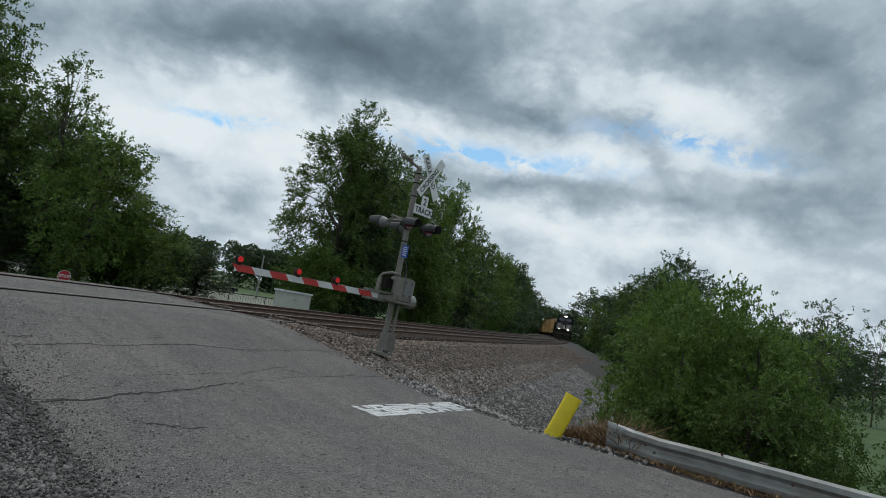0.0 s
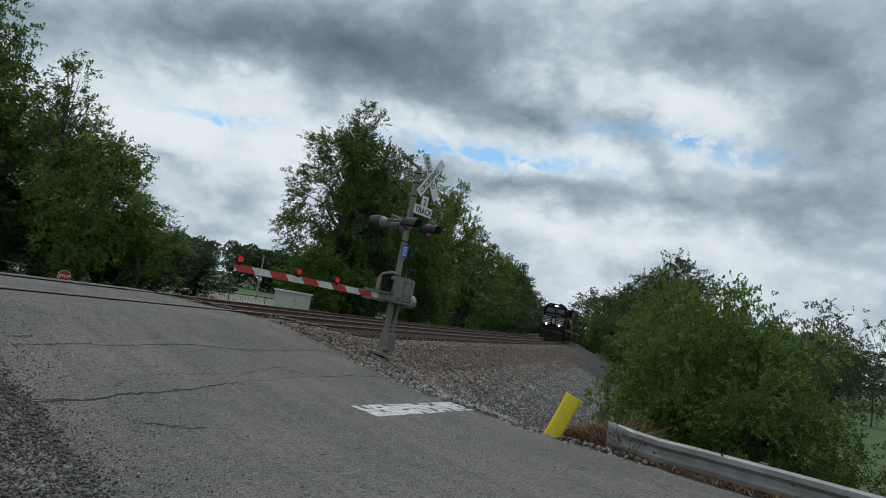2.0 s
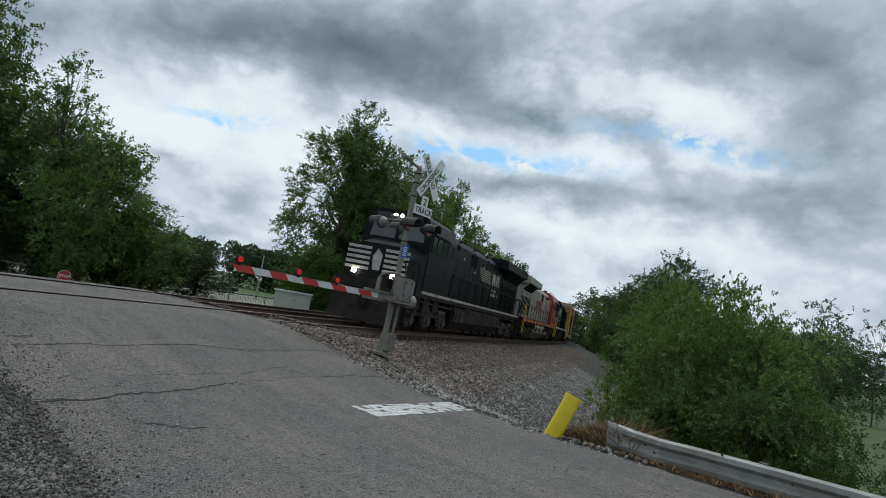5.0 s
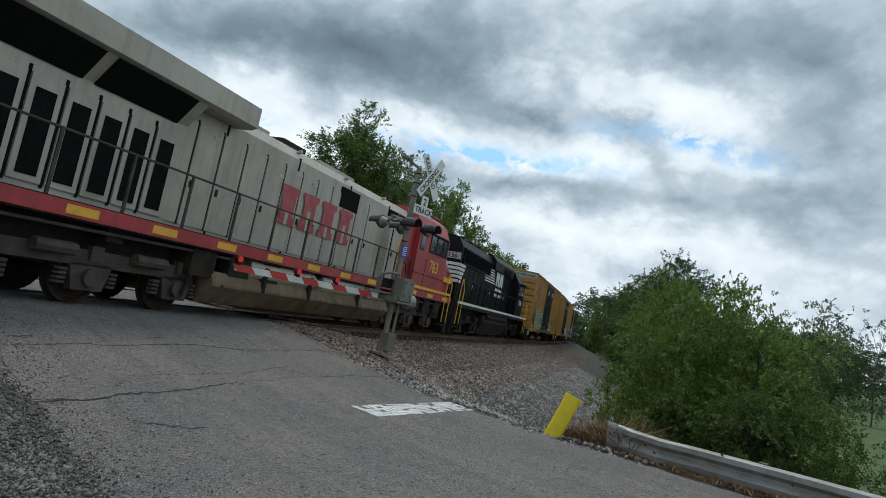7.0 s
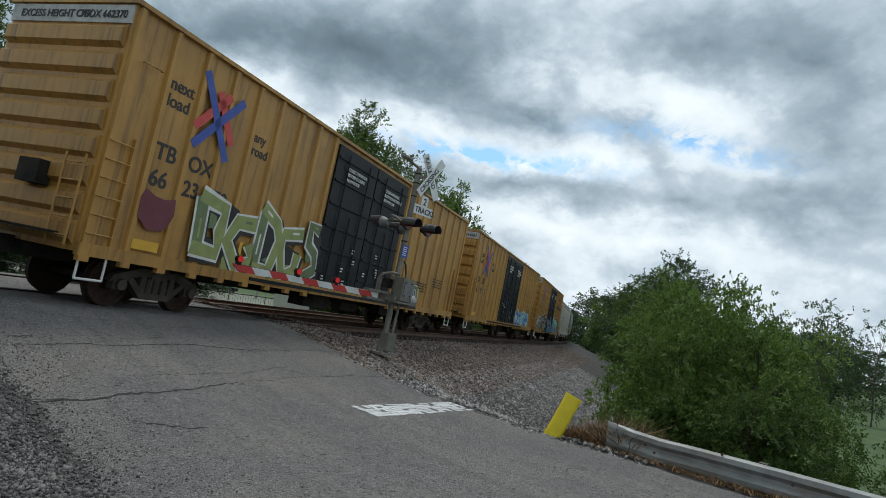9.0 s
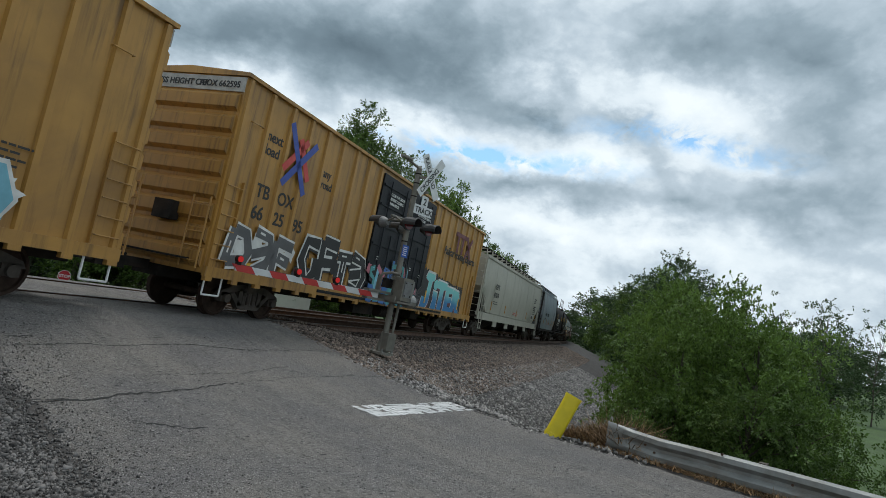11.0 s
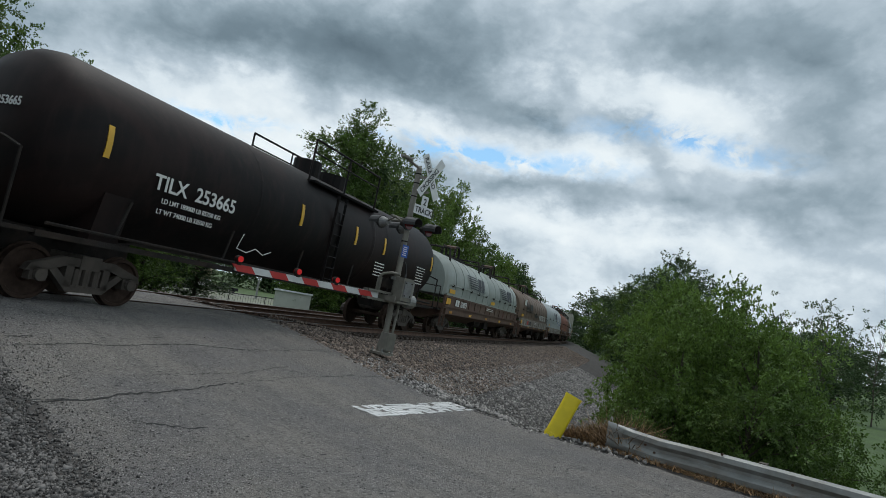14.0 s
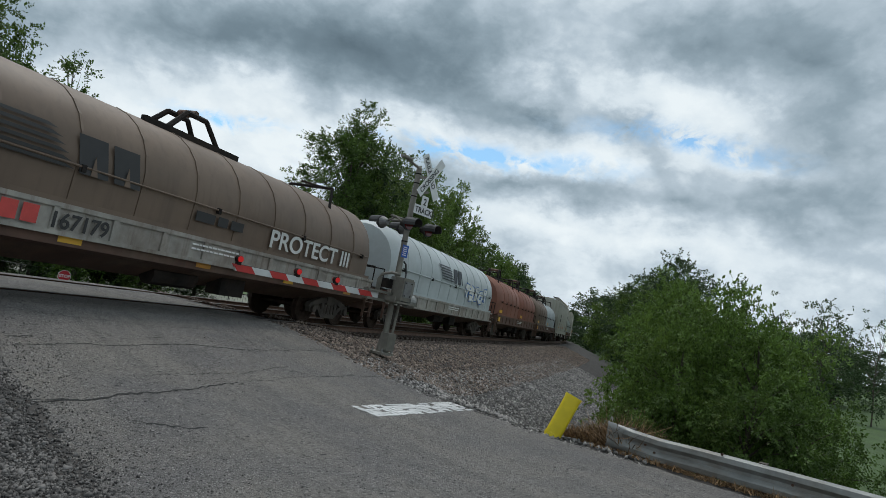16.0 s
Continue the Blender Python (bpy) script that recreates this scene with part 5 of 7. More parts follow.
def coil_car(L, hoods, mat, label, number, sill, seed=0, emblem=None, tall=3.72, frames=True, numx=None, emx=None, deck=1.46, arch=True):
    car = tagged(new("coil_car"), label, "coil car", "freight cars of the train")
    hb = L / 2 - 0.7
    part("frame", B().prism_x([(-1.45, 1.42), (-1.45, 0.98), (-1.2, 0.9), (-0.6, 0.62), (0.6, 0.62), (1.2, 0.9), (1.45, 0.98), (1.45, 1.42)], -hb, hb), SILLB, car)
    zs = deck - 0.46
    part("side_sill", B().box(-hb, hb, -1.52, -1.44, zs + 0.04, deck - 0.06), sill, car)
    part("upper_ledge", B().box(-hb, hb, -1.56, -1.44, deck - 0.06, deck + 0.02), sill, car)
    part("lower_ledge", B().box(-hb, hb, -1.58, -1.44, zs - 0.03, zs + 0.04), sill, car)
    if deck > 1.5:
        part("lower_sill", B().box(-hb, hb, -1.5, -1.3, 0.98, zs - 0.035), SILLB, car)
        for k in range(5):
            sticker("reflector", car, YELLOW if k % 2 else ORANGE, -hb + 1.0 + k * (2 * hb - 2.6) / 4, -hb + 1.42 + k * (2 * hb - 2.6) / 4, 1.03, 1.14, -1.5)
    for k in range(int(2 * hb / 1.1)):
        part("stake", B().box(-hb + 0.5 + k * 1.1, -hb + 0.6 + k * 1.1, -1.56, -1.5, zs, deck - 0.04), sill, car)
    if number:
        word(car, number, 0.36, WHITE if sill is SILLB else BLACKLET, numx, zs + 0.08, -1.57)
        for k in range(2):
            sticker("company_mark", car, WHITE if sill is SILLB else MARKRED, numx - 0.75 + 0.32 * k, numx - 0.5 + 0.32 * k, zs + 0.08, zs + 0.36, -1.565)
    bars(car, WHITE, -0.6, zs + 0.3, -1.57, 1.6, 2, 0.05, 0.04, seed=seed)
    sticker("yellow_plate", car, YELLOW, -hb + 0.15, -hb + 0.75, zs + 0.1, zs + 0.36, -1.56)
    n = len(hoods)
    w = (2 * hb - 0.2) / n
    for i, hm in enumerate(hoods):
        x0, x1 = -hb + 0.1 + i * w + 0.04, -hb + 0.1 + (i + 1) * w - 0.04
        arc = [(-1.42, deck), (-1.45, 2.35)] + [(-1.45 * math.cos(a), 2.35 + (tall - 2.35) * math.sin(a)) for a in np.linspace(0.12, math.pi - 0.12, 13)] + [(1.45, 2.35), (1.42, deck)]
        hood = part("hood", B().loft([[(x0, y * 0.9, deck + (z - deck) * 0.93) for y, z in arc], [(x0 + 0.3, y, z) for y, z in arc], [(x1 - 0.3, y, z) for y, z in arc], [(x1, y * 0.9, deck + (z - deck) * 0.93) for y, z in arc]]), hm, car, "rounded steel weather hood", True)
        for k in range(1, int((x1 - x0) / 1.25)):
            x = x0 + k * (x1 - x0) / int((x1 - x0) / 1.25)
            part("rib", B().loft([[(x - 0.025, y * 1.012, z + 0.012) for y, z in arc], [(x + 0.025, y * 1.012, z + 0.012) for y, z in arc]]), hm, hood)
        for k in range(5):
            xk = x0 + 0.8 + k * (x1 - x0 - 1.6) / 4
            part("hold_down", B().box(xk - 0.04, xk + 0.04, -1.53, -1.45, 2.2, 2.32), UNDER, hood)
        sticker("stencil_plate", car, YELLOW, x0 + 0.45, x0 + 1.25, deck + 0.14, deck + 0.32, -1.475)
        part("grab_rail", B().pipe([(x0 + 0.4, -1.5, 2.28), (x1 - 0.4, -1.5, 2.28)], 0.02), hm, hood)
        part("base_rail", B().box(x0 + 0.1, x1 - 0.1, -1.5, -1.42, deck + 0.01, deck + 0.1), hm, hood)
        if frames:
            for f in (0.16, 0.84):
                xx = x0 + (x1 - x0) * f
                part("lifting_bracket", B().pipe([(xx, -0.95, tall - 0.35), (xx + 0.25, -0.75, tall + 0.28), (xx + 0.25, 0.75, tall + 0.28), (xx, 0.95, tall - 0.35)], 0.045).pipe([(xx + 0.25, -0.4, tall + 0.28), (xx - 0.8, -0.4, tall + 0.2)], 0.035), UNDER, hood)
            xx = (x0 + x1) / 2
            loop = [(xx - 0.85, -0.35, tall - 0.05), (xx - 0.28, -0.28, tall + 0.52), (xx + 0.3, -0.28, tall + 0.52), (xx + 0.8, -0.35, tall - 0.05)]
            if arch:
                loop = [(xx + 0.36 * math.cos(a), -0.35, tall + 0.22 + 0.40 * math.sin(a)) for a in np.linspace(math.pi + 0.6, -0.6, 12)]
            part("lifting_rail", B().box(xx - 1.4, xx + 1.4, -0.42, -0.3, tall - 0.08, tall + 0.06), UNDER, hood)
            part("lifting_loop", B().pipe(loop, 0.06), UNDER, hood)
            part("lifting_loop", B().pipe([(x, -y, z) for x, y, z in loop], 0.06), UNDER, hood)
            part("lifting_bar", B().pipe([(xx, -0.25, tall + 0.58), (xx, 0.25, tall + 0.58)], 0.08), SILLB, hood)
        if emblem:
            striped_logo(car, emblem, emx if emx is not None and i == 0 else x0 + 0.36 * (x1 - x0), 2.42 if arch else 2.2, 3.0, 0.60, -1.475, 6, hm, (2.35, 1.45, tall))
    part("air_tank", B().tube((-0.9, -0.9, 0.72), (0.3, -0.9, 0.72), 0.2, 10).box(0.9, 1.7, -1.2, -0.8, 0.5, 0.95), UNDER, car)
    for sg in (-1, 1):
        part("end_platform", B().box(min(sg * hb, sg * (hb + 0.4)), max(sg * hb, sg * (hb + 0.4)), -1.4, 1.4, 1.1, 1.18), UNDER, car)
        part("end_rail", B().pipe([(sg * (hb + 0.35), -1.35, 1.15), (sg * (hb + 0.35), -1.35, 2.1), (sg * (hb + 0.35), 1.35, 2.1), (sg * (hb + 0.35), 1.35, 1.15)], 0.022), UNDER, car)
        ladder(car, SILLB, sg * hb - 0.25, -1.56, 0.45, 1.4, True, 0.45, 3)
    ends(car, L / 2)
    freight_trucks(car, hb - 1.5)
    return car


# -- locomotives: cab towards -x where way is 1, towards +x where it is -1 --
def handrail(car, mat, x0, x1, n, way, z=1.72, y=-1.47, h=1.05, label=""):
    r = part("handrail", B(way).pipe([(x0, y, z + h), (x1, y, z + h)], 0.022).pipe([(x0, y, z + h * 0.0), (x0, y, z + h)], 0.022), mat, car, label)
    for i in range(n + 1):
        x = x0 + (x1 - x0) * i / n
        part("stanchion", B(way).box(x - 0.025, x + 0.025, y - 0.02, y + 0.02, z - 0.05, z + h), mat, r)


def loco_steps(car, x, way, mat, sg):
    """Stepwell at one end: treads between side plates."""
    b = B(way)
    for k in range(4):
        b.box(min(x, x + sg * 0.5), max(x, x + sg * 0.5), -1.5, -1.1, 0.45 + k * 0.33, 0.49 + k * 0.33)
    b.box(x - 0.02, x + 0.02, -1.5, -1.05, 0.35, 1.6)
    part("steps", b, UNDER, car)
    part("grab_iron", B(way).pipe([(x, -1.52, 0.6), (x, -1.52, 2.3), (x + sg * 0.3, -1.5, 2.7)], 0.024).pipe([(x + sg * 0.55, -1.52, 0.6), (x + sg * 0.55, -1.52, 2.3), (x + sg * 0.4, -1.5, 2.7)], 0.024), mat, car)


def wide_cab_loco(way, body, cabm, sillm, railm, label, lit, flare=True):
    car = tagged(new("locomotive"), label, "locomotive", "locomotives of the train")
    F = lambda: B(way)
    part("platform", F().box(-10.55, 10.55, -1.5, 1.5, 1.42, 1.72), UNDER, car)
    if sillm is WHITE:
        for k in range(10):
            part("sill_stripe", F().box(-9.2 + k * 1.9, -7.4 + k * 1.9, -1.53, -1.49, 1.58, 1.69), CREAM, car, "dirty cream sill stripe")
    else:
        part("side_sill", F().box(-10.55, 10.55, -1.53, -1.49, 1.45, 1.70), sillm, car)
    top = 1.0 if body is SILVER else 1.36
    part("fuel_tank", F().prism_x([(-1.4, top), (-1.5, top - 0.25), (-1.5, 0.7), (-1.15, 0.30), (1.15, 0.30), (1.5, 0.7), (1.5, top - 0.25), (1.4, top)], -4.4, 4.4).bevel(0.05), TANKDUST if body is SILVER else UNDER, car, "large fuel tank")
    part("tank_gauge", F().box(-3.3, -3.05, -1.525, -1.5, 0.68, top - 0.28).bevel(0.01), BLACKLET, car)
    for x in (-4.15, 0.0, 4.05):
        part("tank_seam", F().box(x, x + 0.06, -1.515, -1.49, 0.70, top - 0.26), UNDER, car)
    part("centre_sill", F().box(-10.4, 10.4, -0.85, 0.85, 0.72, 1.42), UNDER, car)
    for k in range(6):
        x = -9.6 + k * 1.15 + (8.2 if k > 2 else 0)
        part("equipment_box", F().box(x, x + 0.7, -1.42, -0.9, 0.95 - 0.1 * (k % 2), 1.40).bevel(0.03), UNDER, car)
    for x in (4.7, 9.45, -4.7):
        part("sand_pipe", F().pipe([(x, -1.3, 1.3), (x + 0.25, -1.36, 0.9), (x + 0.3, -1.3, 0.4)], 0.03), UNDER, car)
    hood = [(-0.98, 1.72), (-0.98, 4.25), (-0.75, 4.52), (0.75, 4.52), (0.98, 4.25), (0.98, 1.72)]
    part("hood", F().prism_x(hood, -5.9, 6.3), body, car)
    part("blower_box", F().box(-5.9, -3.9, -1.25, 1.25, 1.72, 3.95), body, car)
    for k in range(15):
        x = -5.6 + k * 0.78
        y = -1.25 if x < -4.2 else -0.98
        if -4.6 < x < -3.8:
            continue
        d = part("hood_door", F().box(x, x + 0.72, y - 0.035, y, 1.82, 3.95 if x > -3.9 else 3.5).bevel(0.012), body, car)
        part("latch", F().box(x + 0.6, x + 0.66, y - 0.06, y - 0.03, 2.6, 2.75), UNDER, d)
        part("seam", F().box(x + 0.735, x + 0.765, y - 0.02, y + 0.02, 1.8, 4.0 if x > -3.9 else 3.55), MESH, d)
    for x, z in ((-3.1, 3.7), (-0.9, 3.3), (0.7, 3.75), (2.2, 3.6), (3.9, 2.6), (4.6, 3.75)):
        part("door_label", F().box(x, x + 0.22, -1.024, -1.014, z, z + 0.09), BOARDW, car)
    for x in (-4.0, -1.2, 1.6, 4.4):
        part("hood_joint", F().box(x, x + 0.04, -1.0, -0.96, 1.75, 4.3), MESH, car)
    for x in (-3.6, -1.0, 1.6, 4.0):
        part("lifting_eye", F().tube((x, -0.8, 4.45), (x, -0.95, 4.5), 0.05, 8), body, car)
    for x in (-1.9, 2.6):
        part("roof_hatch", F().box(x, x + 2.1, -0.6, 0.6, 4.5, 4.66), body, car)
    part("exhaust_stack", F().box(0.6, 1.7, -0.35, 0.35, 4.5, 4.8), UNDER, car)
    part("intake_grille", F().box(-1.75, -0.65, -1.03, -0.97, 3.55, 4.15), MESH, car)
    for x in (-5.6, -4.7):
        part("equipment_grille", F().box(x, x + 0.75, -1.03, -0.97, 3.65, 4.2), MESH, car)
    # radiator cab with its overhanging wings
    part("radiator_cab", F().prism_x([(-1.02, 1.72), (-1.02, 3.75), (-1.5, 4.28), (-1.5, 4.62), (1.5, 4.62), (1.5, 4.28), (1.02, 3.75), (1.02, 1.72)], 5.6, 10.2), body, car)
    part("radiator_wing", F().prism_x([(-1.56, 4.26), (-1.56, 4.7), (-1.3, 4.78), (1.3, 4.78), (1.56, 4.7), (1.56, 4.26), (1.4, 4.2), (-1.4, 4.2)], 4.2, 10.45), body, car)
    for x in (5.9, 8.0):
        part("radiator_intake", F().hexa([(x, -1.06, 3.72), (x + 1.85, -1.06, 3.72), (x + 1.85, -1.0, 3.72), (x, -1.0, 3.72), (x, -1.48, 4.2), (x + 1.85, -1.48, 4.2), (x + 1.85, -1.4, 4.22), (x, -1.4, 4.22)]), MESH, car)
    for k in range(7):
        x = 5.75 + k * 0.62
        d = part("radiator_door", F().box(x, x + 0.54, -1.06, -1.02, 1.85, 3.5).bevel(0.012), body, car)
        part("grille", F().box(x + 0.1, x + 0.44, -1.075, -1.055, 1.95, 3.3), MESH, d)
        part("seam", F().box(x + 0.555, x + 0.605, -1.04, -1.0, 1.8, 3.6), MESH, d)
    # cab and nose
    part("cab", F().prism_x([(-1.5, 1.72), (-1.5, 3.95), (-1.25, 4.5), (-0.9, 4.72), (0.9, 4.72), (1.25, 4.5), (1.5, 3.95), (1.5, 1.72)], -9.15, -5.9), cabm, car)
    part("nose", F().loft([[(-10.5, y, z) for y, z in ((-1.1, 1.2), (-1.3, 1.72), (-1.3, 2.75), (-0.75, 3.12), (0.75, 3.12), (1.3, 2.75), (1.3, 1.72), (1.1, 1.2))], [(-9.1, y, z) for y, z in ((-1.4, 1.2), (-1.48, 1.72), (-1.48, 3.1), (-0.8, 3.5), (0.8, 3.5), (1.48, 3.1), (1.48, 1.72), (1.4, 1.2))]]), cabm, car)
    for y0, y1 in ((-1.2, -0.1), (0.1, 1.2)):
        part("windscreen", F().hexa([(-9.17, y0, 3.55), (-9.17, y1, 3.55), (-9.12, y1, 3.55), (-9.12, y0, 3.55), (-9.17, y0 * 0.92, 4.15), (-9.17, y1 * 0.92, 4.15), (-9.12, y1 * 0.92, 4.15), (-9.12, y0 * 0.92, 4.15)]), GLASS, car)
    for x0, x1 in ((-8.95, -8.5), (-8.4, -7.75), (-7.65, -7.1)):
        w = part("side_window", F().box(x0, x1, -1.515, -1.49, 3.3, 3.93), GLASS, car)
        part("window_frame", F().box(x0 - 0.06, x1 + 0.06, -1.54, -1.5, 3.24, 3.30).box(x0 - 0.06, x1 + 0.06, -1.60, -1.5, 3.93, 3.99).box(x0 - 0.06, x0, -1.53, -1.5, 3.25, 3.95).box(x1, x1 + 0.06, -1.53, -1.5, 3.25, 3.95), UNDER, w)
    part("rear_cab_window", F().box(-6.5, -6.15, -1.515, -1.49, 3.25, 3.85).bevel(0.008), GLASS, car)
    part("window_gasket", F().box(-6.56, -6.09, -1.508, -1.5, 3.19, 3.91), BLACKLET, car)
    part("cab_seam", F().box(-9.1, -5.95, -1.506, -1.5, 2.30, 2.33).box(-7.0, -6.97, -1.506, -1.5, 1.75, 2.95), UNDER, car)
    for x in (-5.55, -5.0, -4.45):
        part("louvre", F().box(x, x + 0.4, -1.262, -1.25, 2.0, 2.04).box(x, x + 0.4, -1.262, -1.25, 2.1, 2.14).box(x, x + 0.4, -1.262, -1.25, 2.2, 2.24).box(x, x + 0.4, -1.262, -1.25, 2.3, 2.34), MESH, car)
    part("horn", F().tube((-6.2, -0.5, 4.72), (-6.8, -0.5, 4.86), 0.05, 8, 0.1).tube((-6.2, -0.3, 4.72), (-6.9, -0.3, 4.9), 0.05, 8, 0.1), UNDER, car)
    part("headlight_housing", F().box(-9.35, -9.0, -0.35, 0.35, 4.28, 4.62), cabm, car)
    part("number_board", F().box(-9.3, -9.1, -1.0, -0.4, 4.3, 4.55), BLACKLET, car)
    part("number_board", F().box(-9.3, -9.1, 0.4, 1.0, 4.3, 4.55), BLACKLET, car)
    lm = LAMP_ON if lit else WHITE
    for y in (-0.14, 0.14):
        part("headlight", F().tube((-9.38, y, 4.45), (-9.34, y, 4.45), 0.085, 12), lm, car, "lit headlight" if lit else "")
    for y in (-0.8, 0.8):
        part("ditch_light", F().tube((-10.68, y, 1.96), (-10.6, y, 1.96), 0.10, 12), lm, car, "lit ditch light" if lit else "")
    part("anticlimber", F().box(-10.75, -10.45, -1.45, 1.45, 1.35, 1.75), UNDER, car)
    part("plow", F().loft([[(-10.75, y, 1.2) for y in (-1.4,)] + [(-10.75, 1.4, 1.2), (-10.45, 1.4, 1.2), (-10.45, -1.4, 1.2)], [(-11.0, -1.4, 0.15), (-11.0, 1.4, 0.15), (-10.6, 1.4, 0.15), (-10.6, -1.4, 0.15)]]), UNDER, car)
    part("rear_pilot", F().box(10.45, 10.65, -1.45, 1.45, 0.5, 1.72), UNDER, car)
    for x, sg in ((-10.4, 1), (9.9, 1)):
        loco_steps(car, x, way, YELLOW if body is SILVER else railm, sg)
    handrail(car, railm, -5.7, 9.8, 11, way)
    part("end_handrail", F().pipe([(10.5, -1.3, 1.72), (10.5, -1.3, 2.8), (10.5, 1.3, 2.8), (10.5, 1.3, 1.72)], 0.022), railm, car)
    part("front_handrail", F().pipe([(-10.6, -1.35, 1.72), (-10.6, -1.35, 2.7), (-9.6, -1.45, 2.75)], 0.022), railm, car)
    for x0, x1, r in ((-2.6, 0.0, 0.25), (0.4, 3.2, 0.25)):
        part("air_reservoir", F().tube((x0, -1.24, 1.2), (x1, -1.24, 1.2), r, 16), SILVER if body is SILVER else UNDER, car, smooth=True)
    for x in (-2.2, 0.6, 2.6):
        part("tank_strap", F().box(x, x + 0.1, -1.52, -1.3, 0.7, 1.3), UNDER, car)
    for k in range(9):
        x = -9.4 + k * 2.3
        part("pipe_bracket", F().box(x, x + 0.35, -1.35, -1.1, 1.18, 1.42), UNDER, car)
    part("brake_pipe", F().pipe([(-9.8, -1.38, 1.3), (-5.0, -1.38, 1.22), (5.0, -1.38, 1.34), (9.8, -1.38, 1.28)], 0.03), TRUCKG, car)
    for x in (-7.05, 7.05):
        add_truck(car, x * way, FR_GE, WS_LOCO, (-2.0, 0.0, 2.0), 0.52)
    for x in (-9.9, 9.0):
        part("sandbox", F().box(x, x + 0.9, -1.3, -1.0, 0.7, 1.4), UNDER, car)
    ends(car, 11.1)
    return car


lead = wide_cab_loco(1, BLACK, BLACK, WHITE, BLACK, "black diesel locomotive with lit headlights leading the train", True)
for k in range(5):
    z = 2.05 + k * 0.2
    for y0, y1 in ((-1.29, -0.3), (0.3, 1.29)):
        part("nose_stripe", B().box(-10.53, -10.47, y0, y1, z, z + 0.11), BOARDW, lead)
part("nose_emblem", B().loft([[(-10.53, -0.16, 2.1), (-10.53, 0.12, 2.1), (-10.53, 0.2, 2.6), (-10.53, 0.02, 2.92), (-10.53, -0.2, 2.7)], [(-10.48, -0.16, 2.1), (-10.48, 0.12, 2.1), (-10.48, 0.2, 2.6), (-10.48, 0.02, 2.92), (-10.48, -0.2, 2.7)]]), BOARDW, lead)
part("plow_dust", B().box(-10.78, -10.75, -1.3, 1.3, 1.0, 1.3), TRUCKG, lead)
striped_logo(lead, CREAM, 0.55, 3.1, 4.3, 0.62, -1.04, 6)
bars(lead, CREAM, 2.95, 2.72, -1.04, 1.8, 2, 0.2, 0.08, "company_name", 3)
couple(lead, 22.2, 7.0)

second = wide_cab_loco(-1, SILVER, RED, RED, TRUCKG, "weathered silver and red diesel locomotive running backwards", False)
for k in range(4):
    x = -2.2 + k * 0.98
    poly(second, "name_block", NAMERED, [(x, 2.5), (x + 0.78, 2.5), (x + 0.78, 2.66), (x + 0.68, 2.7), (x + 0.68, 3.3), (x + 0.78, 3.34), (x + 0.78, 3.5), (x, 3.5), (x, 3.34), (x + 0.1, 3.3), (x + 0.1, 2.7), (x, 2.66)], -1.05)
    sticker("name_slot", second, SILVER, x + 0.32, x + 0.46, 2.5, 3.05 if k % 2 else 2.85, -1.056)
for k in range(12):
    sticker("sill_reflector", second, YELLOW, -9.8 + k * 1.75, -9.2 + k * 1.75, 1.5, 1.65, -1.53)
for r, m, y in ((1.12, YELLOW, -1.292), (1.05, RED, -1.298)):
    poly(second, "nose_curve", m, [(5.92, 2.95 - r)] + [(5.92 - 1.15 * r * math.sin(a), 2.95 - r * math.cos(a)) for a in np.linspace(0.1, math.pi - 0.1, 14)] + [(5.92, 2.95 + r)], y)
part("yellow_band", B().box(5.9, 10.4, -1.512, -1.5, 1.76, 1.86), YELLOW, second)
word(second, "763", 0.66, YELLOW, 7.35, 2.5, -1.515)
wall_number = word(second, "763", 0.36, NAMERED, 0, 0, 0)
wall_number.matrix_local = Matrix.Translation((-10.206, 0.3, 3.7)) @ pose(0, 0, 0, 0, 0, -90)
word(second, "763", 0.34, NAMERED, -9.95, 3.72, -1.03)
part("marker_lamp", B().box(-10.26, -10.2, -0.75, -0.45, 4.05, 4.45).bevel(0.04), BLACKLET, second)
for zz in (4.15, 4.34):
    part("rear_headlight", B().tube((-10.27, -0.6, zz), (-10.255, -0.6, zz), 0.075, 12), GLASS, second)
part("roof_rail", B().pipe([(6.0, -1.0, 4.66), (6.1, -1.0, 4.8), (9.0, -1.0, 4.8), (9.1, -1.0, 4.66)], 0.02), RED, second)
part("nose_band", B().box(9.3, 10.3, -1.505, -1.3, 2.3, 2.5), YELLOW, second)
couple(second, 22.3, 7.0)


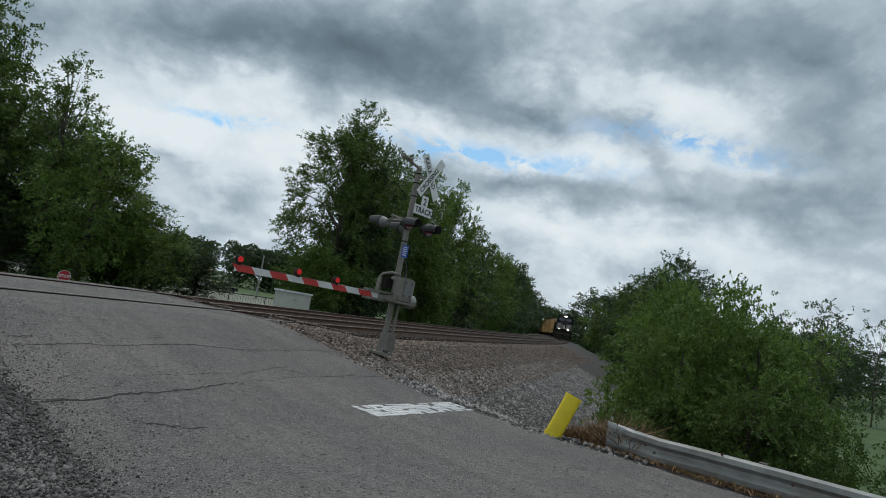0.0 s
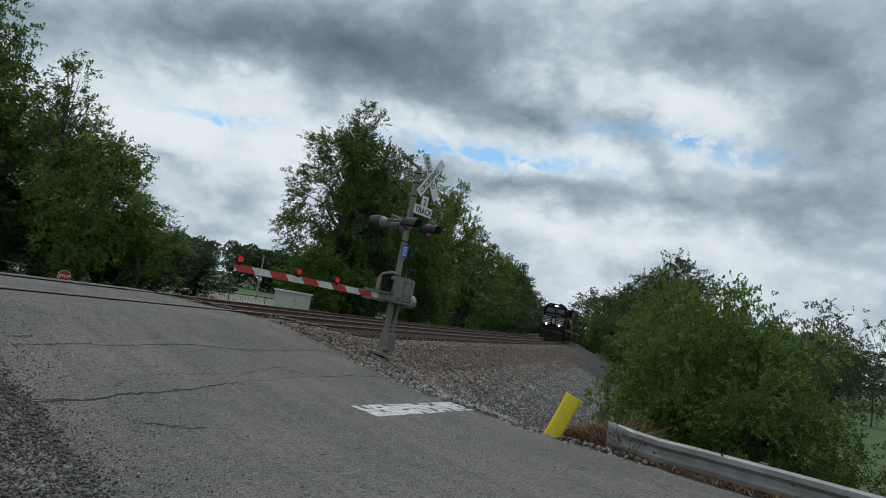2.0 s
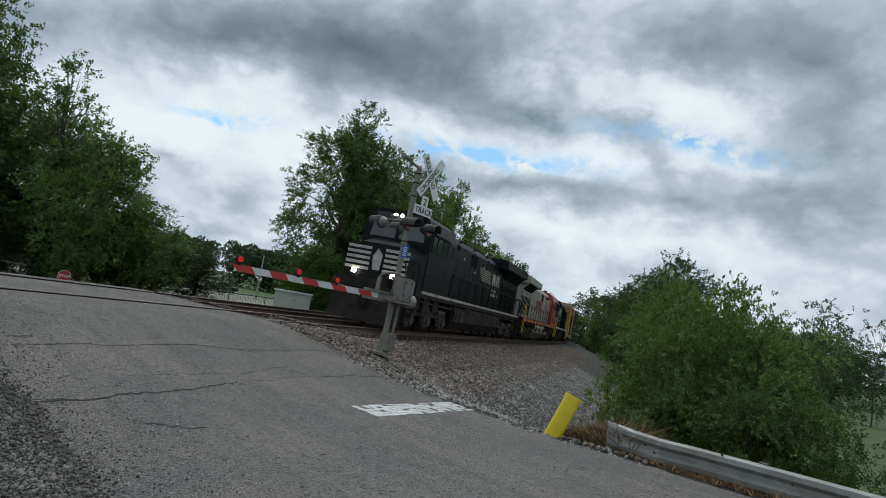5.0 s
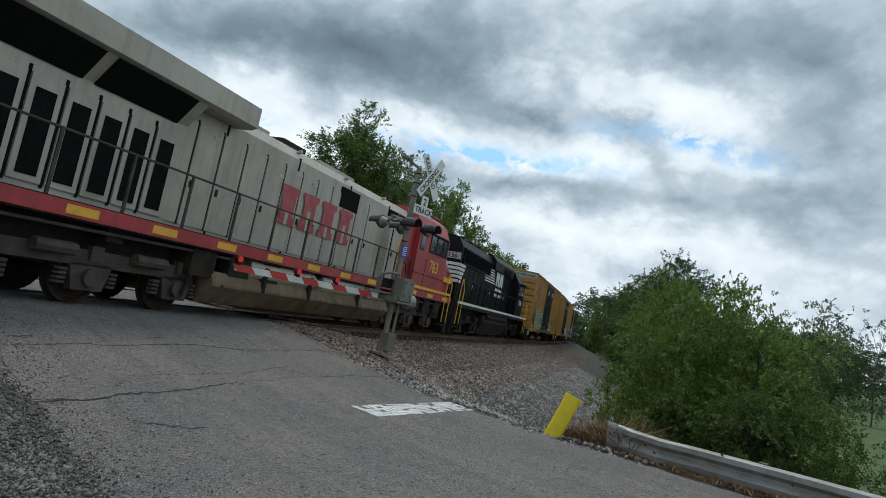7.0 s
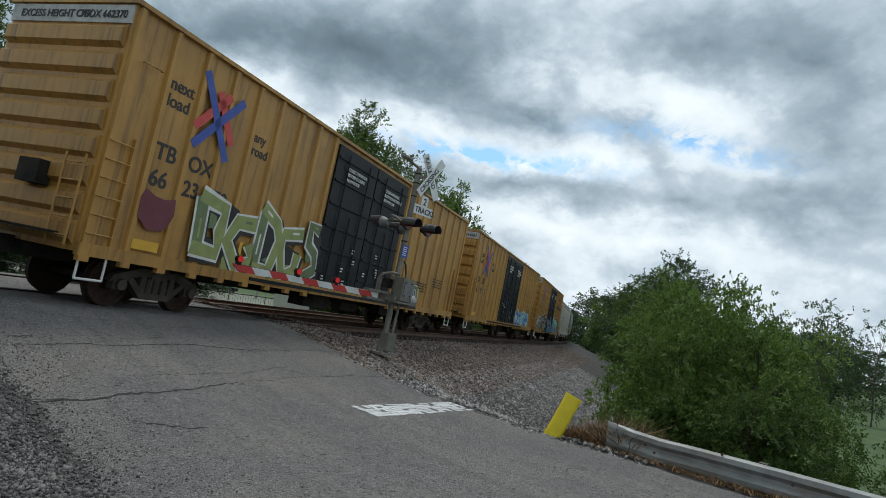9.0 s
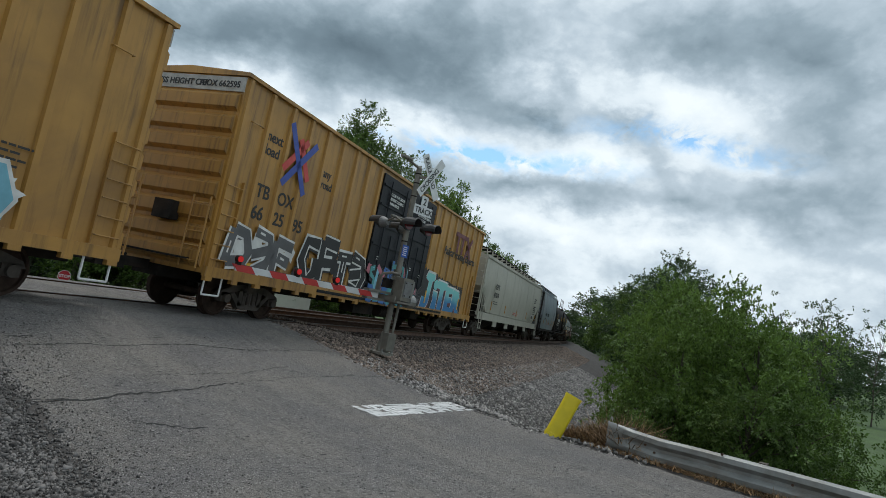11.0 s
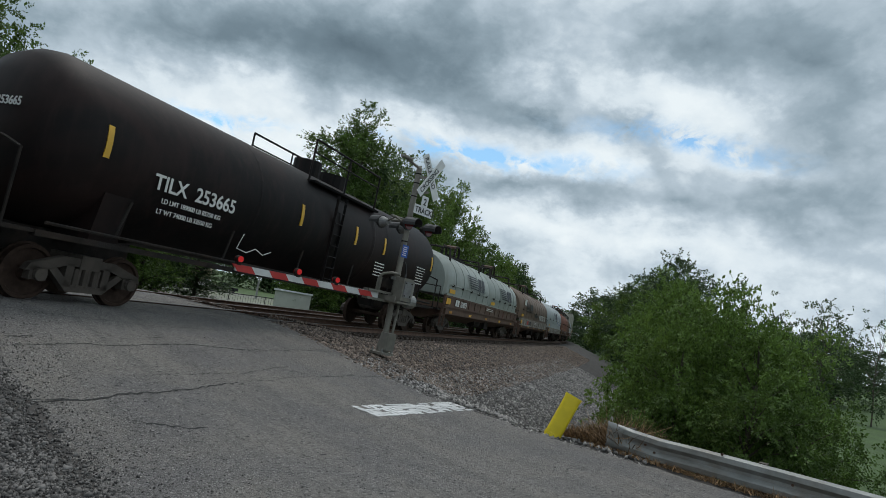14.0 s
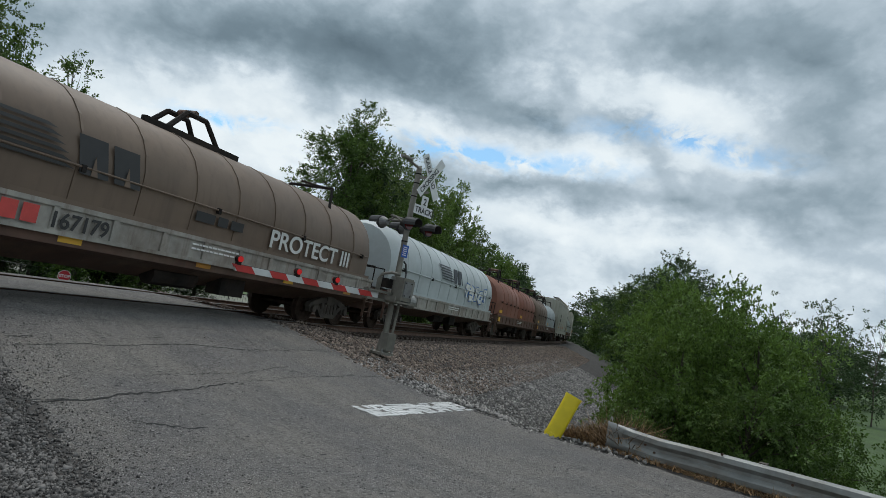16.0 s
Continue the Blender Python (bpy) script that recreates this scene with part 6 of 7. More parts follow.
def narrow_hood_loco(way, label):
    car = tagged(new("locomotive"), label, "locomotive", "locomotives of the train")
    F = lambda: B(way)
    part("platform", F().box(-8.7, 8.7, -1.5, 1.5, 1.4, 1.68), UNDER, car)
    part("side_sill", F().box(-8.7, 8.7, -1.53, -1.49, 1.56, 1.68), WHITE, car)
    part("centre_sill", F().box(-8.6, 8.6, -1.0, 1.0, 0.85, 1.4), BLACK, car)
    for sg in (-1, 1):
        part("plow", F().prism_y([(sg * 8.75, 1.0), (sg * 9.1, 0.12), (sg * 9.0, 0.12), (sg * 8.55, 0.6), (sg * 8.55, 1.0)], -1.4, 1.4), BLACK, car)
        part("step_well", F().box(min(sg * 7.9, sg * 8.6), max(sg * 7.9, sg * 8.6), -1.12, 1.12, 0.35, 1.42), BLACK, car)
    part("fuel_tank", F().prism_x([(-1.35, 1.25), (-1.42, 0.9), (-1.1, 0.25), (1.1, 0.25), (1.42, 0.9), (1.35, 1.25)], -3.2, 3.2).bevel(0.05), UNDER, car)
    part("air_reservoir", F().tube((-2.6, -1.3, 1.22), (2.6, -1.3, 1.22), 0.2, 12), UNDER, car)
    hood = [(-0.95, 1.68), (-0.95, 4.32), (-0.7, 4.72), (0.7, 4.72), (0.95, 4.32), (0.95, 1.68)]
    part("hood", F().prism_x(hood, -4.3, 7.8), BLACK, car)
    part("dynamic_brake", F().prism_x([(-0.7, 4.5), (-1.12, 3.98), (-1.12, 4.5), (-0.85, 4.82), (0.85, 4.82), (1.12, 4.5), (1.12, 3.98), (0.7, 4.5)], -3.8, 1.4), BLACK, car)
    part("brake_grille", F().box(-2.9, -1.0, -1.14, -1.11, 4.02, 4.36), INTAKE, car)
    for k in range(4):
        part("grille_bar", F().box(-2.9, -1.0, -1.16, -1.13, 4.08 + k * 0.075, 4.10 + k * 0.075), BLACK, car)
    for k in range(2):
        part("hood_rail", F().pipe([(3.2 + k * 2.4, -0.75, 4.7), (3.3 + k * 2.4, -0.72, 4.82), (4.9 + k * 2.4, -0.72, 4.82), (5.0 + k * 2.4, -0.75, 4.7)], 0.02), BLACK, car)
    part("end_light", F().tube((7.82, 0.0, 2.0), (7.92, 0.0, 2.0), 0.13, 12), GLASS, car)
    for x in (1.8, 5.0):
        part("panel_seam", F().box(x, x + 0.03, -0.975, -0.945, 1.75, 4.1), UNDER, car)
    part("radiator_frame", F().box(1.9, 7.45, -1.02, -0.93, 3.5, 4.3).bevel(0.02), BLACK, car)
    for k in range(2):
        part("radiator_grille", F().box(2.0 + k * 2.72, 4.63 + k * 2.72, -1.035, -1.0, 3.58, 4.22), INTAKE, car)
    for x in (3.6, 5.2, 6.8):
        part("fan", F().tube((x, 0, 4.66), (x, 0, 4.86), 0.62, 18), BLACK, car)
    for k in range(12):
        x = -4.1 + k * 0.93
        d = part("hood_door", F().box(x, x + 0.85, -0.985, -0.95, 1.78, 3.35).bevel(0.012), BLACK, car)
        part("latch", F().box(x + 0.7, x + 0.77, -1.01, -0.98, 2.5, 2.66), WHITE if k % 4 == 1 else UNDER, d)
    part("cab", F().prism_x([(-1.5, 1.68), (-1.5, 3.75), (-1.1, 4.42), (-0.6, 4.6), (0.6, 4.6), (1.1, 4.42), (1.5, 3.75), (1.5, 1.68)], -6.5, -4.3), BLACK, car)
    part("nose", F().prism_x([(-1.0, 1.68), (-1.0, 2.95), (-0.7, 3.15), (0.7, 3.15), (1.0, 2.95), (1.0, 1.68)], -8.3, -6.5).bevel(0.08), BLACK, car)
    for x0, x1 in ((-6.2, -5.5), (-5.4, -4.75)):
        w = part("side_window", F().box(x0, x1, -1.515, -1.49, 3.05, 3.7), GLASS, car)
        part("window_frame", F().box(x0 - 0.05, x1 + 0.05, -1.605, -1.5, 3.7, 3.76), BLACK, w)
        part("window_sill", F().box(x0 - 0.05, x1 + 0.05, -1.605, -1.5, 2.99, 3.05), BLACK, w)
    part("sunshade", F().box(-6.3, -4.7, -1.75, -1.48, 3.78, 3.82), BLACK, car)
    for y0, y1 in ((-1.2, -0.3), (0.3, 1.2)):
        part("windscreen", F().box(-6.53, -6.49, y0, y1, 3.3, 3.95), GLASS, car)
    for k in range(5):
        z = 2.55 + k * 0.2
        part("end_stripe", F().box(7.78, 7.83, -0.98, 0.98, z, z + 0.14), WHITE, car)
        part("end_stripe", F().hexa([(6.85 + 0.11 * (4 - k), -0.99, z), (7.83, -0.99, z), (7.83, -0.94, z), (6.85 + 0.11 * (4 - k), -0.94, z), (6.8 + 0.11 * (4 - k), -0.99, z + 0.14), (7.83, -0.99, z + 0.14), (7.83, -0.94, z + 0.14), (6.8 + 0.11 * (4 - k), -0.94, z + 0.14)]), WHITE, car)
        part("nose_stripe", F().box(-8.33, -8.28, -0.9, 0.9, 1.95 + k * 0.2, 2.07 + k * 0.2).box(-8.25, -7.2, -1.012, -0.99, 1.95 + k * 0.2, 2.07 + k * 0.2), WHITE, car)
    part("end_field", F().box(7.78, 7.835, -0.34, 0.5, 2.55, 3.49), WHITE, car)
    part("end_emblem", F().hexa([(7.83, -0.16, 2.72), (7.845, -0.16, 2.72), (7.845, 0.2, 2.72), (7.83, 0.2, 2.72), (7.83, -0.06, 3.38), (7.845, -0.06, 3.38), (7.845, 0.12, 3.38), (7.83, 0.12, 3.38)]), BLACK, car)
    part("number_board", F().box(7.79, 7.86, -0.94, -0.06, 3.66, 3.98).bevel(0.02), BOARDW, car)
    part("number_board", F().box(7.79, 7.86, 0.12, 0.94, 3.66, 3.98).bevel(0.02), BOARDW, car)
    part("headlight_housing", F().box(7.78, 7.92, -0.3, 0.3, 4.12, 4.38), BLACK, car)
    for y in (-0.14, 0.14):
        part("headlight", F().tube((7.9, y, 4.25), (7.94, y, 4.25), 0.09, 12), GLASS, car)
    for x, sg in ((-8.6, 1), (8.1, 1)):
        loco_steps(car, x, way, YELLOW, sg)
    handrail(car, BLACK, -4.2, 7.9, 9, way, 1.68)
    part("end_handrail", F().pipe([(8.65, -1.3, 1.68), (8.65, -1.3, 2.7), (8.65, 1.3, 2.7), (8.65, 1.3, 1.68)], 0.022), BLACK, car)
    for x in (8.55, -8.75):
        part("pilot", F().box(x, x + 0.2, -1.45, 1.45, 0.4, 1.68), UNDER, car)
    for x in (-5.4, 5.4):
        add_truck(car, x * way, FR_GP, WS_LOCO, (-1.37, 1.37), 0.52)
    ends(car, 9.2)
    return car


third = narrow_hood_loco(-1, "black diesel locomotive with white striped hood end, running backwards")
striped_logo(third, WHITE, -2.75, 3.18, 4.45, 0.78, -1.0, 6)
bars(third, WHITE, -0.1, 2.82, -1.0, 1.75, 2, 0.24, 0.08, "company_name", 3)
word(third, "7136", 0.46, WHITE, 5.0, 2.4, -1.515)
nb = word(third, "7136", 0.33, BLACKLET, 0, 0, 0)
nb.matrix_local = Matrix.Translation((-7.868, -0.11, 3.70)) @ pose(0, 0, 0, 0, 0, -90)
couple(third, 18.55, 5.4)

BX = "tall yellow ribbed boxcar with black plug doors and graffiti"
b1 = boxcar("662370", BX, 1)
graffiti(b1, -7.0, -2.3, 0.95, 2.75, -1.572, 5, [SP["olive"], SP["lime"]], SP["white"], 5, SP["black"])
blob(b1, SP["maroon"], -8.0, 1.9, 0.35, 0.35, -1.57, random.Random(2))
graffiti(b1, 3.4, 5.0, 0.95, 1.8, -1.572, 3, [SP["cyan"], SP["olive"]], SP["white"], 6)
couple(b1, 20.9, 7.05)
b2 = boxcar("664951", BX, 2)
graffiti(b2, 2.6, 7.4, 0.95, 2.0, -1.572, 5, [SP["cyan"], SP["blue"]], SP["white"], 15)
couple(b2, 20.75, 7.05)
b3 = boxcar("662595", BX, 3)
graffiti(b3, -8.9, -6.4, 0.95, 2.3, -1.572, 3, [SP["grey"]], SP["white"], 25)
graffiti(b3, -6.2, -2.5, 0.95, 2.5, -1.572, 4, [SP["black"]], SP["white"], 35, SP["black"])
graffiti(b3, -2.4, 0.9, 0.95, 2.45, -1.64, 6, [SP["teal"], SP["cyan"], SP["pink"], SP["blue"]], SP["black"], 45)
graffiti(b3, 0.6, 2.3, 0.95, 1.9, -1.64, 4, [SP["black"], SP["teal"], SP["pink"]], SP["grey"], 51)
graffiti(b3, -2.3, 1.2, 0.93, 1.55, -1.655, 7, [SP["blue"], SP["teal"]], SP["blue"], 47)
spray_piece(b3, 2.45, -1.575)
motto = word(b3, "Railcar Pooling Experts", 0.45, BLACKLET, 4.15, 3.45, -1.57)
motto.data.transform(Matrix.Scale(4.3 / max(v.co.x for v in motto.data.vertices), 4))
EX = 5.2
for ang in (50, -50):
    part("emblem_bar", B().box(-0.6, 0.6, -0.004, 0, -0.1, 0.1), SP["maroon"], b3).matrix_local = pose(EX + 2.0, -1.571, 4.1, 0, ang, 0)
sticker("emblem_bar", b3, SP["maroon"], EX, EX + 1.6, 4.4, 4.58, -1.571)
for xx in (EX + 0.35, EX + 1.0):
    sticker("emblem_bar", b3, SP["maroon"], xx, xx + 0.2, 3.7, 4.4, -1.571)
couple(b3, 20.7, 7.05)

couple(covered_hopper(20.4, HOPW, "long pale grey covered hopper car with roof walkway", "471070", 4, 0.14, 4.4), 20.4, 7.8)
nh = covered_hopper(13.4, HOPG, "short blue-grey covered hopper car with rust patches", "320086", 2, 0.24, 4.35, sill=False, seed=7, mark="NAHX")
couple(nh, 13.7, 4.4)
couple(tank_car(18.45, "black tank car with rust-brown top and white lettering"), 18.45, 6.9)
EMBLEM = material("faded_navy_emblem", (0.045, 0.05, 0.06), 0.6, var=0.25, scale=3, bump=0)
couple(coil_car(17.1, [COILG, COILG], COILG, "coil car with two pale grey-green rounded hoods", "169873", SILLB, 1, EMBLEM, numx=-5.6, emx=-4.2, deck=1.78), 17.1, 6.4)
c2 = coil_car(16.1, [COILB], COILB, "coil car with one weathered brown rounded hood", "167179", SILLW, 2, BLACKLET, numx=-3.6, emx=-5.0, deck=1.62, arch=False)
word(c2, "PROTECT III", 0.60, WHITE, 1.85, 1.82, -1.49).scale.x = 1.2
bars(c2, BLACKLET, -0.6, 1.95, -1.49, 1.9, 1, 0.2, 0.05, "slogan", 12)
sticker("white_panel", c2, WHITE, -6.2, -5.4, 2.6, 3.0, -1.47)
couple(c2, 16.1, 5.7)
c3 = coil_car(15.7, [COILW], COILW, "coil car with white hood covered in graffiti", "", SILLW, 3, EMBLEM, 3.8, False)
graffiti(c3, 1.5, 5.5, 1.8, 2.6, -1.475, 5, [SP["white"]], SP["blue"], 65)
couple(c3, 15.7, 5.6)
couple(coil_car(15.3, [COILR, COILR], COILR, "coil car with two rust-red rounded hoods", "", SILLB, 4), 15.3, 5.5)
couple(coil_car(15.5, [COILB, COILW], COILB, "coil car with one brown and one white hood", "", SILLB, 5), 15.5, 5.5)
couple(covered_hopper(18.0, HOPW, "pale grey covered hopper car far back in the train", "483120", 3, 0.14, 4.4, seed=9), 18.0, 6.6)
couple(coil_car(15.5, [COILG, COILG], COILG, "coil car with two pale grey-green hoods", "", SILLB, 6), 15.5, 5.5)
couple(covered_hopper(18.0, HOPW, "pale grey covered hopper car far back in the train", "471902", 3, 0.14, 4.4, seed=11), 18.0, 6.6)


# ---- the crossing signal ----
SIGN_W = material("sign_white", (0.74, 0.75, 0.74), 0.5, var=0.08, bump=0, dirt=(0.5, 0.5, 0.47), dirt_amt=0.4)
GATE_R = material("gate_red", (0.50, 0.035, 0.03), 0.45, var=0.12, scale=3, bump=0.03)
GATE_W = material("gate_white", (0.62, 0.63, 0.62), 0.5, var=0.1, scale=3, bump=0.03, dirt=(0.4, 0.39, 0.36), dirt_amt=0.4)
MAST = material("mast_aluminium", (0.21, 0.20, 0.17), 0.55, 0.3, var=0.18, scale=4, dirt=(0.2, 0.17, 0.13), dirt_amt=0.5)
LENS = glow_material("red_gate_lamp", (0.55, 0.012, 0.012), 0.3)
HOUSING = material("dull_grey_housing", (0.20, 0.20, 0.195), 0.6, 0.2, var=0.2, scale=6)
LENS_OFF = material("dark_red_lens", (0.12, 0.01, 0.012), 0.15, var=0.1, bump=0)
SIGN_BLUE = material("blue_notice", (0.02, 0.10, 0.42), 0.5, var=0.08, bump=0)
STOP_RED = material("stop_red", (0.5, 0.02, 0.03), 0.5, var=0.08, bump=0)
POST_Y = material("marker_yellow", (0.80, 0.62, 0.02), 0.45, var=0.1, scale=3, bump=0.05, dirt=(0.5, 0.36, 0.03), dirt_amt=0.35)
HUT = material("hut_cream", (0.50, 0.50, 0.44), 0.6, var=0.08, scale=1.5, dirt=(0.4, 0.38, 0.3), dirt_amt=0.3)
TAN = material("tan_render", (0.36, 0.28, 0.18), 0.8, var=0.12)


def crossing_signal():
    """Local frame: x along the road towards the traffic, y across it to the field side."""
    e = tagged(new("crossing_signal"), "railway crossing signal with lowered red and white gate arm", "crossing signal")
    e.matrix_basis = Matrix.Translation((-1.09, 15.55, -0.26)) @ pose(0, 0, 0, 0, 1.6, 0) @ pose(0, 0, 0, 0, 0, math.degrees(math.atan2(-0.65, 0.76)))
    part("mast", B().tube((0, 0, 0.3), (0, 0, 4.85), 0.075, 14), MAST, e, smooth=True)
    part("mast_cap", B().tube((0, 0, 4.85), (0, 0, 4.93), 0.085, 12, 0.03), MAST, e)
    base = part("base", B().tube((0, 0, 0), (0, 0, 0.06), 0.3, 8).tube((0, 0, 0.06), (0, 0, 0.55), 0.17, 8, 0.1), MAST, e)
    for a in range(4):
        c, s = math.cos(a * 1.571 + 0.78) * 0.24, math.sin(a * 1.571 + 0.78) * 0.24
        part("bolt", B().tube((c, s, 0.05), (c, s, 0.14), 0.025, 6), GALV, base)
    part("junction_box", B().box(0.06, 0.26, -0.14, 0.14, 0.12, 0.55).bevel(0.02), MAST, e)
    part("conduit", B().pipe([(0.12, 0.12, 0.5), (0.12, 0.14, 1.3)], 0.035, 8), MAST, e)
    # gate mechanism
    mech = part("gate_mechanism", B().box(0.12, 0.42, -0.16, 0.2, 1.4, 1.98).bevel(0.05, 2), MAST, e, "weathered metal gate mechanism box")
    part("motor_cover", B().tube((0.28, 0.2, 1.42), (0.28, 0.42, 1.42), 0.17, 16).box(0.14, 0.4, 0.2, 0.28, 1.42, 1.94), GALV, mech)
    part("access_cover", B().box(0.42, 0.445, -0.11, 0.15, 1.5, 1.9).bevel(0.015), HOUSING, mech, "lighter bolted access cover")
    for yy, zz in ((-0.08, 1.54), (0.12, 1.54), (-0.08, 1.86), (0.12, 1.86)):
        part("cover_bolt", B().tube((0.44, yy, zz), (0.46, yy, zz), 0.018, 6), UNDER, mech)
    part("mechanism_shelf", B().box(-0.05, 0.5, -0.34, 0.36, 1.33, 1.38), MAST, mech)
    part("cable_loop", B().pipe([(0.1, 0.2, 1.9), (0.0, 0.3, 2.1), (0.02, 0.2, 2.35), (0.05, 0.08, 2.4)], 0.022, 6), BLACKLET, mech)
    for zz in (1.42, 1.9):
        part("clamp", B().box(-0.1, 0.14, -0.1, 0.1, zz, zz + 0.08).bevel(0.01), GALV, mech)
    for y in (-0.36, 0.34):
        part("side_arm", B().box(-0.32, 0.42, y, y + 0.04, 1.36, 1.48).box(-0.3, -0.2, y - 0.01, y + 0.05, 1.3, 1.9), MAST, e)
    part("counterweight", B().box(-0.24, -0.12, -0.26, 0.1, 1.66, 1.9).bevel(0.03), UNDER, e)
    part("hoop", B().pipe([(-0.3, -0.34, 1.4), (-0.3, -0.34, 1.85), (-0.22, -0.3, 2.0), (0.0, -0.2, 2.06), (0.2, -0.1, 2.04)], 0.035, 8), MAST, e)
    part("arm_bracket", B().box(-0.12, 0.08, -0.95, 0.35, 1.3, 1.36).box(-0.12, 0.08, -0.95, 0.25, 1.5, 1.56), MAST, e)
    # arm: alternate red and white slanted panels
    arm = part("gate_arm", B().hexa([(-0.03, -4.55, 1.34), (0.02, -4.55, 1.34), (0.02, -0.55, 1.36), (-0.03, -0.55, 1.36), (-0.03, -4.55, 1.46), (0.02, -4.55, 1.46), (0.02, -0.55, 1.50), (-0.03, -0.55, 1.50)]), GATE_W, e, "red and white striped gate arm")
    y = -4.5
    for k in range(9):
        ln = 0.42
        red = k % 2 == 0
        m = GATE_R if red else GATE_W
        zl = lambda yy: 1.335 + (yy + 4.55) * 0.005
        for x0, x1 in ((0.02, 0.026), (-0.036, -0.03)):
            part("stripe", B().hexa([(x0, y, zl(y)), (x1, y, zl(y)), (x1, y + ln, zl(y)), (x0, y + ln, zl(y)), (x0, y - 0.12, zl(y) + 0.135), (x1, y - 0.12, zl(y) + 0.135), (x1, y + ln - 0.12, zl(y) + 0.135), (x0, y + ln - 0.12, zl(y) + 0.135)]), m, arm)
        y += ln
    for yy, tip in ((-4.5, True), (-3.05, False), (-1.95, False)):
        lamp = part("gate_lamp", B().tube((-0.05, yy, 1.58), (0.05, yy, 1.58), 0.07, 14), UNDER, arm)
        part("lens", B().tube((0.05, yy, 1.58), (0.07, yy, 1.58), 0.06, 14), LENS, lamp, "lit red lamp")
        part("lens", B().tube((-0.07, yy, 1.58), (-0.05, yy, 1.58), 0.06, 14), LENS, lamp, "lit red lamp")
        part("lamp_foot", B().box(-0.05, 0.05, yy - 0.04, yy + 0.04, 1.46, 1.54), UNDER, lamp)
    part("lamp_cable", B().pipe([(0.0, -4.5, 1.47), (0.0, -3.0, 1.475), (0.0, -1.9, 1.485), (0.0, -0.9, 1.5)], 0.012, 5), BLACKLET, arm)
    # crossbuck
    for k, (ang, txt) in enumerate(((-55, "RAILROAD"), (56, "CROSSING"))):
        x = 0.46 + 0.012 * k
        blade = part("crossbuck_blade", B().box(x, x + 0.008, -0.61, 0.61, -0.115, 0.115), SIGN_W, e, "white crossbuck blade with black letters")
        blade.matrix_local = Matrix.Translation((0, 0, 4.62)) @ pose(0, 0, 0, ang, 0, 0)
        w = part("sign_lettering", lettering(txt, 0.175, BLACKLET, 0.002), BLACKLET, blade)
        w.matrix_local = Matrix.Translation((x + 0.012, -0.52 if txt == "CROSSING" else -0.54, -0.06)) @ pose(0, 0, 0, 0, 0, 90)
    for z in (4.59, 4.2):
        part("crossbuck_bracket", B().box(0.05, 0.46, -0.03, 0.03, z, z + 0.06), MAST, e)
    pl = part("track_count_sign", B().box(0.42, 0.428, -0.34, 0.34, 3.62, 3.86).box(0.42, 0.428, -0.12, 0.12, 3.86, 4.12), SIGN_W, e, "white sign reading 2 TRACKS")
    for txt, yy, zz, sz in (("TRACKS", -0.31, 3.67, 0.2), ("2", -0.06, 3.89, 0.24)):
        w = part("sign_lettering", lettering(txt, sz, BLACKLET, 0.002), BLACKLET, pl)
        w.matrix_local = Matrix.Translation((0.432, yy, zz)) @ pose(0, 0, 0, 0, 0, 90)
    # flashing lights, two each way, unlit at this moment
    part("light_crossarm", B().tube((-0.1, -0.55, 3.47), (-0.1, 0.55, 3.47), 0.035, 8).tube((-0.62, 0, 3.45), (0.4, 0, 3.45), 0.04, 8), MAST, e)
    for sg in (1, -1):
        for yy in (-0.38, 0.38):
            x = 0.34 if sg > 0 else -0.55
            lt = part("flasher", B().tube((x, yy, 3.32), (x + sg * 0.05, yy, 3.32), 0.17, 22), BLACKLET, e, "black round flasher backing")
            part("housing", B().tube((x - sg * 0.2, yy, 3.32), (x, yy, 3.32), 0.07, 14, 0.15), HOUSING if sg < 0 else UNDER, lt, "grey domed lamp housing")
            part("lens", B().tube((x + sg * 0.05, yy, 3.32), (x + sg * 0.07, yy, 3.32), 0.15, 16), LENS_OFF, lt)
            hb = B()
            n = 9
            rings = []
            for xx, rr in ((x + sg * 0.05, 0.17), (x + sg * 0.38, 0.15)):
                rings.append([(xx, yy + rr * math.cos(a), 3.32 + rr * math.sin(a)) for a in np.linspace(-0.3, math.pi + 0.3, n)] + [(xx, yy + (rr - 0.012) * math.cos(a), 3.32 + (rr - 0.012) * math.sin(a)) for a in np.linspace(math.pi + 0.3, -0.3, n)])
            part("hood", hb.loft(rings), BLACKLET, lt)
            part("hanger", B().tube((x - sg * 0.08, yy, 3.32), (-0.1, yy, 3.47), 0.025, 6), MAST, lt)
    part("top_fitting", B().tube((0, -0.55, 4.98), (0, 0, 4.86), 0.035, 6).box(-0.06, 0.06, -0.7, -0.35, 4.97, 5.03), MAST, e)
    for z in (4.1, 4.45, 4.7, 2.9, 3.3):
        part("band", B().tube((0, 0, z), (0, 0, z + 0.03), 0.083, 12), UNDER, e)
    b = part("blue_notice", B().box(0.08, 0.09, -0.11, 0.11, 2.5, 2.82).bevel(0.003), SIGN_BLUE, e, "small blue notice with white bars")
    for k in range(5):
        part("notice_bar", B().box(0.09, 0.094, -0.08, 0.06 - 0.02 * (k % 2), 2.55 + k * 0.05, 2.572 + k * 0.05), SIGN_W, b)
    return e


crossing_signal()


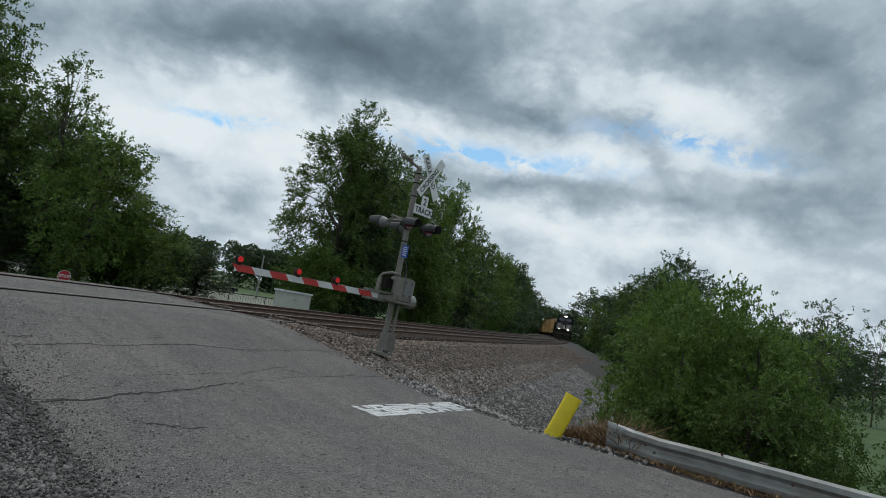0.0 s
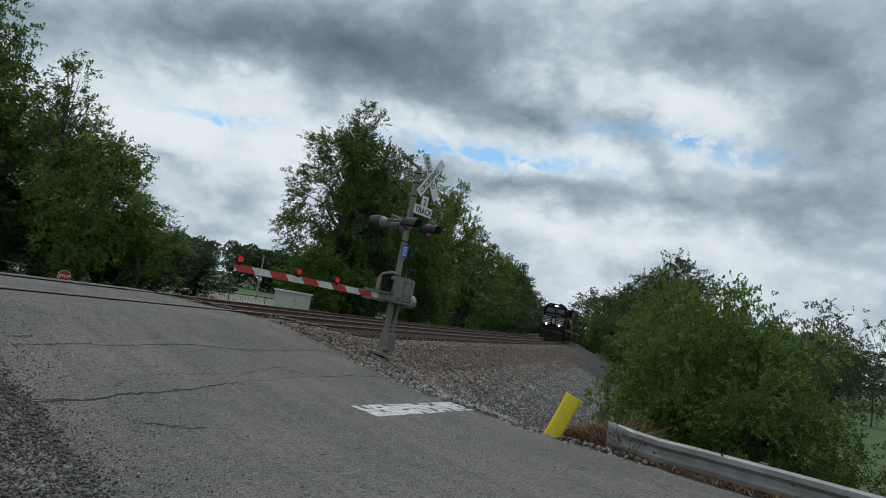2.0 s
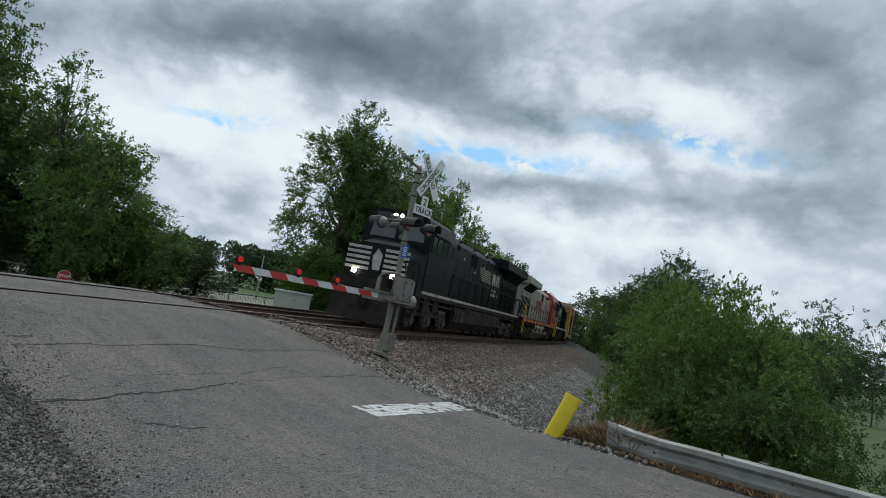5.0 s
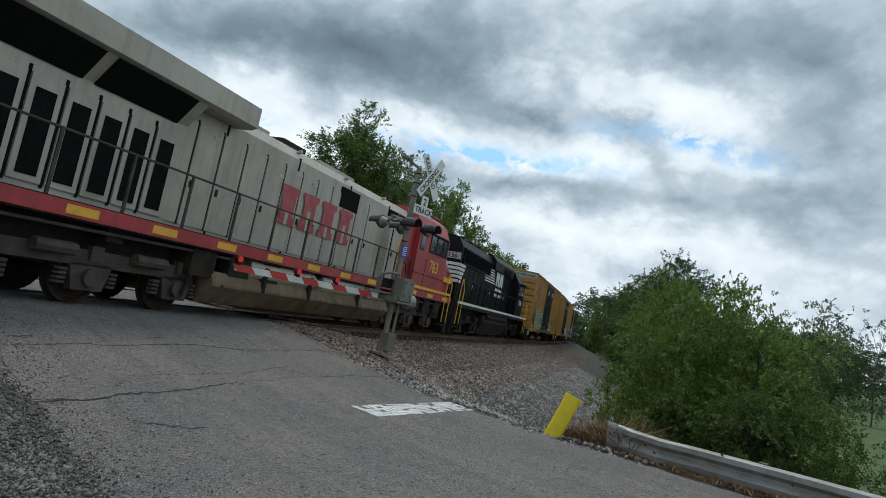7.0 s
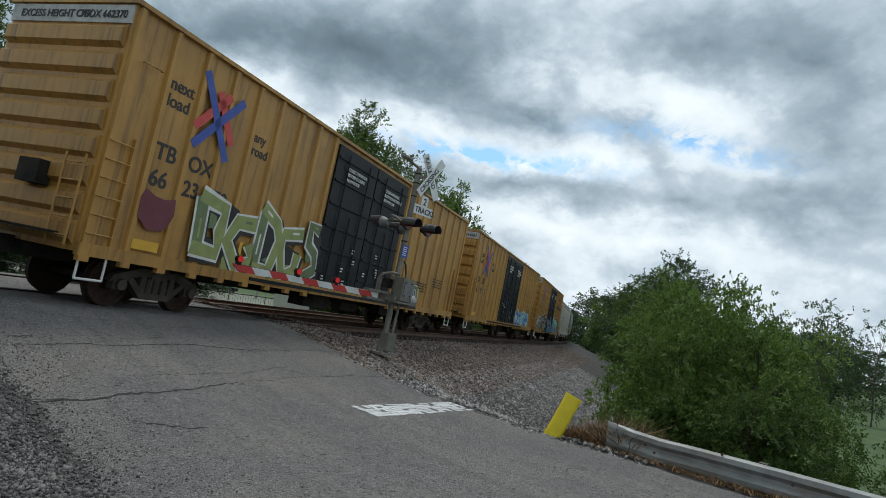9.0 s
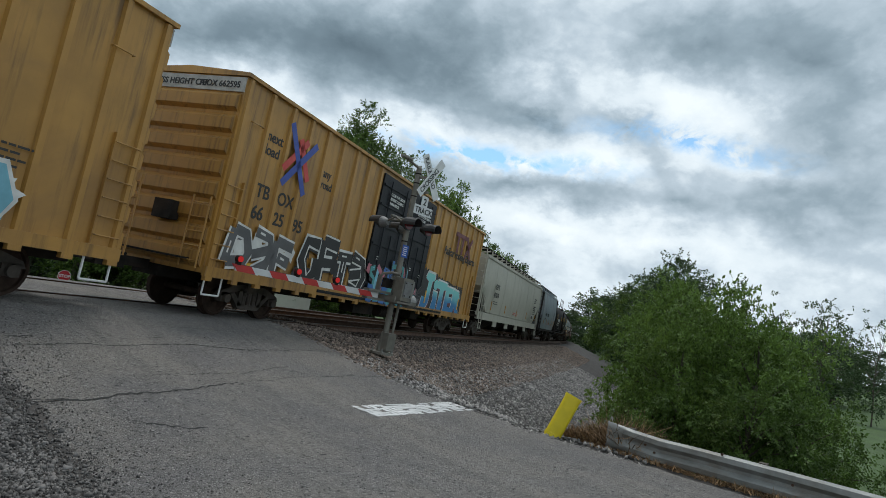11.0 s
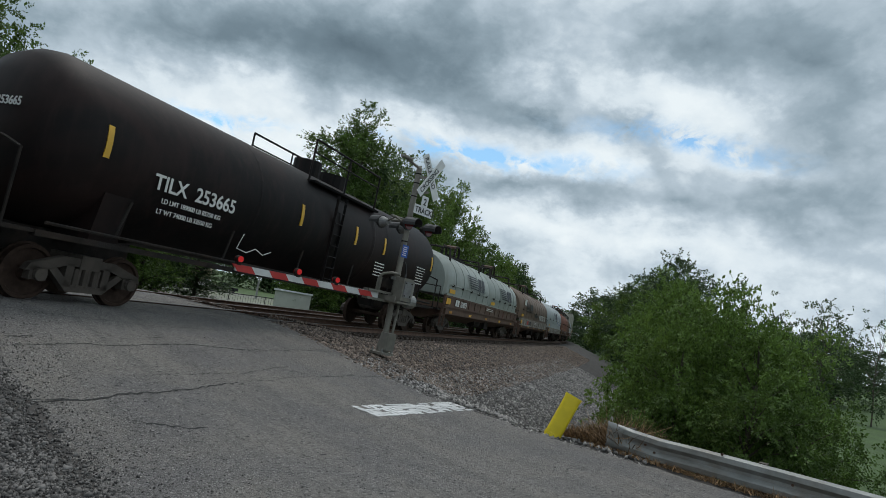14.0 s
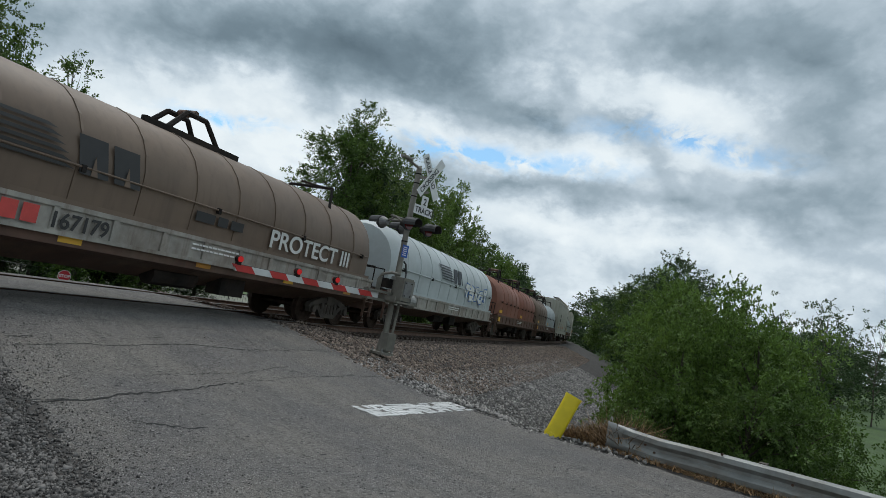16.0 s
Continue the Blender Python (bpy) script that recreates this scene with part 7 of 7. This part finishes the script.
# ---- along the road ----
def stop_bar():
    """Worn thermoplastic bar: broken pieces lying on the asphalt."""
    e = tagged(new("stop_bar"), "worn white stop bar painted on the asphalt", "road marking", kind="structure")
    rng = random.Random(5)
    for k in range(24):
        for j in range(6):
            if rng.random() < (0.1 if 0 < j < 5 else 0.22):
                continue
            w0, w1 = -2.73 + k * 0.119, -2.73 + (k + 1) * 0.119 - rng.uniform(-0.004, 0.018)
            ub = -0.18 - 0.117 * (w0 + 2.73)
            u0, u1 = ub + j * 0.1, ub + (j + 1) * 0.1 - rng.uniform(-0.004, 0.022)
            ps = [road_point(u + rng.uniform(-0.015, 0.015), w + rng.uniform(-0.015, 0.015), 0.006) for u, w in ((u0, w0), (u1, w0), (u1, w1), (u0, w1))]
            b = B()
            b.loft([[p - Vector((0, 0, 0.004)) for p in ps], ps])
            part("paint_patch", b, PAINTW, e)
    return e


def crack(pts, width, seed):
    """A dark jagged ribbon along points given in road metres (along, across)."""
    rng = np.random.RandomState(seed)
    pts = np.array(pts, float)
    d = np.concatenate([[0], np.cumsum(np.linalg.norm(np.diff(pts, axis=0), axis=1))])
    t = np.arange(0, d[-1], 0.06)
    u, w = np.interp(t, d, pts[:, 0]), np.interp(t, d, pts[:, 1])
    j = np.cumsum(rng.randn(len(t))) * 0.012
    u = u + j - np.linspace(0, j[-1], len(t)) + rng.randn(len(t)) * 0.012
    hw = width * (0.35 + 0.65 * rng.rand(len(t))) * np.minimum(1, np.minimum(t, d[-1] - t) / 0.4 + 0.15)
    V = []
    for a, b, h in zip(u, w, hw):
        V += [road_point(a - h, b, 0.005), road_point(a + h, b, 0.005)]
    n = len(t)
    f = [(2 * i, 2 * i + 1, 2 * i + 3, 2 * i + 2) for i in range(n - 1)]
    me = quick_mesh("crack", [tuple(v) for v in V], f)
    me.materials.append(CRACK)
    return tagged(new("road_crack", me), "dark jagged crack in the asphalt", "crack", kind="structure")


CRACK = material("crack_dark", (0.03, 0.03, 0.028), 0.95, var=0.4, scale=8, bump=0.5)
DU, DW = 0.0, 0.45
stop_bar()
for i, (pts, wd) in enumerate((([(0.16, -7.8), (0.03, -7.08), (-0.21, -6.6), (-0.45, -5.91), (-0.92, -4.61)], 0.03), ([(-1.54, -7.43), (-1.91, -6.6), (-2.12, -5.73), (-2.63, -4.63), (-2.85, -3.33), (-3.65, -1.16)], 0.025),
                               ([(-1.86, -3.39), (-1.55, -2.78), (-2.11, -0.39)], 0.022), ([(-0.84, -6.17), (-1.09, -5.38), (-1.4, -4.32), (-2.06, -2.9)], 0.012), ([(0.6, -6.9), (0.85, -6.3), (0.8, -5.8)], 0.03),
                               ([(-2.8, -5.2), (-2.9, -4.9)], 0.06), ([(-2.0, -7.3), (-2.1, -6.9)], 0.05), ([(2.1, -3.2), (2.9, -2.4), (3.4, -1.2)], 0.01), ([(-0.9, -4.6), (-1.3, -3.6), (-1.6, -2.8)], 0.012), ([(-3.4, -7.4), (-3.7, -5.0), (-4.3, -2.4)], 0.012))):
    crack([(u + DU, w + DW) for u, w in pts], wd * 0.72, i)


def flangeways():
    for c in (0.0, -4.3):
        for side in (0.7525, -0.7525):
            for o in (-0.075, 0.075):
                V, F = [], []
                for i, s in enumerate(np.arange(-30, -13.4, 0.5)):
                    for la in (-0.032, 0.032):
                        p = on_track(s, c + side + o + la, 0)
                        V.append((p[0], p[1], p[2] - 0.008 - (0.12 if c < 0 else 0)))
                    if i:
                        F.append((2 * i - 2, 2 * i - 1, 2 * i + 1, 2 * i))
                me = quick_mesh("flangeway", V, F)
                me.materials.append(RUBBER)
                tagged(new("flangeway", me), "black rubber flangeway strip beside the rail", "crossing strip", kind="structure")


flangeways()


def guardrail():
    e = tagged(new("guardrail"), "dented galvanised steel guardrail at the road edge", "guardrail")
    prof = [(0.0, 0.0), (0.075, 0.02), (0.085, 0.09), (0.02, 0.15), (0.02, 0.20), (0.085, 0.26), (0.075, 0.33), (0.0, 0.36)]
    ring = prof + [(a - 0.012, b) for a, b in reversed(prof)]
    us = [2.55, 2.75, 3.0, 3.4, 4.0, 5.0, 7.0, 10, 14, 20]
    rings = []
    for i, u in enumerate(us):
        fl = max(0, 1 - (u - 2.55) / 0.4)
        p = road_point(u, 0.38, 0.0)
        up = 0.05 + 0.02 * math.sin(u * 3.1)
        rings.append([p + Vector((-0.65 * (a * (1 - fl) + 0.02 * fl), -0.76 * (a * (1 - fl) + 0.02 * fl), up + 0.18 + (b - 0.18) * (1 + 0.12 * fl))) for a, b in ring])
    part("beam", B().loft(rings), GALV, e, smooth=True)
    post = B().box(-0.05, 0.05, -0.08, 0.08, -0.6, 0.42).done("post", BARK)
    for u in (2.9, 4.8, 6.7, 8.6, 10.5, 12.4, 14.3):
        o = part("post", post, BARK, e)
        o.matrix_local = Matrix.Translation(road_point(u, 0.5)) @ pose(0, 0, 0, 0, 0, -40)
    bolt = B().tube((0, 0, -0.01), (0, 0, 0.012), 0.02, 6).done("bolt", RAIL)
    for u, h in ((3.35, 0.3), (3.35, 0.12), (3.2, 0.2), (5.2, 0.21), (4.3, 0.36)):
        o = part("bolt", bolt, RAIL, e)
        o.matrix_local = Matrix.Translation(road_point(u, 0.33, 0.05 + h)) @ pose(0, 0, 0, 90, 0, -40)
    return e


def yellow_marker():
    e = tagged(new("marker_post"), "leaning flat yellow plastic marker post in gravel", "marker post")
    p = road_point(1.66, 0.2, -0.06)
    e.matrix_basis = Matrix.Translation(p) @ pose(0, 0, 0, 0, 21, 0) @ pose(0, 0, 0, 0, 0, -12)
    oval = [(0.14 * math.copysign(abs(math.cos(a)) ** 0.6, math.cos(a)), 0.07 * math.copysign(abs(math.sin(a)) ** 0.8, math.sin(a))) for a in np.linspace(0, math.tau, 20, endpoint=False)]
    part("post", B().prism_z(oval, 0, 0.78), POST_Y, e, smooth=True)
    part("foot_rim", B().prism_z([(x * 1.08, y * 1.12) for x, y in oval], 0.04, 0.1), POST_Y, e, smooth=True)
    part("cap", B().prism_z([(x * 1.06, y * 1.1) for x, y in oval], 0.76, 0.81).bevel(0.01), POST_Y, e, smooth=True)
    return e


guardrail()
yellow_marker()


# ---- beyond the tracks ----
def gz(x, y):
    return float(land_z(np.array([x]), np.array([y]))[0])


def fence(a, b, h, label, pale):
    e = tagged(new("fence"), label, "fence")
    a, b = Vector(a), Vector(b)
    n = int((b - a).length / 2.4)
    wire = B()
    for i in range(n + 1):
        p = a.lerp(b, i / n)
        z = gz(p.x, p.y)
        part("post", B().tube((p.x, p.y, z - 0.2), (p.x, p.y, z + h), 0.04, 6), BLACKLET, e)
        if i < n:
            q = a.lerp(b, (i + 1) / n)
            zq = gz(q.x, q.y)
            part("top_rail", B().tube((p.x, p.y, z + h), (q.x, q.y, zq + h), 0.035, 6), GALV if pale else BLACKLET, e)
            for k in range(14):
                t = (k + 0.5) / 14
                c = p.lerp(q, t)
                zz = z + (zq - z) * t
                wire.tube((c.x, c.y, zz + 0.08), (c.x, c.y, zz + h - 0.03), 0.011, 3, caps=False)
    ob = part("pickets", wire, BLACKLET, e)
    ob["kind"] = "stuff"
    return e


fence((-33.5, 41.2), (-24.3, 44.6), 1.35, "black metal fence with a pale top rail", True)
fence((-24.0, 45.5), (-11.0, 51.0), 1.3, "dark metal picket fence beside a gravel lot", False)


def stop_sign():
    x, y = -24.0, 39.9
    z = gz(x, y)
    e = tagged(new("stop_sign"), "red octagonal stop sign on a low post", "stop sign")
    e.matrix_basis = pose(x, y, 0, 0, 0, 31)
    part("post", B().box(-0.03, 0.03, 0.0, 0.05, z - 0.2, -0.5), GALV, e)
    octo = lambda r: [(r * math.cos(a + math.pi / 8), -0.87 + r * math.sin(a + math.pi / 8)) for a in np.linspace(0, math.tau, 8, endpoint=False)]
    part("rim", B().prism_y(octo(0.40), -0.012, 0), SIGN_W, e)
    face = part("face", B().prism_y(octo(0.365), -0.018, -0.012), STOP_RED, e)
    w = part("sign_lettering", lettering("STOP", 0.27, SIGN_W, 0.002), SIGN_W, face)
    w.location = (-0.31, -0.022, -0.965)
    return e


stop_sign()


def equipment_hut():
    x, y = -8.0, 35.0
    z = gz(x, y)
    e = tagged(new("equipment_hut"), "cream metal signal hut beside the far track", "hut")
    e.matrix_basis = pose(x, y, z, 0, 0, 12)
    h = 0.72 - z
    part("body", B().box(-1.0, 1.0, -0.6, 0.6, 0, h - 0.08).bevel(0.02), HUT, e)
    part("roof", B().box(-1.08, 1.08, -0.7, 0.7, h - 0.08, h), SIGN_W, e)
    part("door", B().box(0.2, 0.85, -0.62, -0.6, 0.1, h - 0.2), HUT, e)
    part("door_handle", B().box(0.75, 0.79, -0.66, -0.62, 0.7, 0.9), GALV, e)
    part("plinth", B().box(-1.1, 1.1, -0.7, 0.7, -0.3, 0.04), STONE_NEAR, e)
    return e


equipment_hut()


def utility_pole(x, y, top, turn):
    z = gz(x, y)
    e = tagged(new("utility_pole"), "weathered wooden utility pole with one crossarm", "utility pole")
    e.matrix_basis = pose(x, y, z, 0, 0, turn)
    part("pole", B().tube((0, 0, -0.5), (0, 0, top - z), 0.2, 8, 0.13), GALV, e)
    part("crossarm", B().box(-1.3, 1.3, -0.06, 0.06, top - z - 0.6, top - z - 0.45), BARK, e)
    for k in (-1.1, 0, 1.1):
        part("wire", B().tube((k, 0, top - z - 0.4), (k - 60, 14, top - z + 1.5), 0.02, 3, caps=False), BLACKLET, e)
        part("wire", B().tube((k, 0, top - z - 0.4), (k + 40, 8, top - z - 0.2), 0.02, 3, caps=False), BLACKLET, e)
    return e


utility_pole(-31.7, 110, 5.4, 10)


def far_building(x, y):
    z = gz(x, y)
    e = tagged(new("building"), "small tan building with a low dark roof beyond the lot", "building")
    e.matrix_basis = pose(x, y, z, 0, 0, 15)
    h = 2.6 - z
    part("wall", B().box(-3, 3, -2.5, 2.5, 0, h), TAN, e)
    part("roof", B().prism_y([(-3.4, h), (3.4, h), (0, h + 1.0)], -2.8, 2.8), UNDER, e)
    for xx in (-1.6, 1.0):
        part("window", B().box(xx, xx + 0.9, -2.53, -2.5, h * 0.45, h * 0.75), GLASS, e)
    return e


def parked_truck(x, y, turn, paint, label):
    z = gz(x, y)
    e = tagged(new("pickup_truck"), label, "truck")
    e.matrix_basis = pose(x, y, z, 0, 0, turn)
    part("body", B().box(-2.7, 2.7, -0.95, 0.95, 0.45, 1.05).bevel(0.08), paint, e)
    part("cab", B().loft([[(-1.3, -0.9, 1.05), (1.0, -0.9, 1.05), (1.0, 0.9, 1.05), (-1.3, 0.9, 1.05)], [(-0.6, -0.75, 1.8), (0.8, -0.75, 1.8), (0.8, 0.75, 1.8), (-0.6, 0.75, 1.8)]]), paint, e)
    part("window", B().box(-0.6, 0.7, -0.88, -0.8, 1.2, 1.65), GLASS, e)
    for xx in (-1.7, 1.7):
        for yy in (-0.85, 0.85):
            w = part("wheel", B().tube((xx, yy - 0.12, 0.4), (xx, yy + 0.12, 0.4), 0.4, 14), RUBBER, e)
            part("rim", B().tube((xx, yy - 0.13, 0.4), (xx, yy + 0.13, 0.4), 0.22, 10), GALV, w)
    return e


far_building(-51.5, 131)
parked_truck(-47, 126, 20, WHITE, "white pickup truck parked on the far lot")
parked_truck(-42.5, 124, -10, BLACK, "dark pickup truck parked on the far lot")


def gravel_lot():
    n = 24
    V, F = [], []
    for i in range(n + 1):
        for j in range(n + 1):
            a, b = i / n, j / n
            x = -60 + 44 * a + (1 - a) * 6 * b
            y = 66 + 68 * b - 8 * a
            V.append((x, y, gz(x, y) + 0.05))
    for i in range(n):
        for j in range(n):
            k = i * (n + 1) + j
            F.append((k, k + n + 1, k + n + 2, k + 1))
    me = quick_mesh("gravel_lot", V, F)
    me.materials.append(LOT)
    return tagged(new("gravel_lot", me), "pale dusty gravel lot behind the fence", "lot", kind="structure")


LOT = material("pale_gravel_lot", (0.19, 0.19, 0.155), 0.95, var=0.35, scale=0.15, bump=0.5, dirt=(0.12, 0.16, 0.06), dirt_amt=0.7)
gravel_lot()


# ---- loose stone, weeds, far woods ----
def stones(name, places, sizes, mat, label, seed):
    rng = np.random.RandomState(seed)
    n = len(places)
    base = np.array([(1, 0, 0), (-1, 0, 0), (0, 1, 0), (0, -1, 0), (0, 0, 1), (0, 0, -1)], float)
    q = rng.randn(n, 3, 3)
    q[:, 0] /= np.linalg.norm(q[:, 0], axis=1)[:, None]
    q[:, 1] -= (q[:, 1] * q[:, 0]).sum(1)[:, None] * q[:, 0]
    q[:, 1] /= np.linalg.norm(q[:, 1], axis=1)[:, None]
    q[:, 2] = np.cross(q[:, 0], q[:, 1])
    sc = sizes[:, None] * rng.uniform(0.55, 1.2, (n, 3))
    V = np.einsum("kj,njm->nkm", base, q * sc[:, :, None]) + rng.randn(n, 6, 3) * sizes[:, None, None] * 0.16 + places[:, None]
    f = np.array([(0, 2, 4), (2, 1, 4), (1, 3, 4), (3, 0, 4), (2, 0, 5), (1, 2, 5), (3, 1, 5), (0, 3, 5)])
    F = (f[None] + np.arange(n)[:, None, None] * 6).reshape(-1, 3)
    me = quick_mesh(name, V.reshape(-1, 3), F)
    me.materials.append(mat)
    return tagged(new(name, me), label, "stones", kind="stuff")


def ballast_places(n, s0, s1, l0, l1, seed, vmin=0.1):
    rng = np.random.RandomState(seed)
    s = s0 + (s1 - s0) * rng.uniform(0, 1, n) ** 1.6
    l = rng.uniform(l0, l1, n)
    x, y, a = np.interp(s, TS, TX), np.interp(s, TS, TY), np.interp(s, TS, TA)
    x, y = x + np.sin(a) * l, y - np.cos(a) * l
    v = (x - ROAD_O[0]) * ROAD_N[0] + (y - ROAD_O[1]) * ROAD_N[1]
    ok = v > vmin - 0.35 * rng.rand(n)
    return np.stack([x, y, land_z(x, y)], -1)[ok]


rs = np.random.RandomState(9)
bp = ballast_places(42000, -22, 42, 1.3, 5.4, 1)
stones("ballast_stones", bp, rs.uniform(0.03, 0.068, len(bp)), STONE, "brown crushed ballast stones on the track shoulder", 2)
bp = ballast_places(42000, -24, 20, 4.2, 10.5, 11)
stones("bank_stones", bp, rs.uniform(0.026, 0.06, len(bp)), STONE_GREY, "pale grey crushed stones spread beside the road", 12)
bp = ballast_places(14000, -14, 60, -6.9, 1.4, 3, 1.2)
bp[:, 2] += 0.08
stones("track_ballast", bp, rs.uniform(0.025, 0.05, len(bp)), STONE, "dark ballast stones between the ties", 4)
u, w = rs.uniform(-1.5, 4.5, 22000), -ROAD_W - 0.05 - np.abs(rs.randn(22000)) * 0.8 + 0.35 * rs.rand(22000) ** 2
xy = ROAD_O + u[:, None] * ROAD_U + w[:, None] * ROAD_N
sz = rs.uniform(0.006, 0.020, 22000) * np.where(rs.rand(22000) > 0.95, 2.0, 1)
stones("shoulder_gravel", np.stack([xy[:, 0], xy[:, 1], land_z(xy[:, 0], xy[:, 1]) + 0.008], -1), sz, STONE_NEAR, "loose grey gravel on the road shoulder", 5)
u, w = rs.uniform(-6, 6, 5200), rs.uniform(-ROAD_W, -0.2, 5200)
w = np.where(rs.rand(5200) < 0.7, -ROAD_W + np.abs(rs.randn(5200)) * 0.6, w)
xy = ROAD_O + u[:, None] * ROAD_U + w[:, None] * ROAD_N
_s, _l = track_coords(xy[:, 0], xy[:, 1])
stones("loose_chips", np.stack([xy[:, 0], xy[:, 1], road_z(_l) + GRADE * _s + 0.003], -1), rs.uniform(0.004, 0.012, 5200), STONE_NEAR, "small loose stone chips on the asphalt", 6)


def blades(name, places, height, mat, label, seed, lean=0.5, width=0.008):
    rng = np.random.RandomState(seed)
    n = len(places)
    h = height * rng.uniform(0.4, 1.2, (n, 1))
    d = rng.randn(n, 3) * lean
    d[:, 2] = 1
    d /= np.linalg.norm(d, axis=1)[:, None]
    sd = np.cross(d, rng.randn(n, 3))
    sd /= np.linalg.norm(sd, axis=1)[:, None]
    mid = places + d * h * 0.6
    tip = mid + (d + rng.randn(n, 3) * 0.45 - np.array([0, 0, 0.3])) * h * 0.4
    V = np.stack([places - sd * width, places + sd * width, mid + sd * width * 0.7, mid - sd * width * 0.7, tip], 1).reshape(-1, 3)
    k = np.arange(n)[:, None] * 5
    F = np.concatenate([k + np.array([0, 1, 2]), k + np.array([0, 2, 3]), k + np.array([3, 2, 4])])
    me = quick_mesh(name, V, F)
    me.materials.append(mat)
    return tagged(new(name, me), label, "weeds", kind="stuff")


def strip_places(n, u0, u1, w0, w1, seed):
    rng = np.random.RandomState(seed)
    xy = ROAD_O + rng.uniform(u0, u1, n)[:, None] * ROAD_U + rng.uniform(w0, w1, n)[:, None] * ROAD_N
    return np.stack([xy[:, 0], xy[:, 1], land_z(xy[:, 0], xy[:, 1])], -1)


blades("dry_weeds", strip_places(3000, 1.75, 2.9, 0.45, 1.6, 1), 0.62, DRYGRASS, "dry brown weeds at the end of the guardrail", 1, 0.7)
blades("dry_weeds", strip_places(2600, 2.4, 9.0, 0.15, 0.75, 2), 0.22, DRYGRASS, "dry brown weeds under the guardrail", 2, 0.8)
GREENBLADE = material("green_blade", (0.06, 0.105, 0.026), 0.8, var=0.3, scale=1, bump=0, island=True)
blades("tall_grass", strip_places(9000, 2.8, 14, 0.9, 5.0, 3), 0.45, GREENBLADE, "tall green grass on the bank behind the guardrail", 3, 0.6, 0.012)


def far_grass():
    rng = np.random.RandomState(8)
    n = 9000
    s, l = rng.uniform(-10, 40, n), rng.uniform(-26, -9, n)
    x, y, a = np.interp(s, TS, TX), np.interp(s, TS, TY), np.interp(s, TS, TA)
    x, y = x + np.sin(a) * l, y - np.cos(a) * l
    v = (x - ROAD_O[0]) * ROAD_N[0] + (y - ROAD_O[1]) * ROAD_N[1]
    ok = (v > 0.8)
    x, y = x[ok], y[ok]
    blades("tall_grass", np.stack([x, y, land_z(x, y)], -1), 0.6, GREENBLADE, "rough grass and weeds beyond the far track", 4, 0.6, 0.03)


far_grass()


def far_woods(name, line, n, seed, depth, leaf, mat, label):
    """A wooded ridge: crown heaps of leaves along a line of (x, y, top)."""
    rng = np.random.RandomState(seed)
    line = np.array(line, float)
    k = 160
    t = rng.uniform(0, len(line) - 1.001, k)
    i = t.astype(int)
    c = line[i] + (line[i + 1] - line[i]) * (t - i)[:, None]
    c[:, 0] += rng.randn(k) * depth * 0.3
    c[:, 1] += rng.uniform(0, depth, k)
    r = rng.uniform(2.5, 5.0, k)
    c[:, 2] = c[:, 2] - r * 0.9 - rng.exponential(2.5, k)
    j = rng.randint(0, k, n)
    o = rng.randn(n, 3)
    o /= np.linalg.norm(o, axis=1)[:, None]
    o[:, 2] = np.where(o[:, 2] < 0, o[:, 2] * 2.2, o[:, 2])
    p = c[j] + o * r[j][:, None] * (0.75 + 0.3 * rng.rand(n, 1))
    a, b = rng.randn(n, 3), rng.randn(n, 3)
    a /= np.linalg.norm(a, axis=1)[:, None]
    b /= np.linalg.norm(b, axis=1)[:, None]
    V = np.stack([p - a * leaf, p + b * leaf * 0.6, p + a * leaf, p - b * leaf * 0.6], 1).reshape(-1, 3)
    me = quick_mesh(name, V, np.arange(4 * n).reshape(n, 4))
    me.materials.append(mat)
    return tagged(new(name, me), label, "woods", kind="stuff")


far_woods("distant_woods", [(-135, 195, 16), (-118, 200, 14), (-94, 200, 12.5), (-82, 200, 11.5), (-63, 200, 12.5), (-48, 200, 11.5), (-38, 200, 10), (-15, 205, 9)], 52000, 1, 20, 0.55, LEAF_C, "dark wooded ridge in the distance")
far_woods("distant_woods", [(30, 250, 10), (60, 240, 10), (110, 200, 9), (150, 170, 9)], 30000, 2, 20, 0.6, LEAF_C, "dark belt of woods beyond the field")


def road_pits():
    """Small pits and tar flecks in the asphalt, lying along the line of travel."""
    rng = np.random.RandomState(21)
    V, F = [], []
    for k in range(700):
        u, w = rng.uniform(-5, 6), rng.uniform(-ROAD_W, -0.2)
        a, b = rng.uniform(0.006, 0.03) * (2.5 if rng.rand() > 0.96 else 1), rng.uniform(0.006, 0.018)
        base = len(V)
        for i in range(6):
            t = i * math.tau / 6
            V.append(tuple(road_point(u + b * math.cos(t) * rng.uniform(0.6, 1.2), w + a * math.sin(t) * rng.uniform(0.6, 1.2), 0.0045)))
        F.append(tuple(range(base, base + 6)))
    me = quick_mesh("road_pits", V, F)
    me.materials.append(CRACK)
    return tagged(new("road_pits", me), "small dark pits in the worn asphalt", "pits", kind="stuff")


road_pits()


def motions():
    for thing, off, truck in TRAIN:
        walk(thing, [(t / 4, car_pose(front_at(t / 4) + off, truck)) for t in range(0, 65)])
    # wheels roll: they turn by the distance run over their radius
    for wheel, x, r in SPIN:
        walk(wheel, [(k / 30, pose(x, 0, r, 0, math.degrees((front_at(k / 30) - front_at(0)) / r), 0)) for k in range(0, 481)])


motions()
